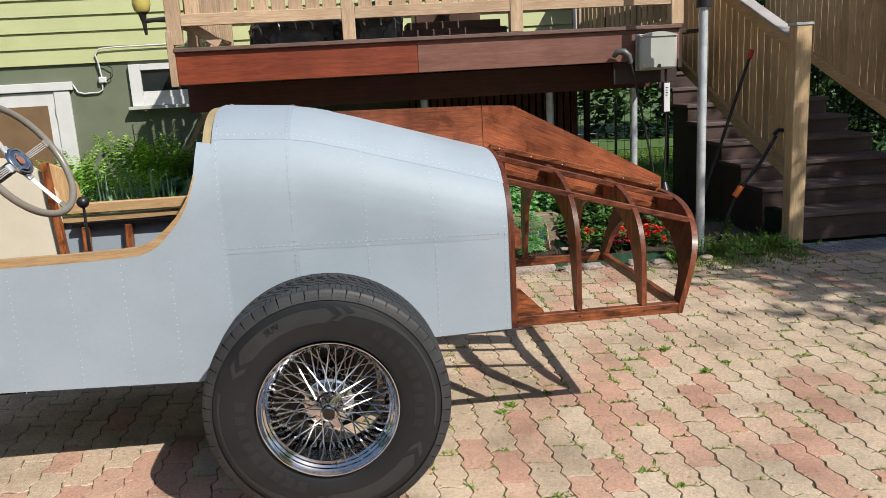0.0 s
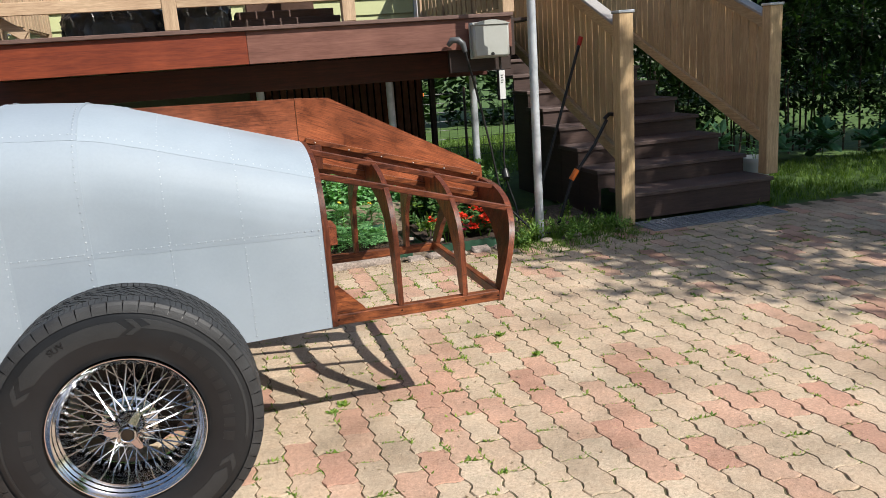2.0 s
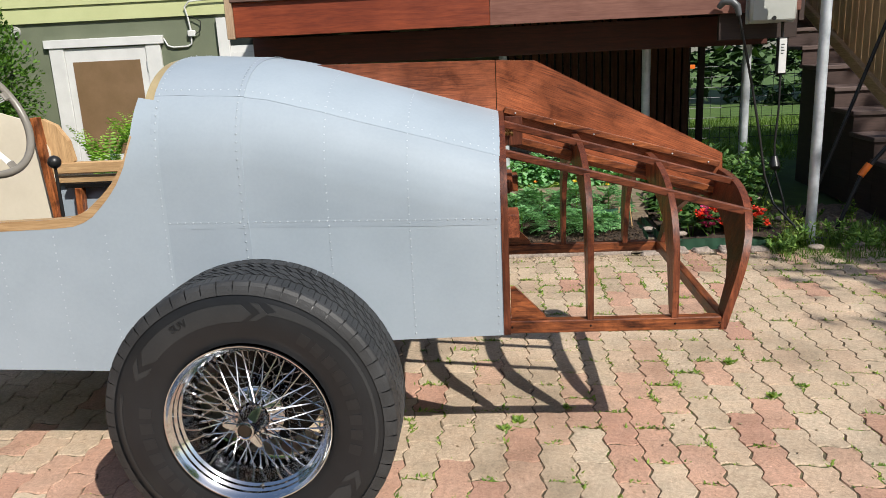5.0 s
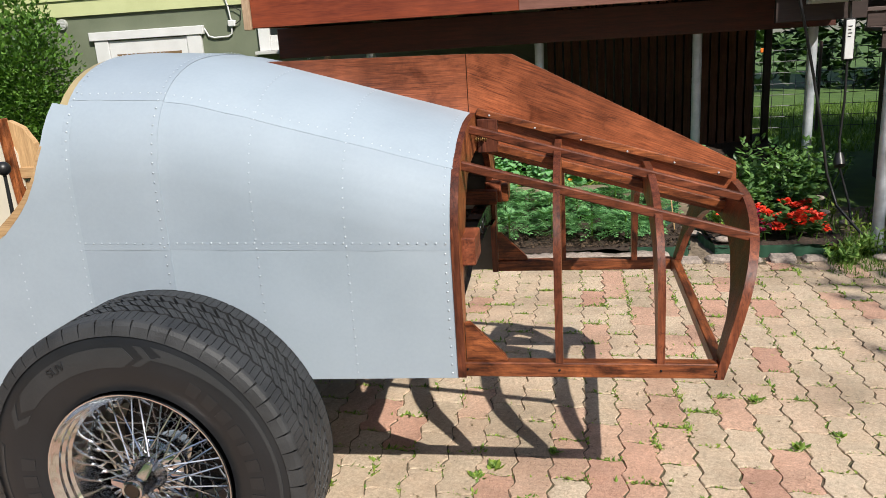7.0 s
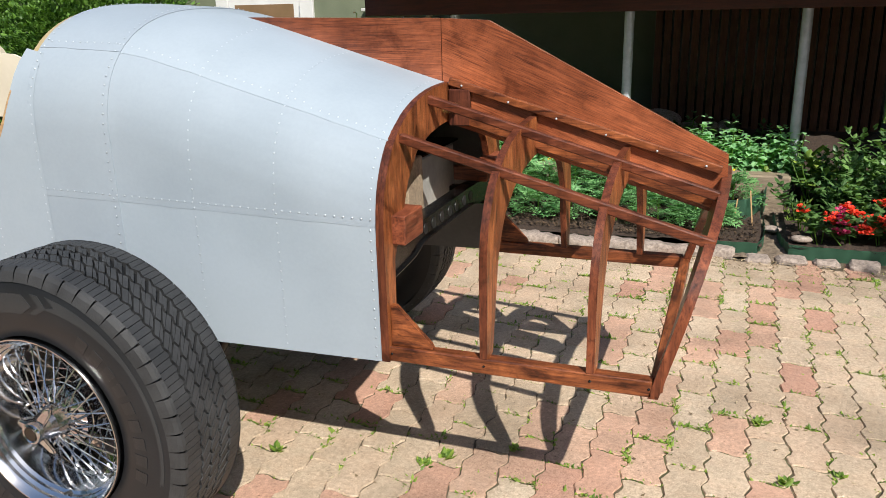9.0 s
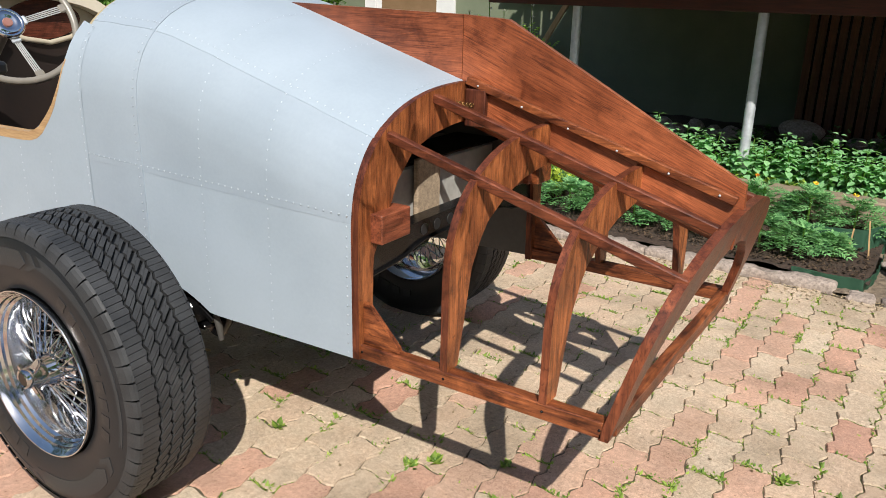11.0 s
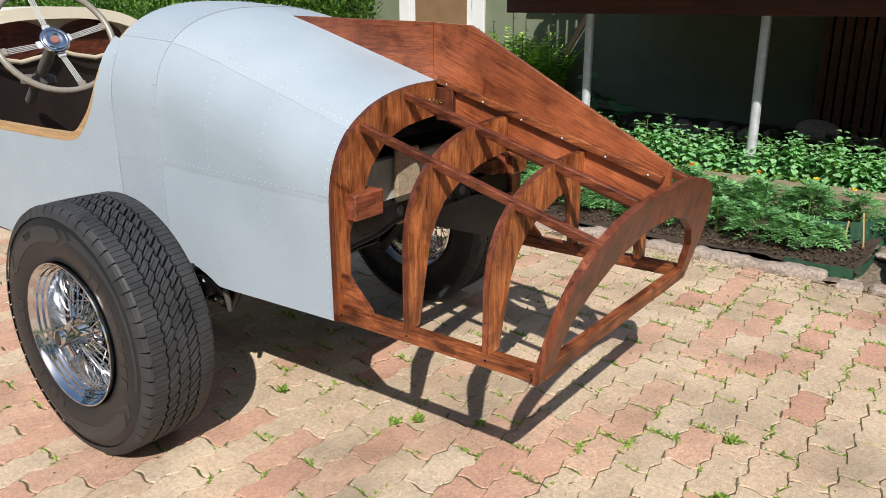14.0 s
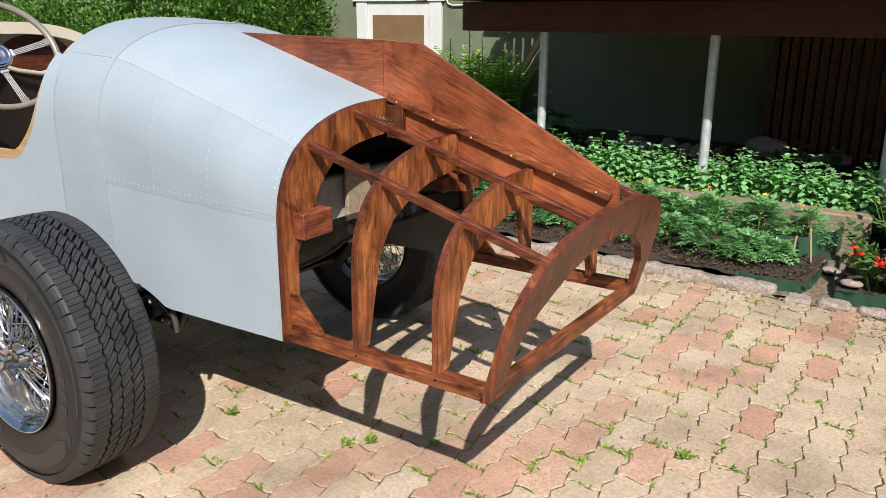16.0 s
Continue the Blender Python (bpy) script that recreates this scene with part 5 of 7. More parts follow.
# grating before the stairs
DULL = plain("dull_zinc", (0.24, 0.26, 0.29), (0.36, 0.38, 0.41), 0.5, 0.3)
gr = thing("door_grating", (4.15, 5.58, 0), "galvanised steel foot grating set in the paving", "grating")
for k in range(26):
    x = 3.50 + 0.05 * k
    part("bar", cube(x, x + 0.006, 5.42, 5.76, -0.006, 0.012, 0), DULL, gr)
for k in range(9):
    y = 5.42 + 0.0405 * k
    part("cross_bar", cube(3.496, 4.762, y, y + 0.006, -0.005, 0.0125, 0), DULL, gr)

pot = thing("flower_pot", (5.47, 6.75, 0), "white round plastic plant pot behind the stairs", "plant pot")
bm = lathe(bmesh.new(), [(0, 0), (0.0, 0.10), (0.20, 0.125), (0.20, 0.14), (0.235, 0.14), (0.235, 0.128), (0.20, 0.118), (0.19, 0.0)], 28)
bmesh.ops.transform(bm, matrix=Matrix.Translation((5.47, 6.75, 0.0)) @ Matrix.Scale(1.15, 4) @ Matrix.Rotation(math.pi / 2, 4, "X"), verts=bm.verts[:])
part("pot", bm, WHITE, pot, smooth=40)


# ---- plants ----
def leaf_mesh(name, leaves, mat, broad=False):
    """Leaves as small folded blades: (base, tip direction, side direction, length, width)."""
    vs, fs = [], []
    for p, d, s, ln, wd in leaves:
        n = d.cross(s)
        i = len(vs)
        if broad == "oval":
            # a pointed oval blade in four bays, folded along its rib and drooping to the tip
            for k, (f, w) in enumerate(((0.0, 0.06), (0.2, 0.36), (0.45, 0.5), (0.72, 0.36), (1.0, 0.02))):
                c = p + d * ln * (f - 0.06 * f * f) - n * ln * 0.22 * f * f * (1 if n.z > 0 else -1)
                vs += [c + s * wd * w + n * wd * 0.13 * w * 2, c, c - s * wd * w + n * wd * 0.13 * w * 2]
                if k:
                    o = i + 3 * k
                    fs += [(o - 3, o, o + 1, o - 2), (o - 2, o + 1, o + 2, o - 1)]
        elif broad:
            vs += [p, p + d * ln * 0.22 + s * wd * 0.40 + n * wd * 0.12, p + d * ln * 0.6 + s * wd * 0.5 + n * wd * 0.14, p + d * ln - n * wd * 0.18,
                   p + d * ln * 0.6 - s * wd * 0.5 + n * wd * 0.14, p + d * ln * 0.22 - s * wd * 0.40 + n * wd * 0.12, p + d * ln * 0.45]
            fs += [(i, i + 1, i + 6), (i + 1, i + 2, i + 6), (i + 2, i + 3, i + 6), (i + 3, i + 4, i + 6), (i + 4, i + 5, i + 6), (i + 5, i, i + 6)]
        else:
            vs += [p, p + d * ln * 0.42 + s * wd * 0.5 + n * wd * 0.16, p + d * ln * 0.5, p + d * ln * 0.42 - s * wd * 0.5 + n * wd * 0.16, p + d * ln - n * wd * 0.2]
            fs += [(i, i + 1, i + 2), (i, i + 2, i + 3), (i + 1, i + 4, i + 2), (i + 2, i + 4, i + 3)]
    me = bpy.data.meshes.new(name)
    me.from_pydata([tuple(v) for v in vs], [], fs)
    me.materials.append(mat)
    return me


def leaf_part(name, leaves, mat, parent, label="", broad=False):
    ob = new(name, leaf_mesh(name, leaves, mat, broad))
    ob.parent = parent
    ob.matrix_parent_inverse = Matrix.Translation(parent.location).inverted()
    if label:
        ob["label"] = label
    return ob


rng = random.Random(7)


def rand_dir(up=0.3):
    a = rng.uniform(0, math.tau)
    d = Vector((math.cos(a), math.sin(a), rng.uniform(-0.5, 1.0) + up))
    return d.normalized()


def side_of(d):
    s = d.cross(Vector((0, 0, 1)))
    if s.length < 0.01:
        s = Vector((1, 0, 0))
    s.normalize()
    return (s + Vector((rng.uniform(-0.4, 0.4), rng.uniform(-0.4, 0.4), rng.uniform(-0.4, 0.4)))).normalized()


MARI = leafy("marigold_leaves", (0.050, 0.165, 0.055), (0.250, 0.490, 0.215), 0.45, 0.22)
BALM = leafy("balm_leaves", (0.19, 0.40, 0.20), (0.32, 0.57, 0.31), 0.75, 0.4)
GERA = leafy("geranium_leaves", (0.04, 0.10, 0.03), (0.12, 0.22, 0.07))
FERN = leafy("fern_fronds", (0.17, 0.34, 0.05), (0.38, 0.58, 0.12), 0.5, 0.35)
HOSTA = leafy("hosta_leaves", (0.045, 0.13, 0.07), (0.11, 0.25, 0.13), 0.4, 0.15)
HEDGE = leafy("hedge_leaves", (0.011, 0.030, 0.009), (0.045, 0.095, 0.026), 0.55, 0.22)
ROWLEAF = leafy("shrub_row_leaves", (0.020, 0.065, 0.010), (0.15, 0.29, 0.055), 0.45, 0.3)
BUSH = leafy("bush_leaves", (0.05, 0.12, 0.018), (0.16, 0.30, 0.05), 0.5, 0.35)
# brighter weed leaf with sunlight in its colour, for plants under the trees' shade
LITWEED = leafy("lit_weed_leaves", (0.10, 0.22, 0.05), (0.32, 0.48, 0.13), 0.55, 0.3)
GRASS = leafy("grass_blades", (0.06, 0.13, 0.02), (0.20, 0.30, 0.06), 0.6, 0.3)
WEED = leafy("weed_leaves", (0.08, 0.16, 0.025), (0.30, 0.40, 0.08), 0.5, 0.3)
REDF = plain("red_petals", (0.74, 0.030, 0.012), (0.86, 0.085, 0.03), 0.6)
PINKF = plain("crimson_petals", (0.28, 0.01, 0.06), (0.4, 0.02, 0.1), 0.5)
PALEF = plain("pale_petals", (0.6, 0.58, 0.45), (0.75, 0.72, 0.6), 0.6)
YELF = plain("yellow_petals", (0.75, 0.45, 0.02), (0.85, 0.55, 0.04), 0.5)
ORAF = plain("orange_petals", (0.75, 0.22, 0.01), (0.85, 0.3, 0.02), 0.5)
BARK = plain("bark", (0.05, 0.035, 0.025), (0.12, 0.09, 0.06), 0.9, 0, 20, 80, 0.9)


def bloom(bm, c, r, n=9):
    for k in range(n):
        d = rand_dir(0.5)
        s = side_of(d)
        b = c + d * r * 0.2
        v = [bm.verts.new(q) for q in (b, b + d * r + s * r * 0.6, b + d * r * 1.3, b + d * r - s * r * 0.6)]
        bm.faces.new(v)


def marigold(x, y, z, h, w, flower=None):
    root = thing("marigold_plant", (x, y, z), "green feathery marigold plant in dark soil", "plant", "marigolds in the bed")
    ls = []
    for k in range(84):
        # one feathery leaf: pairs of narrow leaflets along an arching rib
        a, f = rng.uniform(0, math.tau), math.sqrt(rng.random())
        top = h * (1.0 - 0.62 * f ** 2.2)
        p0 = Vector((x + w * f * math.cos(a), y + w * f * math.sin(a), z + top * (0.92 if k % 3 else rng.uniform(0.35, 0.8))))
        b = a + rng.uniform(-0.9, 0.9)
        d = Vector((math.cos(b), math.sin(b), 0.85 - 0.9 * f + rng.uniform(-0.25, 0.35))).normalized()
        ln = rng.uniform(0.065, 0.10)
        p0 -= d * ln * 0.45
        s = Vector((-math.sin(b), math.cos(b), rng.uniform(-0.35, 0.35))).normalized()
        for j in range(5):
            g = (j + 0.6) / 5
            q = p0 + d * ln * g - Vector((0, 0, 0.30 * ln * g * g))
            for sg in (1, -1):
                dd = (s * sg + d * 0.6 + Vector((0, 0, rng.uniform(-0.15, 0.1)))).normalized()
                ls.append((q, dd, d, 0.040 * (1.05 - 0.55 * abs(g - 0.45)), 0.0145))
        ls.append((q, d, s, 0.036, 0.014))
    leaf_part("foliage", ls, MARI, root)
    part("stem", tube(bmesh.new(), [(x, y, z - 0.01), (x, y, z + h * 0.8)], 0.006, 6), BUSH, root)
    if flower:
        bm = bmesh.new()
        bloom(bm, Vector((x + rng.uniform(-0.05, 0.05), y - 0.05, z + h * 1.04)), 0.014, 12)
        part("flower", bm, flower, root, "small bright flower head")
    return root


def clump(name, x, y, z, h, w, count, ln, wd, mat, label, category, group="", stems=5):
    root = thing(name, (x, y, z), label, category, group)
    ls = []
    tops = [(rng.gauss(0, w * 0.42), rng.gauss(0, w * 0.42), rng.uniform(0.6, 1.0) * h) for _ in range(max(6, count // 14))]
    for k in range(count):
        sx, sy, sz = tops[k % len(tops)]
        f = rng.uniform(0.25, 1.0) ** 0.7
        p = Vector((x + sx * (0.4 + 0.6 * f), y + sy * (0.4 + 0.6 * f), z + sz * f))
        d = rand_dir(0.1)
        if mat == BALM:
            d = Vector((d.x, d.y, d.z * 0.4 - 0.05)).normalized()
        if f > 0.93:
            d = (d + Vector((0, 0, 0.9))).normalized()
        sc = rng.uniform(0.65, 1.1) * (1.15 - 0.45 * f)
        ls.append((p, d, side_of(d), ln * sc, wd * sc))
    leaf_part("foliage", ls, mat, root, broad="oval" if wd > 0.035 else False)
    for k in range(stems):
        sx, sy, sz = tops[k]
        part("stem", tube(bmesh.new(), [(x + sx * 0.3, y + sy * 0.3, z - 0.02), (x + sx, y + sy, z + sz * 0.85)], 0.004, 5), BUSH, root)
    return root


# beds: kerb, soil, edging, sleeper
kerb = thing("kerb", (0.3, 5.62, 0), "rough pale kerb stones along the flower bed", "kerb", kind="structure")
kx = -2.4
for k, ln in enumerate((0.95, 1.02, 0.90, 0.98)):
    bm = cube(kx + 0.001, kx + ln - 0.001, 5.565, 5.665, -0.03, 0.044, 0.012)
    bmesh.ops.subdivide_edges(bm, edges=[e for e in bm.edges if e.calc_length() > 0.5], cuts=40)
    for v in bm.verts:
        nn = noise.noise(v.co * 7) * 0.016 + noise.noise(v.co * 31) * 0.011
        v.co += Vector((0, nn, nn * 0.8))
    part("kerb_stone", bm, STONE, kerb, smooth=50)
    kx += ln
for k, x in enumerate((1.50, 1.66, 1.84, 2.01, 2.20)):
    bm = cube(x, x + 0.13 + 0.02 * (k % 2), 5.52 + 0.015 * (k % 3), 5.64, -0.03, 0.022 + 0.008 * (k % 2), 0.016)
    bmesh.ops.subdivide_edges(bm, edges=[e for e in bm.edges if e.calc_length() > 0.05], cuts=3)
    for v in bm.verts:
        v.co += noise.noise_vector(v.co * 14) * 0.012
    part("edge_stone", bm, STONE, kerb)


TRODDEN = plain("trodden_earth", (0.07, 0.05, 0.035), (0.26, 0.20, 0.14), 0.95, 0, 40, 240, 1.0)


def soil_bed(name, x0, x1, y0, y1, z0, z1, label, mat=SOIL):
    bm = bmesh.new()
    nx, ny = 110, 50
    g = [[bm.verts.new((x0 + (x1 - x0) * i / nx, y0 + (y1 - y0) * j / ny, z0 + (z1 - z0) * j / ny + 0.02 * noise.noise(((x0 + (x1 - x0) * i / nx) * 9.4, (y0 + (y1 - y0) * j / ny) * 12, x0)) + 0.03 * noise.noise(((x0 + (x1 - x0) * i / nx) * 25, (y0 + (y1 - y0) * j / ny) * 25, 4)) ** 2)) for j in range(ny + 1)] for i in range(nx + 1)]
    for i in range(nx):
        for j in range(ny):
            bm.faces.new((g[i][j], g[i + 1][j], g[i + 1][j + 1], g[i][j + 1]))
    return solo(name, bm, mat, label, "soil", kind="structure", smooth=60)


soil_bed("soil_bed_1", -2.6, 1.585, 5.655, 6.78, 0.046, 0.072, "dark bare soil of the marigold bed")
soil_bed("soil_bed_2", -6.5, 2.7, 6.75, 8.97, 0.10, 0.27, "dark earth rising under the deck to the wall")
soil_bed("soil_bed_3", 1.72, 2.48, 5.66, 6.5, 0.06, 0.07, "dark soil of the geranium bed")
soil_bed("soil_bed_5", 2.40, 3.48, 5.52, 6.9, -0.012, 0.0, "bare trodden earth by the stairs", TRODDEN)
soil_bed("soil_bed_4", 1.44, 1.74, 5.56, 6.7, 0.002, 0.03, "bare trodden earth between the beds", TRODDEN)
sl = solo("timber_sleeper", cube(-0.2, 1.76, 6.63, 6.78, -0.02, 0.245, 0.012), OLDWOOD, "weathered grey timber sleeper edging the bed", "sleeper")


def edging(pts, h, label):
    bm = bmesh.new()
    rows = []
    full = []
    for a, b in zip(pts, pts[1:]):
        a, b = Vector(a), Vector(b)
        n = max(2, int((b - a).length / 0.012))
        for k in range(n):
            p = a.lerp(b, k / n)
            off = (b - a).normalized().orthogonal() * 0.0025 * math.sin(len(full) * 0.9)
            full.append((p.x + off.x, p.y + off.y))
    for x, y in full:
        rows.append((bm.verts.new((x, y, -0.02)), bm.verts.new((x, y, h + 0.004 * noise.noise((x * 9, y * 9, 0))))))
    for a, b in zip(rows, rows[1:]):
        bm.faces.new((a[0], b[0], b[1], a[1]))
    bmesh.ops.solidify(bm, geom=bm.faces[:], thickness=0.003)
    return solo("garden_edging", bm, GREENPL, label, "edging", "green plastic edgings", smooth=50)


edging([(1.17, 6.12), (1.35, 6.14), (1.50, 6.20), (1.59, 6.40), (1.62, 6.62)], 0.185, "green corrugated plastic edging strip round marigolds")
edging([(1.22, 5.668), (1.42, 5.650), (1.56, 5.652), (1.595, 5.80), (1.605, 6.05), (1.60, 6.25)], 0.070, "low green plastic edging beside the kerb")
edging([(1.66, 6.4), (1.68, 5.9), (1.72, 5.67), (2.05, 5.655), (2.38, 5.69), (2.46, 5.85), (2.47, 6.3)], 0.07, "green plastic edging round the geranium bed")
for x, y, tx, h in ((1.43, 6.08, 0.012, 0.16), (1.54, 6.08, -0.03, 0.215)):
    solo("plant_stake", beam(bmesh.new(), (x, y, 0.03), (x + tx, y, 0.05 + h), 0.011, 0.008, 0.001), PALE["z"], "thin pale wooden plant stake in the soil", "stake", "plant stakes")

# marigolds in two rows
for k in range(11):
    x = -1.15 + 0.235 * k + rng.uniform(-0.04, 0.04)
    marigold(x, 5.98 + rng.uniform(-0.05, 0.05), 0.06, rng.uniform(0.17, 0.22), 0.155)
for k in range(12):
    x = -1.2 + 0.235 * k + rng.uniform(-0.04, 0.04)
    marigold(x, 6.36 + rng.uniform(-0.06, 0.06), 0.065, rng.uniform(0.23, 0.29), 0.165, rng.choice((None, None, None, YELF, ORAF)))
for k in range(9):
    marigold(-0.9 + 0.25 * k + rng.uniform(-0.05, 0.05), 6.54, 0.07, rng.uniform(0.2, 0.26), 0.12, rng.choice((None, YELF, None, ORAF, None)))
marigold(1.37, 6.0, 0.06, 0.13, 0.07)
# balm behind: upright stems with pairs of broad oval leaves
def balm(x, y, z, h, w):
    root = thing("balm_plant", (x, y, z), "bushy pale green balm plant with oval leaves", "plant", "balm plants")
    ls = []
    for k in range(20):
        a, r = rng.uniform(0, math.tau), w * math.sqrt(rng.random())
        foot = Vector((x + 0.4 * r * math.cos(a), y + 0.4 * r * math.sin(a), z))
        tip = Vector((x + r * math.cos(a), y + r * math.sin(a), z + h * rng.uniform(0.72, 1.0) * (1.05 - 0.35 * r / w)))
        if k < 8:
            part("stem", tube(bmesh.new(), [foot - Vector((0, 0, 0.02)), tip], 0.0035, 5), BUSH, root)
        turn = rng.uniform(0, math.tau)
        for j in range(9):
            f = 0.2 + 0.8 * j / 8
            p = foot.lerp(tip, f)
            sc = (1.2 - 0.5 * f ** 2) * rng.uniform(0.85, 1.15)
            for sg in (0, math.pi):
                b = turn + j * math.pi / 2 + sg + rng.uniform(-0.3, 0.3)
                d = Vector((math.cos(b), math.sin(b), rng.uniform(-0.45, 0.25) + (0.5 if j == 8 else 0))).normalized()
                s = (Vector((-math.sin(b), math.cos(b), 0)) + Vector((0, 0, rng.uniform(-0.3, 0.3)))).normalized()
                ls.append((p + d * 0.008, d, s, 0.062 * sc, 0.050 * sc))
    leaf_part("foliage", ls, BALM, root, broad="oval")


for k in range(19):
    balm(-1.65 + 0.19 * k + rng.uniform(-0.04, 0.04), 6.90 + rng.uniform(-0.04, 0.08), 0.13, rng.uniform(0.38, 0.50), 0.145)
GOLDLEAF = leafy("golden_leaves", (0.32, 0.42, 0.05), (0.62, 0.70, 0.12), 0.5, 0.3)
clump("golden_shrub", -0.36, 6.20, 0.06, 0.26, 0.11, 220, 0.05, 0.032, GOLDLEAF, "yellow-green small-leaved plant behind the marigolds", "plant", "", 4)
for k in range(12):
    x = -1.5 + 0.28 * k
    clump("ground_cover", x, 7.55 + rng.uniform(-0.2, 0.5), 0.16, rng.uniform(0.2, 0.34), 0.2, 90, 0.07, 0.045, GERA, "low dark green ground cover plant under the deck", "plant", "ground cover plants", 3)
for k in range(10):
    clump("lettuce_edge", -0.1 + 0.19 * k, 6.82, 0.14, 0.14, 0.10, 46, 0.06, 0.05, WEED, "low bright green leafy plant along the sleeper", "plant", "low leafy plants", 2)
# crumbs of earth and pale grit on the beds
vs, fs = [], []
for k in range(4200):
    x, y = rng.uniform(-1.3, 1.57), rng.uniform(5.72, 6.6)
    if k % 4 == 0:
        y = 5.72 + abs(rng.gauss(0, 0.1))
    r = rng.choice((0.003, 0.004, 0.005, 0.007, 0.010)) * rng.uniform(0.7, 1.2)
    z = 0.062 + 0.03 * (y - 5.66)
    i = len(vs)
    for dx, dy, dz in ((1, 0, 0), (-1, 0, 0), (0, 1, 0), (0, -1, 0), (0, 0, 0.8), (0, 0, -0.8)):
        vs.append((x + r * (dx + rng.uniform(-0.35, 0.35)), y + r * (dy + rng.uniform(-0.35, 0.35)), z + r * (dz + rng.uniform(-0.3, 0.3))))
    fs += [(i, i + 2, i + 4), (i + 2, i + 1, i + 4), (i + 1, i + 3, i + 4), (i + 3, i, i + 4), (i + 2, i, i + 5), (i + 1, i + 2, i + 5), (i + 3, i + 1, i + 5), (i, i + 3, i + 5)]
me = bpy.data.meshes.new("soil_crumbs")
me.from_pydata(vs, [], fs)
me.materials.append(leafy("earth_crumbs", (0.012, 0.008, 0.005), (0.11, 0.074, 0.050), 0.95, 0.0))
tagged(new("soil_crumbs", me), "loose crumbs of dark earth and grit on the bed", "soil", kind="stuff")
# stones at the foot of the wall
for k in range(18):
    bm = bmesh.new()
    r = rng.uniform(0.05, 0.11)
    bmesh.ops.create_icosphere(bm, subdivisions=2, radius=r)
    sd = rng.uniform(0, 50)
    for v in bm.verts:
        v.co *= 1 + 0.35 * noise.noise(v.co * 6 / r * 0.2 + Vector((sd, 0, 0)))
        v.co.z *= 0.7
    bmesh.ops.transform(bm, matrix=Matrix.Translation((-1.2 + 0.15 * k + rng.uniform(-0.1, 0.1), 8.45 + rng.uniform(-0.25, 0.2), 0.24 + r * 0.3)), verts=bm.verts[:])
    solo("field_stone", bm, STONE, "rounded grey field stone at the wall's foot", "stone", "stones by the wall", smooth=60)
bm = bmesh.new()
bmesh.ops.create_icosphere(bm, subdivisions=3, radius=0.15)
for v in bm.verts:
    v.co = Vector((v.co.x * 1.2, v.co.y * 0.7, v.co.z * 0.6)) * (1 + 0.25 * noise.noise(v.co * 4))
bmesh.ops.transform(bm, matrix=Matrix.Translation((0.75, 8.35, 0.35)), verts=bm.verts[:])
solo("boulder", bm, STONE, "large grey boulder before the slat screen", "stone", smooth=60)

# geraniums
for k, (x, y) in enumerate(((1.89, 5.79), (2.04, 5.77), (2.18, 5.78), (2.32, 5.80), (1.99, 6.05), (2.15, 6.04), (2.34, 6.06), (2.25, 5.92), (2.05, 5.93))):
    g = clump("geranium_plant", x, y, 0.06, rng.uniform(0.15, 0.21), 0.12, 70, 0.065, 0.065, GERA, "geranium plant with clusters of red blossom", "plant", "geraniums in the bed", 3)
    for j in range(5):
        bm = bmesh.new()
        c = Vector((x + rng.uniform(-0.11, 0.11), y + rng.uniform(-0.10, 0.04), 0.06 + rng.uniform(0.06, 0.18)))
        for q in range(6):
            bloom(bm, c + Vector((rng.uniform(-0.03, 0.03), rng.uniform(-0.03, 0.03), rng.uniform(-0.02, 0.02))), 0.018, 8)
        part("blossom", bm, PINKF if (k in (0, 4, 1) and j % 2) else REDF, g, "cluster of red petals")
clump("small_balsam", 1.80, 5.98, 0.06, 0.20, 0.10, 150, 0.045, 0.024, WEED, "small bright green bushy plant beside the geraniums", "plant", "", 4)
clump("small_balsam", 1.80, 6.22, 0.06, 0.16, 0.09, 90, 0.045, 0.024, GERA, "small dark green bushy plant behind the geraniums", "plant", "", 3)
SHRUB = leafy("shrub_leaves", (0.05, 0.125, 0.04), (0.19, 0.33, 0.11), 0.4, 0.25)
for x, y, h, n in ((2.12, 6.42, 0.46, 300), (2.4, 6.45, 0.5, 300), (2.22, 6.75, 0.56, 300), (1.95, 6.62, 0.44, 220), (2.58, 6.75, 0.55, 260), (2.3, 6.25, 0.36, 220), (1.98, 6.3, 0.3, 160)):
    clump("leafy_shrub", x, y, 0.05, h * 0.9, 0.22, int(n * 1.3), 0.075, 0.05, SHRUB if n > 230 else GERA, "leafy green shrub behind the geraniums", "shrub", "shrubs by the deck post", 5)
for k in range(7):
    bm = bmesh.new()
    bmesh.ops.create_icosphere(bm, subdivisions=2, radius=0.042)
    for v in bm.verts:
        v.co = Vector((v.co.x * 1.3, v.co.y, v.co.z * 0.45)) * (1 + 0.3 * noise.noise(v.co * 12 + Vector((k, 0, 0))))
    bmesh.ops.transform(bm, matrix=Matrix.Translation(((1.64, 6.05, 0.05), (2.52, 6.35, 0.10), (2.62, 6.2, 0.06), (1.78, 5.74, 0.09), (2.62, 5.55, 0.02), (2.9, 5.62, 0.01), (2.55, 6.6, 0.14))[k]), verts=bm.verts[:])
    solo("garden_stone", bm, STONE, "flat pale garden stone in the bed", "stone", "garden stones", smooth=60)
clump("broad_leaf_plant", 1.86, 6.72, 0.1, 0.3, 0.14, 30, 0.17, 0.13, WEED, "bright green plant with large round leaves", "plant", "", 3)
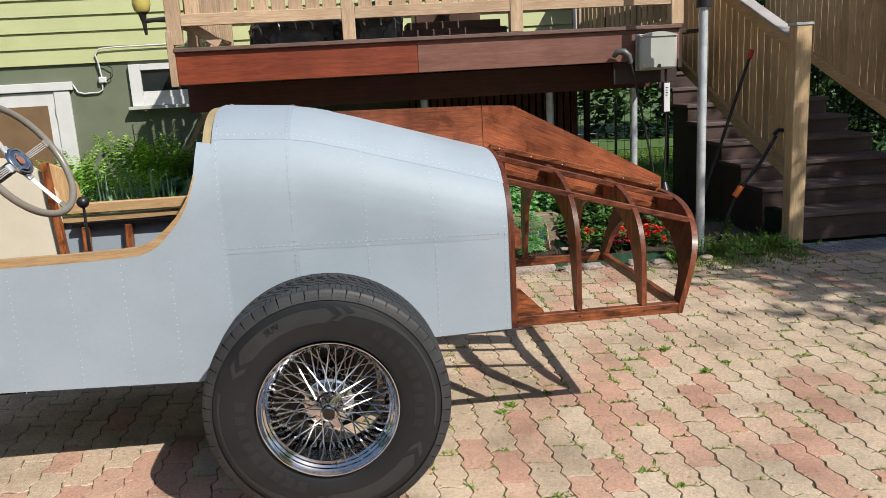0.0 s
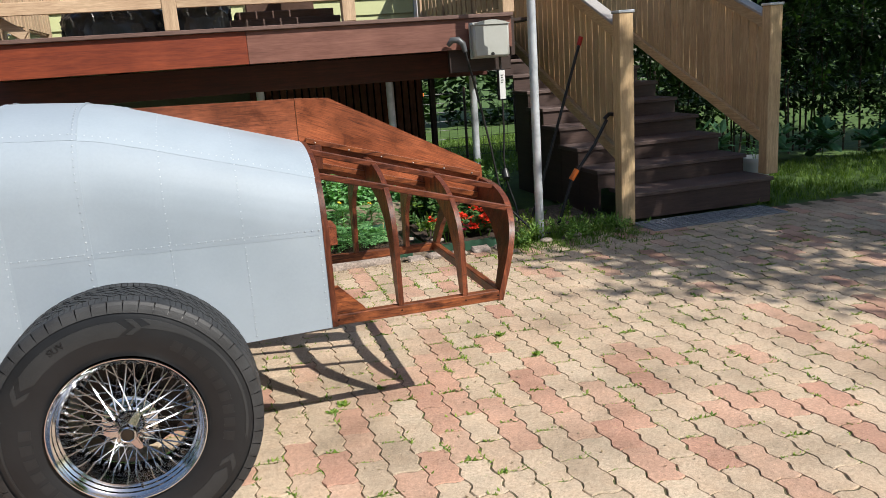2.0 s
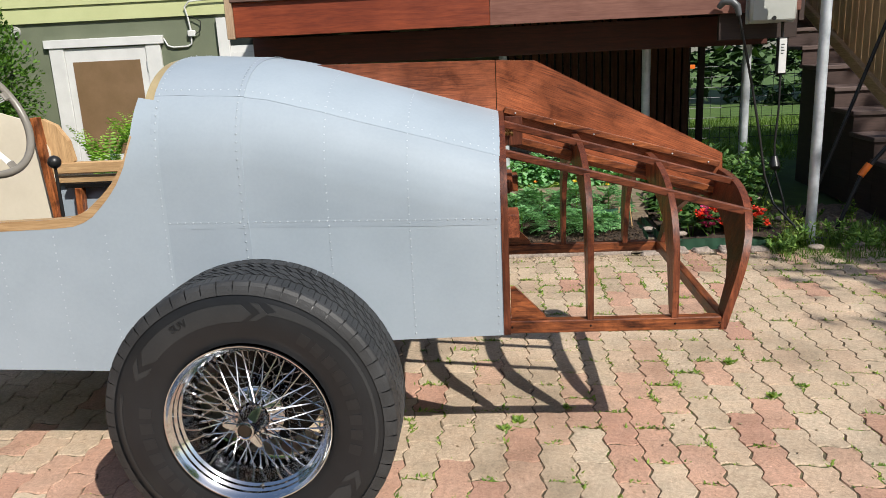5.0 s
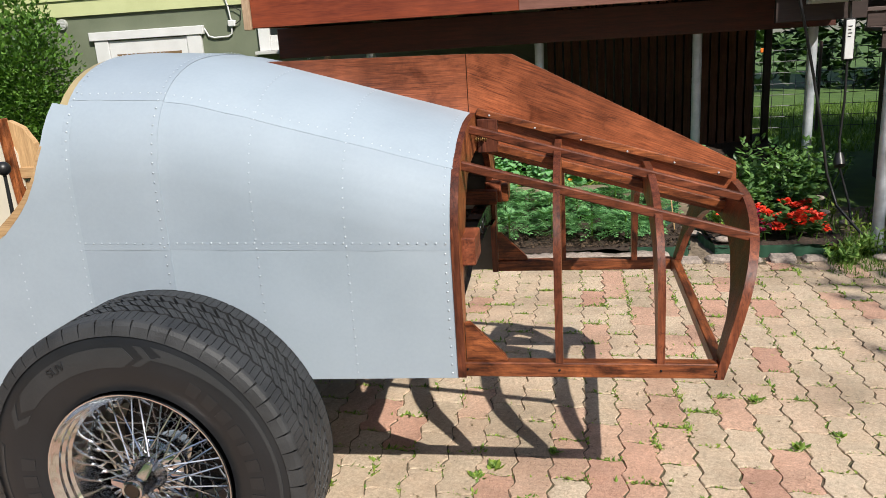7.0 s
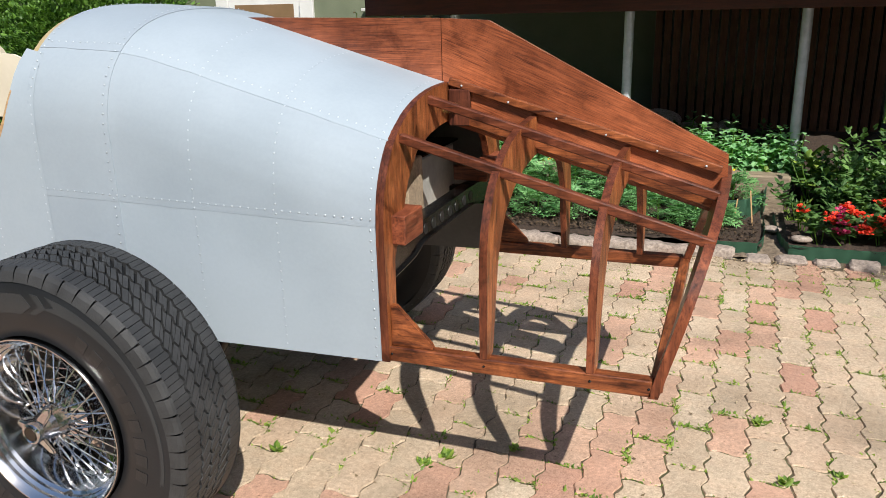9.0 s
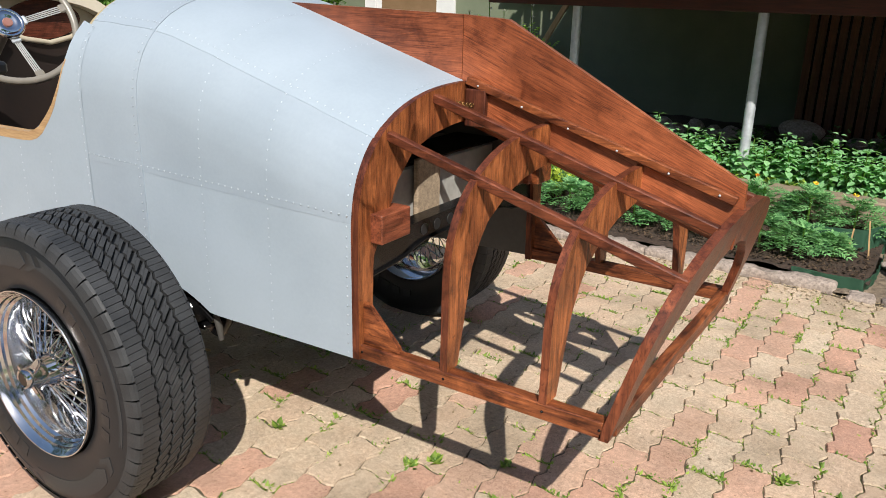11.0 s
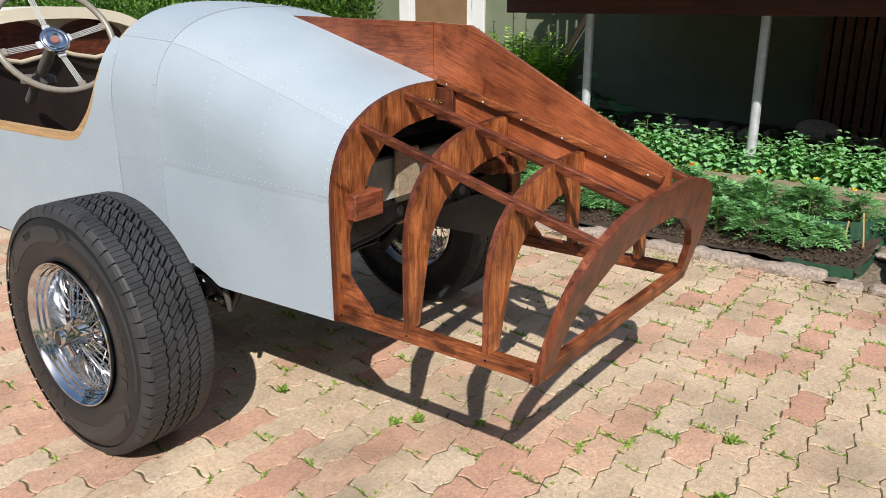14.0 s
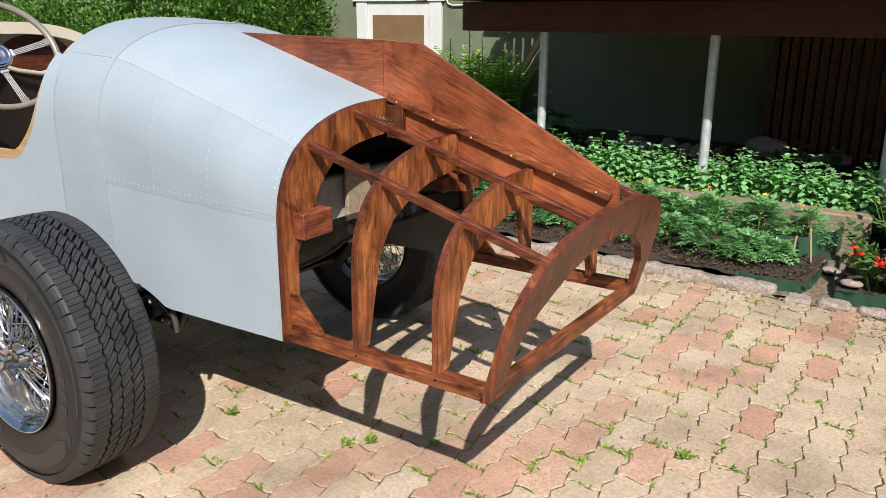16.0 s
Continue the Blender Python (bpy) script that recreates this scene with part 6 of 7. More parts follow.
# irises, grassy leaves and pale flower spikes before the house
IRIS = leafy("iris_blades", (0.10, 0.20, 0.13), (0.22, 0.34, 0.24), 0.5, 0.2)
for x, y in ((-1.95, 7.25), (-1.7, 7.15), (-1.45, 7.3), (-2.2, 7.35), (-1.25, 7.2)):
    root = thing("iris_plant", (x, y, 0.14), "grey-green iris with upright sword leaves", "plant", "irises before the house")
    ls = []
    for k in range(16):
        a = rng.uniform(0, math.tau)
        d = Vector((0.16 * math.cos(a), 0.16 * math.sin(a), 1)).normalized()
        ls.append((Vector((x + rng.gauss(0, 0.05), y + rng.gauss(0, 0.05), 0.12)), d, side_of(d), rng.uniform(0.45, 0.78), 0.032))
    leaf_part("blade", ls, IRIS, root)
for k in range(12):
    x, y = -2.25 + 0.11 * k, 6.98 + rng.uniform(-0.12, 0.12)
    clump("grassy_plant", x, y, 0.12, rng.uniform(0.3, 0.5), 0.12, 60, 0.17, 0.022, rng.choice((HOSTA, MARI, GERA)), "narrow-leaved green plant in the bed", "plant", "narrow-leaved plants", 2)
for k in range(6):
    x, y, h = -2.05 + 0.13 * k, 7.75 + rng.uniform(-0.15, 0.15), rng.uniform(0.95, 1.2)
    root = thing("flower_spike", (x, y, 0.15), "tall thin stem with small pale buds", "flower", "pale flower spikes")
    part("stem", tube(bmesh.new(), [(x, y, 0.13), (x + 0.04, y, h * 0.6), (x + 0.02, y, h + 0.1)], 0.004, 5), BUSH, root)
    for q in range(3):
        bm = bmesh.new()
        bloom(bm, Vector((x + 0.02 + rng.uniform(-0.03, 0.03), y, h - 0.09 * q + 0.1)), 0.016, 5)
        part("bud", bm, PALEF, root, "small pale bud")
# bed before the house: ferns, hostas, irises
for x, y, s in ((-2.72, 7.95, 1.0), (-2.45, 8.15, 0.8), (-2.05, 8.45, 1.15), (-2.95, 8.2, 0.8), (-2.3, 7.9, 0.7), (-2.6, 7.6, 0.85), (-3.1, 7.7, 0.8), (-2.0, 7.6, 0.7), (-2.25, 8.55, 1.1), (-1.95, 8.7, 1.0)):
    root = thing("fern", (x, y, 0.2), "light green fern with arching feathery fronds", "fern", "ferns before the house")
    for k in range(15):
        a = math.tau * k / 15 + rng.uniform(-0.2, 0.2)
        ln = 0.86 * s * rng.uniform(0.8, 1.1)
        ls = []
        for j in range(18):
            f = (j + 1) / 18
            r = 0.42 * ln * f ** 1.3
            p = Vector((x + r * math.cos(a), y + r * math.sin(a), 0.2 + ln * (1.15 * f - 0.28 * f ** 3)))
            out = Vector((math.cos(a), math.sin(a), 0.9 - 0.9 * f)).normalized()
            sd = Vector((-math.sin(a), math.cos(a), 0))
            for sg in (1, -1):
                ls.append((p, (sd * sg + out * 0.3).normalized(), (out + 0.6 * rand_dir(0)).normalized(), 0.17 * s * (1 - f) ** 0.7 + 0.01, 0.046 * s))
        leaf_part("frond", ls, FERN, root)
for x, y, s in ((-1.75, 7.75, 1.0), (-1.45, 8.05, 1.1), (-1.9, 8.1, 0.9), (-1.1, 7.95, 0.9), (-1.55, 7.45, 0.8)):
    root = thing("hosta", (x, y, 0.18), "blue-green hosta with large broad leaves", "hosta", "hostas before the house")
    ls = []
    for k in range(22):
        a = rng.uniform(0, math.tau)
        r = rng.uniform(0.05, 0.26) * s
        d = Vector((math.cos(a), math.sin(a), rng.uniform(-0.35, 0.5))).normalized()
        ls.append((Vector((x + r * math.cos(a), y + r * math.sin(a), 0.2 + rng.uniform(0.15, 0.42) * s)), d, side_of(d), 0.26 * s, 0.17 * s))
    leaf_part("foliage", ls, HOSTA, root, broad="oval")
for k in range(26):
    x, y = rng.uniform(-2.9, -1.0), rng.uniform(7.2, 8.3)
    clump("iris_clump", x, y, 0.16, rng.uniform(0.3, 0.45), 0.12, 40, 0.24, 0.022, HOSTA if k % 2 else GERA, "narrow upright green leaves in the bed", "plant", "upright leafy plants", 2)
brace = solo("wall_brace", beam(bmesh.new(), (-1.72, 8.6, 0.85), (-1.38, 8.6, 1.42), 0.03, 0.05, 0.003), PALE["z"], "pale slanting timber brace under the deck", "brace")


# ---- hedges, trees, lawn ----
def foliage_stuff(name, pts, count, ln, wd, mat, label, category, kind="stuff", stems=()):
    """A mass of leaves filling ellipsoids (centre, radii), densest near their faces."""
    ls = []
    weights = [r[0] * r[1] * r[2] for c, r in pts]
    for c, r in rng.choices(pts, weights, k=count):
        d = Vector((rng.gauss(0, 1), rng.gauss(0, 1), rng.gauss(0, 1))).normalized()
        f = rng.uniform(0.25, 1.0) ** 0.45
        p = Vector((c[0] + d.x * r[0] * f, c[1] + d.y * r[1] * f, max(0.03, c[2] + d.z * r[2] * f)))
        v = (d + rand_dir(0.0) * 0.9).normalized()
        s = rng.uniform(0.6, 1.2)
        ls.append((p, v, side_of(v), ln * s, wd * s))
    me = leaf_mesh(name, ls, mat, broad=name == "shrub_row")
    return tagged(new(name, me), label, category, kind=kind)


# tall hedge beyond the stairs
pts = []
for k in range(26):
    f = k / 25
    bx, by = 4.9 + 6.6 * f, 9.6 - 3.0 * f
    for z in (0.9, 1.6, 2.4, 3.2):
        pts.append(((bx + rng.uniform(-0.2, 0.2), by + rng.uniform(-0.2, 0.25), z + rng.uniform(-0.2, 0.2)), (0.42, 0.38, 0.52 if z > 1 else 0.42)))
for k in range(0, 26, 2):
    f = k / 25
    pts.append(((4.9 + 6.6 * f, 9.6 - 3.0 * f, 0.42), (0.4, 0.3, 0.28)))
foliage_stuff("hedge", pts, 44000, 0.105, 0.07, HEDGE, "tall dark green hedge with gaps near the ground", "hedge")
bm = bmesh.new()
for k in range(60):
    f = rng.random()
    bx, by = 4.9 + 6.6 * f, 9.6 - 3.0 * f + rng.uniform(-0.2, 0.2)
    tube(bm, [(bx, by, -0.03), (bx + rng.uniform(-0.1, 0.1), by, 0.8), (bx + rng.uniform(-0.25, 0.25), by, 2.2)], [0.014, 0.011, 0.007], 5)
solo("hedge_stems", bm, BARK, "thin bare stems at the hedge's foot", "stems", kind="stuff")
# hostas at the hedge foot
for k in range(7):
    f = k / 6
    x, y = 5.5 + 3.2 * f, 8.45 - 1.55 * f
    clump("hosta", x, y, 0.0, 0.42, 0.26, 60, 0.26, 0.14, HOSTA, "dark green broad-leaved plant at the hedge's foot", "plant", "plants at the hedge", 2)
clump("potted_plant", 5.47, 6.75, 0.22, 0.24, 0.10, 26, 0.22, 0.02, BALM, "narrow-leaved plant in a white pot", "plant", "", 2)
# shrubs by the house's far end
pts = [((-4.7 - 0.62 * k, 7.9 + rng.uniform(-0.35, 0.3), 0.75 + rng.uniform(-0.1, 0.2)), (0.6, 0.55, 0.8)) for k in range(14)]
pts += [((-4.9 - 0.62 * k, 8.45, 1.55 + rng.uniform(-0.1, 0.2)), (0.6, 0.42, 0.75)) for k in range(12)]
pts += [((-4.35, 8.1, 1.15), (0.5, 0.45, 0.75)), ((-4.5, 8.0, 0.6), (0.55, 0.5, 0.6)), ((-5.2, 8.0, 1.3), (0.6, 0.5, 0.7))]
foliage_stuff("shrub_row", pts, 90000, 0.055, 0.038, ROWLEAF, "sunlit bright green shrubs beside the house", "shrubs")
# far trees and hedge behind the lawn
pts = []
for k in range(30):
    x = -1 + 0.75 * k
    pts += [((x, 17 + rng.uniform(-0.8, 0.8), 1.0 + rng.uniform(0, 0.6)), (0.9, 0.7, 1.2)), ((x, 17.6, 3.2 + rng.uniform(-0.4, 0.6)), (1.1, 0.8, 1.5))]
foliage_stuff("far_hedge", pts, 26000, 0.30, 0.22, HEDGE, "dark trees beyond the lawn", "trees")
# unseen hedge added behind the view to cut sky light and darken reflections
pts = []
for k in range(34):
    x = -14 + 0.85 * k
    for z in (1.0, 2.6, 4.2, 5.6):
        pts.append(((x + rng.uniform(-0.3, 0.3), -9.5 + rng.uniform(-0.5, 0.5), z), (1.0, 0.8, 1.2)))
for k in range(16):
    for z in (1.0, 2.6, 4.0, 5.6):
        pts.append(((-13 + rng.uniform(-0.5, 0.5), -9 + 1.0 * k, z), (0.8, 0.9, 1.1)))
foliage_stuff("unseen_hedge", pts, 30000, 0.36, 0.26, HEDGE, "unseen dark hedge that blocks low sky and darkens reflections", "hedge")
# wire fence
fence = thing("wire_fence", (4.6, 10.6, 0), "thin dark wire mesh fence before the lawn", "fence")
for k in range(7):
    part("fence_post", tube(bmesh.new(), [(2.9 + 0.75 * k, 10.6, -0.03), (2.9 + 0.75 * k, 10.6, 1.05)], 0.02, 8), DECKDARK["z"], fence)
for k in range(8):
    part("wire", tube(bmesh.new(), [(2.9, 10.6, 0.1 + 0.125 * k), (7.4, 10.6, 0.1 + 0.125 * k)], 0.004, 5), BLACKPLASTIC, fence)
for k in range(36):
    part("upright_wire", tube(bmesh.new(), [(2.9 + 0.125 * k, 10.6, 0.0), (2.9 + 0.125 * k, 10.6, 1.0)], 0.003, 5), BLACKPLASTIC, fence)
solo("orange_marker", cube(3.0, 3.07, 10.585, 10.596, 0.96, 1.01, 0.004), ORANGEP, "small orange marker on the fence", "marker")

# trees beside the yard that shade the stairs and the hedge
def tree_at(tx, ty, zc, radius, clumps, per):
    tree = thing("tree", (tx, ty, 0), "broad-leaved tree beside the yard", "tree", "trees beside the yard")
    part("trunk", tube(bmesh.new(), [(tx, ty, -0.03), (tx - 0.05, ty, 1.5), (tx + 0.05, ty + 0.05, zc - 1.8), (tx, ty, zc + 0.2)], [0.2, 0.16, 0.13, 0.06], 12), BARK, tree, smooth=60)
    for k in range(9):
        a = k * 2.4
        z = zc - 2.4 + 0.3 * k
        part("limb", tube(bmesh.new(), [(tx, ty, z), (tx + 1.0 * math.cos(a), ty + 1.0 * math.sin(a), z + 0.7), (tx + 2.0 * math.cos(a), ty + 2.0 * math.sin(a), z + 1.1)], [0.06, 0.04, 0.015], 8), BARK, tree, smooth=60)
    ls = []
    for k in range(clumps):
        a, r = rng.uniform(0, math.tau), radius * math.sqrt(rng.random())
        c = Vector((tx + r * math.cos(a), ty + r * math.sin(a), zc + rng.uniform(-1.6, 1.9) * (1 - (r / (radius + 0.4)) ** 2)))
        for j in range(per):
            d = rand_dir(0)
            p = c + Vector((rng.gauss(0, 0.33), rng.gauss(0, 0.33), rng.gauss(0, 0.25)))
            ls.append((p, d, side_of(d), 0.13, 0.085))
    leaf_part("crown", ls, BUSH, tree)


tree_at(8.55, 0.2, 5.0, 2.15, 48, 120)
tree_at(7.55, 1.05, 5.5, 1.25, 34, 110)
tree_at(11.2, 3.0, 6.6, 3.4, 84, 115)
# grass: tufts at the paving's edge and on the lawn
def tufts(name, spots, mat, label, hgt=0.09, blades=9, wdt=0.007):
    ls = []
    for x, y, s in spots:
        for k in range(blades):
            a = rng.uniform(0, math.tau)
            d = Vector((math.cos(a) * 0.55, math.sin(a) * 0.55, 1)).normalized()
            ls.append((Vector((x + rng.uniform(-0.03, 0.03), y + rng.uniform(-0.03, 0.03), -0.02)), d, side_of(d), hgt * s * rng.uniform(0.6, 1.3) + 0.02, wdt))
    return tagged(new(name, leaf_mesh(name, ls, mat)), label, "grass", kind="stuff")


spots = [(rng.uniform(2.35, 3.42), 5.62 + abs(rng.gauss(0, 0.35)), rng.choice((0.2, 0.3, 0.4, 0.6, 1.0))) for _ in range(330)]
spots += [(rng.uniform(2.3, 3.4), rng.gauss(5.5, 0.14), rng.uniform(0.1, 0.5)) for _ in range(300)]
spots += [(rng.uniform(4.7, 9.0), rng.uniform(5.75, 7.6), rng.uniform(0.4, 0.9)) for _ in range(1500)]
spots += [(rng.uniform(2.7, 7.5), rng.uniform(9.2, 13.5), rng.uniform(0.5, 1.4)) for _ in range(3000)]
tufts("grass", spots, GRASS, "uneven grass at the paving's edge and on the lawn")
for k in range(26):
    clump("dock_weed", rng.uniform(2.35, 3.4), 5.5 + 1.0 * rng.random() ** 1.5, 0.0, rng.uniform(0.06, 0.17), 0.13, 60, 0.055, 0.026, rng.choice((LITWEED, LITWEED, WEED)), "leafy weed growing beside the steel pole", "weed", "weeds by the stairs", 2)


# ---- paving bricks ----
TANS = [(0.0, (0.468, 0.372, 0.274)), (0.2, (0.500, 0.402, 0.300)), (0.4, (0.448, 0.358, 0.264)), (0.6, (0.486, 0.382, 0.282)), (0.78, (0.478, 0.364, 0.268)), (0.92, (0.510, 0.416, 0.314))]
REDS = [(0.0, (0.480, 0.314, 0.232)), (0.22, (0.465, 0.288, 0.212)), (0.45, (0.492, 0.338, 0.250)), (0.65, (0.470, 0.300, 0.222)), (0.85, (0.440, 0.264, 0.196))]


def paver_material(name, islands, cols):
    m, nt, b = material(name, 0.88)
    b.inputs["Specular IOR Level"].default_value = 0.25
    if islands:
        rnd = nt.nodes.new("ShaderNodeNewGeometry").outputs["Random Per Island"]
    else:
        rnd = nt.nodes.new("ShaderNodeObjectInfo").outputs["Random"]
    geo = nt.nodes.new("ShaderNodeNewGeometry")
    mp = nt.nodes.new("ShaderNodeMapping")
    nt.links.new(geo.outputs["Position"], mp.inputs["Vector"])
    v = mp.outputs["Vector"]
    r = nt.nodes.new("ShaderNodeValToRGB")
    r.color_ramp.interpolation = "CONSTANT"
    e = r.color_ramp.elements
    while len(e) < len(cols):
        e.new(0.5)
    for el, (p, c) in zip(e, cols):
        el.position, el.color = p, rgba(c)
    nt.links.new(rnd, r.inputs["Fac"])
    grain = noise_tex(nt, v, 300.0, 4, 0.8)
    spots = noise_tex(nt, v, 70.0, 4, 0.65)
    stain = noise_tex(nt, v, 2.2, 5, 0.6)
    col = mixed(nt, 1.0, r.outputs["Color"], ramp(nt, grain, [(0.38, (0.68, 0.66, 0.65)), (0.5, (1.0, 1.0, 1.0)), (0.62, (1.22, 1.22, 1.22))]), "MULTIPLY")
    col = mixed(nt, 0.8, col, mixed(nt, 1.0, col, ramp(nt, spots, [(0.36, (0.78, 0.77, 0.75)), (0.64, (1.15, 1.14, 1.13))]), "MULTIPLY"))
    col = mixed(nt, 1.0, col, ramp(nt, stain, [(0.34, (0.70, 0.70, 0.69)), (0.5, (0.96, 0.96, 0.96)), (0.65, (1.12, 1.12, 1.12))]), "MULTIPLY")
    patch = noise_tex(nt, v, 11.0, 4, 0.65, 0.3)
    col = mixed(nt, ramp(nt, patch, [(0.42, (0, 0, 0)), (0.66, (0.55, 0.55, 0.55))]), col, mixed(nt, 1.0, col, (1.03, 0.965, 0.92), "MULTIPLY"))
    col = mixed(nt, ramp(nt, patch, [(0.30, (0.6, 0.6, 0.6)), (0.46, (0, 0, 0))]), col, mixed(nt, 1.0, col, (0.80, 0.82, 0.80), "MULTIPLY"))
    flecks = noise_tex(nt, v, 130.0, 2, 0.5)
    col = mixed(nt, 1.0, col, ramp(nt, flecks, [(0.25, (0.40, 0.37, 0.35)), (0.35, (1, 1, 1)), (0.66, (1, 1, 1)), (0.74, (1.5, 1.5, 1.5))]), "MULTIPLY")
    nt.links.new(col, b.inputs["Base Color"])
    bump(nt, b, arith(nt, "ADD", grain, spots), 0.45, 0.002)
    return m


PW, PL = 0.1185, 0.250
PAVER = {False: paver_material("concrete_brick", False, TANS), True: paver_material("red_concrete_brick", False, REDS)}
PAVER_FAR = {False: paver_material("concrete_brick_joined", True, TANS), True: paver_material("red_concrete_brick_joined", True, REDS)}
# red bricks of the open yard, row by row along each course
RED_AT = {0: (12,), 1: (10,), 2: (8, 9, 13), 3: (10, 11), 4: (8, 11), 5: (9, 12, 13), 6: (9, 10, 11, 12, 15, 16), 7: (11, 12, 13), 8: (9, 10, 12, 13, 14, 16, 17),
          9: (16, 18, 19), 10: (9, 10, 11, 13, 16), 11: (8, 9, 12, 19), 12: (9, 10, 15), 13: (8, 18), 14: (10, 11), 15: (9, 12), 16: (9, 11), 17: (9,), 18: (8,), 19: (9,), 22: (10,)}


def course_end(c):
    """Where a brick of course c begins: courses break joint by half a brick and creep along the yard."""
    x = 0.271 + PW * c
    return 0.205 - 0.05 * (min(3.2, max(-1.2, x)) - 0.5) + (PL / 2 if c % 2 == 0 else 0.0)


def zigzag(f):
    """The waved flank, period 1: a slow fall through the brick's end, then a quick rise."""
    f = f % 1.0
    if f < 0.29:
        return -f / 0.29
    if f < 0.36:
        return -1.0
    if f < 0.64:
        return -1.0 + 2 * (f - 0.36) / 0.28
    if f < 0.71:
        return 1.0
    return 1.0 - (f - 0.71) / 0.29


def paver_outline(inset):
    """One brick round its middle: two zigzag flanks along y, S-shaped ends."""
    flank = [-0.5, -0.42, -0.36, -0.32, -0.25, -0.18, -0.14, -0.07, 0.0, 0.08, 0.14, 0.18, 0.25, 0.32, 0.36, 0.42, 0.5]
    ends = [-0.34, -0.17, 0.0, 0.17, 0.34]
    out = []
    hw, hl = PW / 2 - inset * 0.75, PL / 2 - inset * 1.3
    for f in flank:
        out.append((hw + 0.0088 * zigzag(f * 2), f * 2 * hl))
    for f in ends[::-1]:
        out.append((f * 2 * hw, hl - 0.0075 * math.sin(f * math.tau)))
    for f in flank[::-1]:
        out.append((-hw + 0.0088 * zigzag(f * 2), f * 2 * hl))
    for f in ends:
        out.append((f * 2 * hw, -hl - 0.0075 * math.sin(f * math.tau)))
    return out


def paver_data(seed):
    r = random.Random(seed)
    low, edge, top = paver_outline(0.0022), paver_outline(0.0027), paver_outline(0.0050)
    n = len(low)
    chip = [r.uniform(0, 0.0016) + (0.004 * r.random() if r.random() < 0.12 else 0) for _ in range(n)]
    jit = [(r.gauss(0, 0.0013), r.gauss(0, 0.0015)) for _ in low]
    edge = [(x + p, y + q) for (x, y), (p, q) in zip(edge, jit)]
    top = [(x + p, y + q) for (x, y), (p, q) in zip(top, jit)]
    vs = [(x, y, -0.02) for x, y in low] + [(x, y, -0.0036 - chip[i] * 0.8) for i, (x, y) in enumerate(edge)] + [(x * (1 - chip[i] * 6), y * (1 - chip[i] * 3), -chip[i] * 0.3) for i, (x, y) in enumerate(top)]
    fs = []
    for ring in (0, 1):
        for k in range(n):
            j = (k + 1) % n
            fs.append((ring * n + k, ring * n + j, ring * n + n + j, ring * n + n + k))
    fs.append(tuple(range(2 * n, 3 * n)))
    return vs, fs


VARIANTS = [paver_data(100 + k) for k in range(12)]
NEAR = {}
for red in (False, True):
    for k, (vs, fs) in enumerate(VARIANTS):
        me = bpy.data.meshes.new("paving_brick")
        me.from_pydata(vs, [], fs)
        me.materials.append(PAVER[red])
        NEAR[red, k] = me
prng = random.Random(11)
far = {False: ([], []), True: ([], [])}
for c in range(-46, 59):
    for q in range(-6, 23):
        x, y = 0.271 + PW * c, course_end(c) + PL * (q + 0.5)
        if y > 5.6 or x > 7.2 or y < -1.1:
            continue
        known = 0 <= c <= 16 and 9 <= q <= 15
        chance = prng.random() < (0.06 if 0 <= c <= 22 and 8 <= q <= 19 else 0.20 + 0.5 * noise.noise((x * 3.0, y * 0.9, 7)))
        if -40 <= c <= -1 and 3 <= q <= 9:
            chance = prng.random() < 0.66  # a redder patch
        red = q in RED_AT.get(c, ()) or (chance and not known)
        z = 0.0025 * noise.noise((x * 1.3, y * 1.3, 0)) + prng.uniform(-0.0012, 0.0012)
        tilt = (prng.uniform(-0.45, 0.45), prng.uniform(-0.45, 0.45), prng.uniform(-0.8, 0.8))
        k = prng.randrange(12)
        m = pose(x, y, z, *tilt)
        if 0.05 < x < 2.35 and 2.3 < y < 5.45:
            ob = new("paving_brick", NEAR[red, k])
            ob.matrix_basis = m
            ob.parent = pav
        else:
            vs, fs = VARIANTS[k]
            far_v, far_f = far[red]
            n = len(far_v)
            far_v += [tuple(m @ Vector(v)) for v in vs]
            far_f += [tuple(n + i for i in f) for f in fs]
for red in (False, True):
    me = bpy.data.meshes.new("paving_bricks_far")
    me.from_pydata(*(far[red][0], [], far[red][1]))
    me.materials.append(PAVER_FAR[red])
    ob = new("paving_bricks", me)
    ob.parent = pav
    ob["kind"] = "stuff"

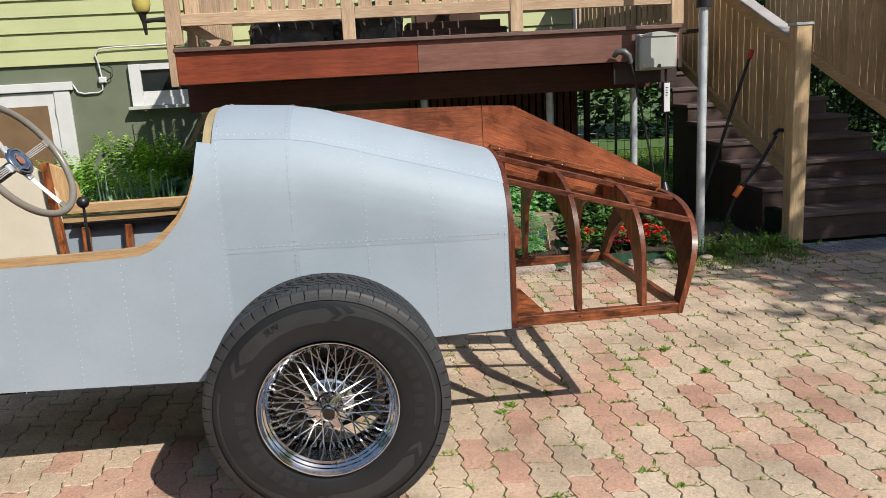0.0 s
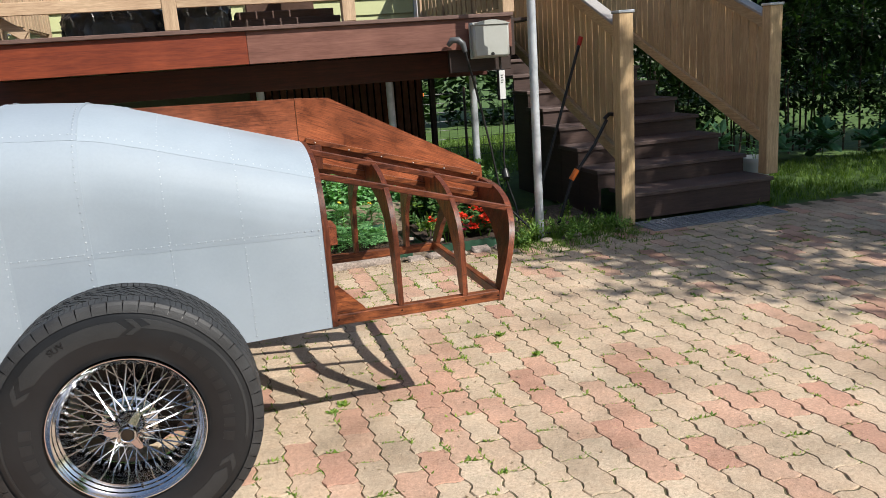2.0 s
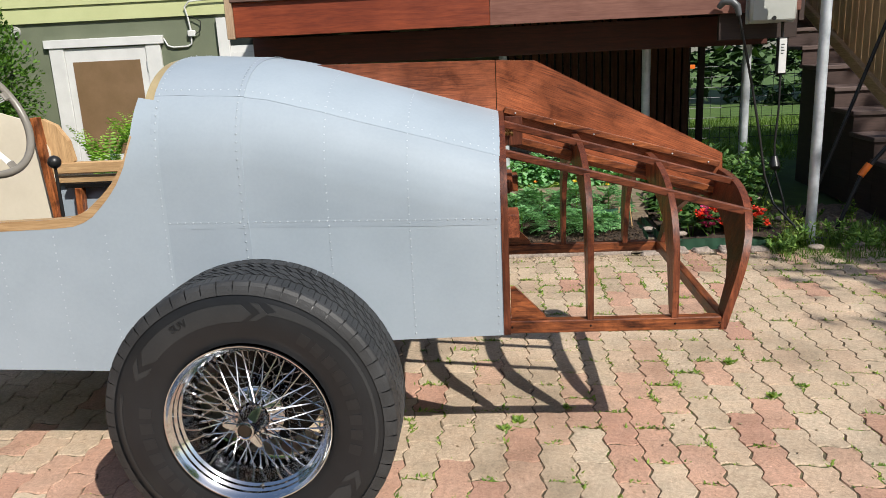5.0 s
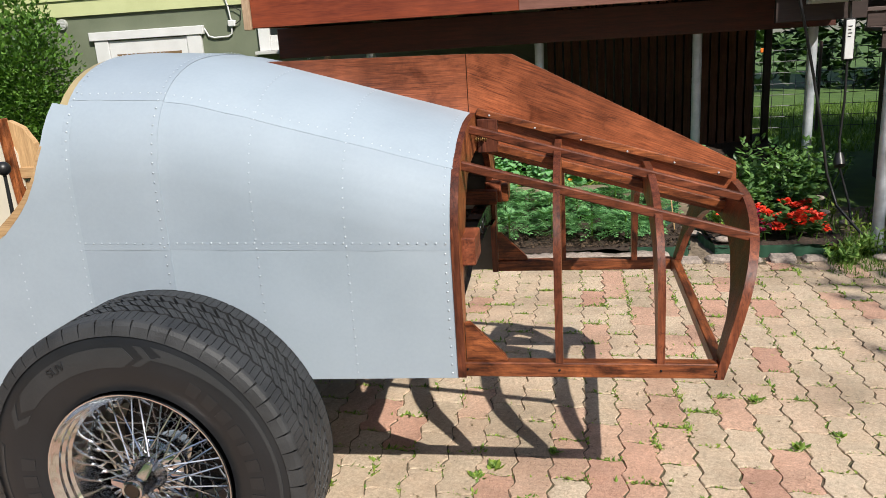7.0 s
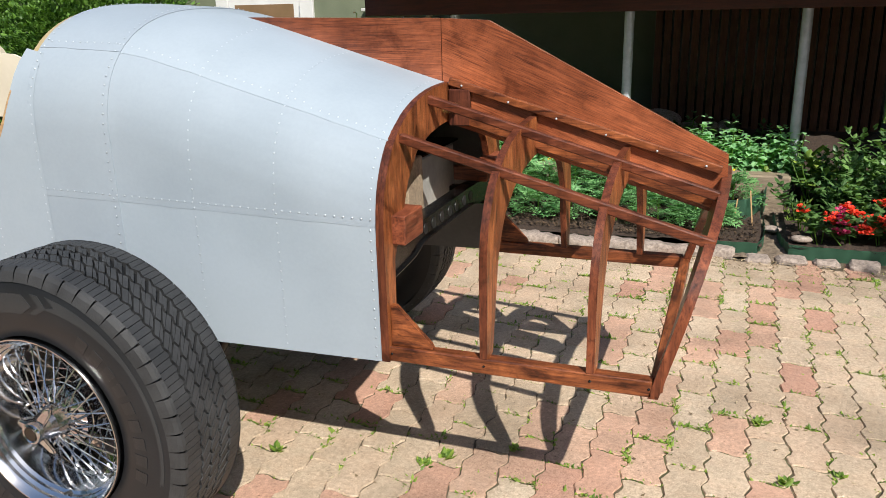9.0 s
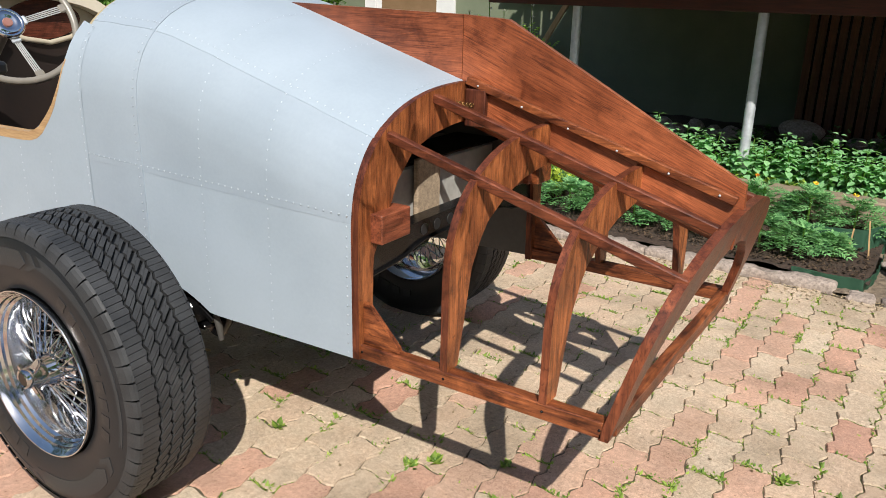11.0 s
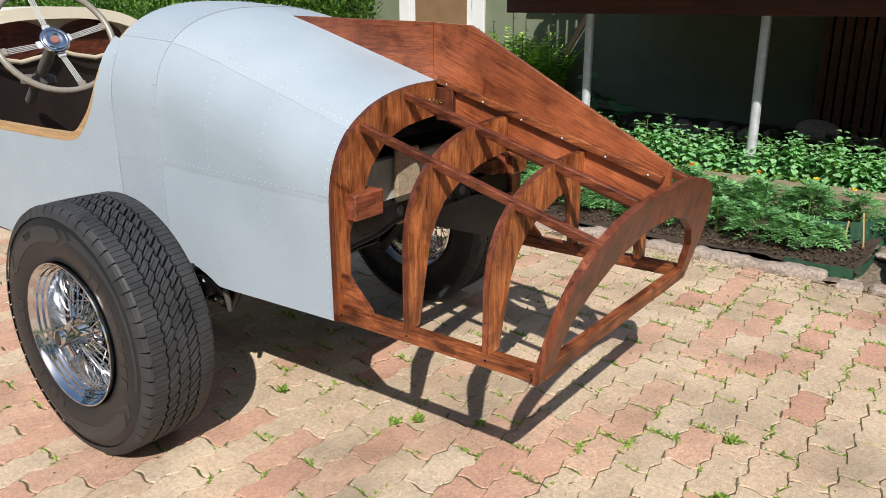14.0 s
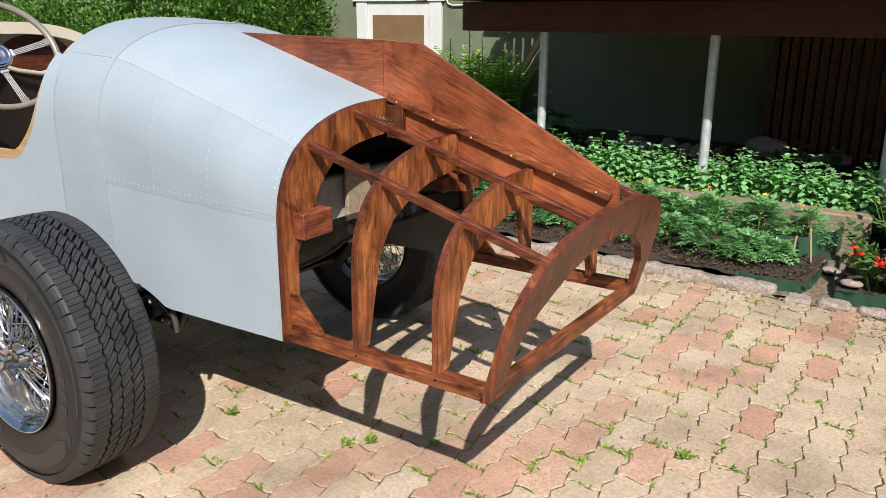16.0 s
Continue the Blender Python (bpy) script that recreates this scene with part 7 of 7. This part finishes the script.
# weeds in the joints
ls = []
wr = random.Random(5)
rng = wr
for k in range(1800):
    # small creeping leaves strung along a brick's end or flank
    c, q = wr.randrange(-10, 40), min(21, int(7 + 15 * wr.random() ** 0.75))
    y = course_end(c) + PL * q
    if y > 5.5:
        continue
    flank = k % 3 == 0
    x = 0.271 + PW * (c + 0.5 if flank else c)
    reach = wr.choice((0.012, 0.02, 0.03, 0.045)) * (1.4 if y > 4.5 else 1.0)
    s = wr.choice((0.6, 0.7, 0.8, 1.0, 1.3))
    for j in range(int(reach * wr.uniform(350, 900))):
        u = wr.gauss(0, reach)
        px, py = (x, y + u) if flank else (x + u, y)
        if flank:
            px += 0.0088 * zigzag((py - y) / PL * 2)
        d = rand_dir(0.1)
        d.z = abs(d.z) * 0.6 + 0.1
        d.normalize()
        ls.append((Vector((px + wr.gauss(0, 0.005), py + wr.gauss(0, 0.005), -0.004)), d, side_of(d), 0.0165 * s * wr.uniform(0.6, 1.4), 0.0095 * s))
tagged(new("joint_weeds", leaf_mesh("joint_weeds", ls, WEED)), "small green weeds growing in the paving joints", "weeds", kind="stuff")
for x, y, s in ((0.08, 3.11, 1.0), (0.57, 3.18, 0.9), (0.62, 3.24, 1.15), (1.55, 3.76, 1.0), (1.62, 3.42, 0.9), (1.77, 3.5, 0.8), (1.2, 3.55, 0.6), (0.82, 3.35, 0.8)):
    root = thing("plantain_weed", (x, y, 0), "broad-leaved green weed growing between the bricks", "weed", "broad weeds in the paving")
    ls = []
    for k in range(20):
        d = rand_dir(0)
        d.z = 0.25 + 0.3 * abs(d.z)
        d.normalize()
        ls.append((Vector((x + wr.gauss(0, 0.006), y + wr.gauss(0, 0.006), -0.002)), d, side_of(d), 0.031 * s * wr.uniform(0.5, 1.2), 0.017 * s))
    leaf_part("foliage", ls, WEED, root, broad=True)
# leaf litter and grit
ls = []
for k in range(2300):
    x, y = wr.uniform(-1.5, 5.5), wr.uniform(2.2, 5.5)
    if k % 3:
        x, y = wr.uniform(-0.8, 2.6), min(5.545, wr.gauss(5.50, 0.07))
    d = rand_dir(0)
    d.z = 0.05
    d.normalize()
    ls.append((Vector((x, y, 0.004)), d, d.cross(Vector((0, 0, 1))), wr.uniform(0.008, 0.022), wr.uniform(0.004, 0.012)))
LITTER = leafy("dry_litter", (0.10, 0.06, 0.03), (0.52, 0.42, 0.28), 0.9, 0.0)
tagged(new("leaf_litter", leaf_mesh("leaf_litter", ls, LITTER)), "tiny dry leaf scraps scattered on the paving", "litter", kind="stuff")
for x, y, a, n in ((-0.544, 3.346, 0.4, 3), (-0.319, 3.286, 1.3, 2)):
    bm = tube(bmesh.new(), [(x - 0.018 * math.cos(a), y - 0.018 * math.sin(a), 0.006), (x, y, 0.009), (x + 0.02 * math.cos(a), y + 0.02 * math.sin(a), 0.006)], [0.003, 0.006, 0.004], 7)
    solo("wood_chip", bm, PALE["x"], "small pale wood chip lying on the paving", "wood chip", "wood chips", smooth=60)
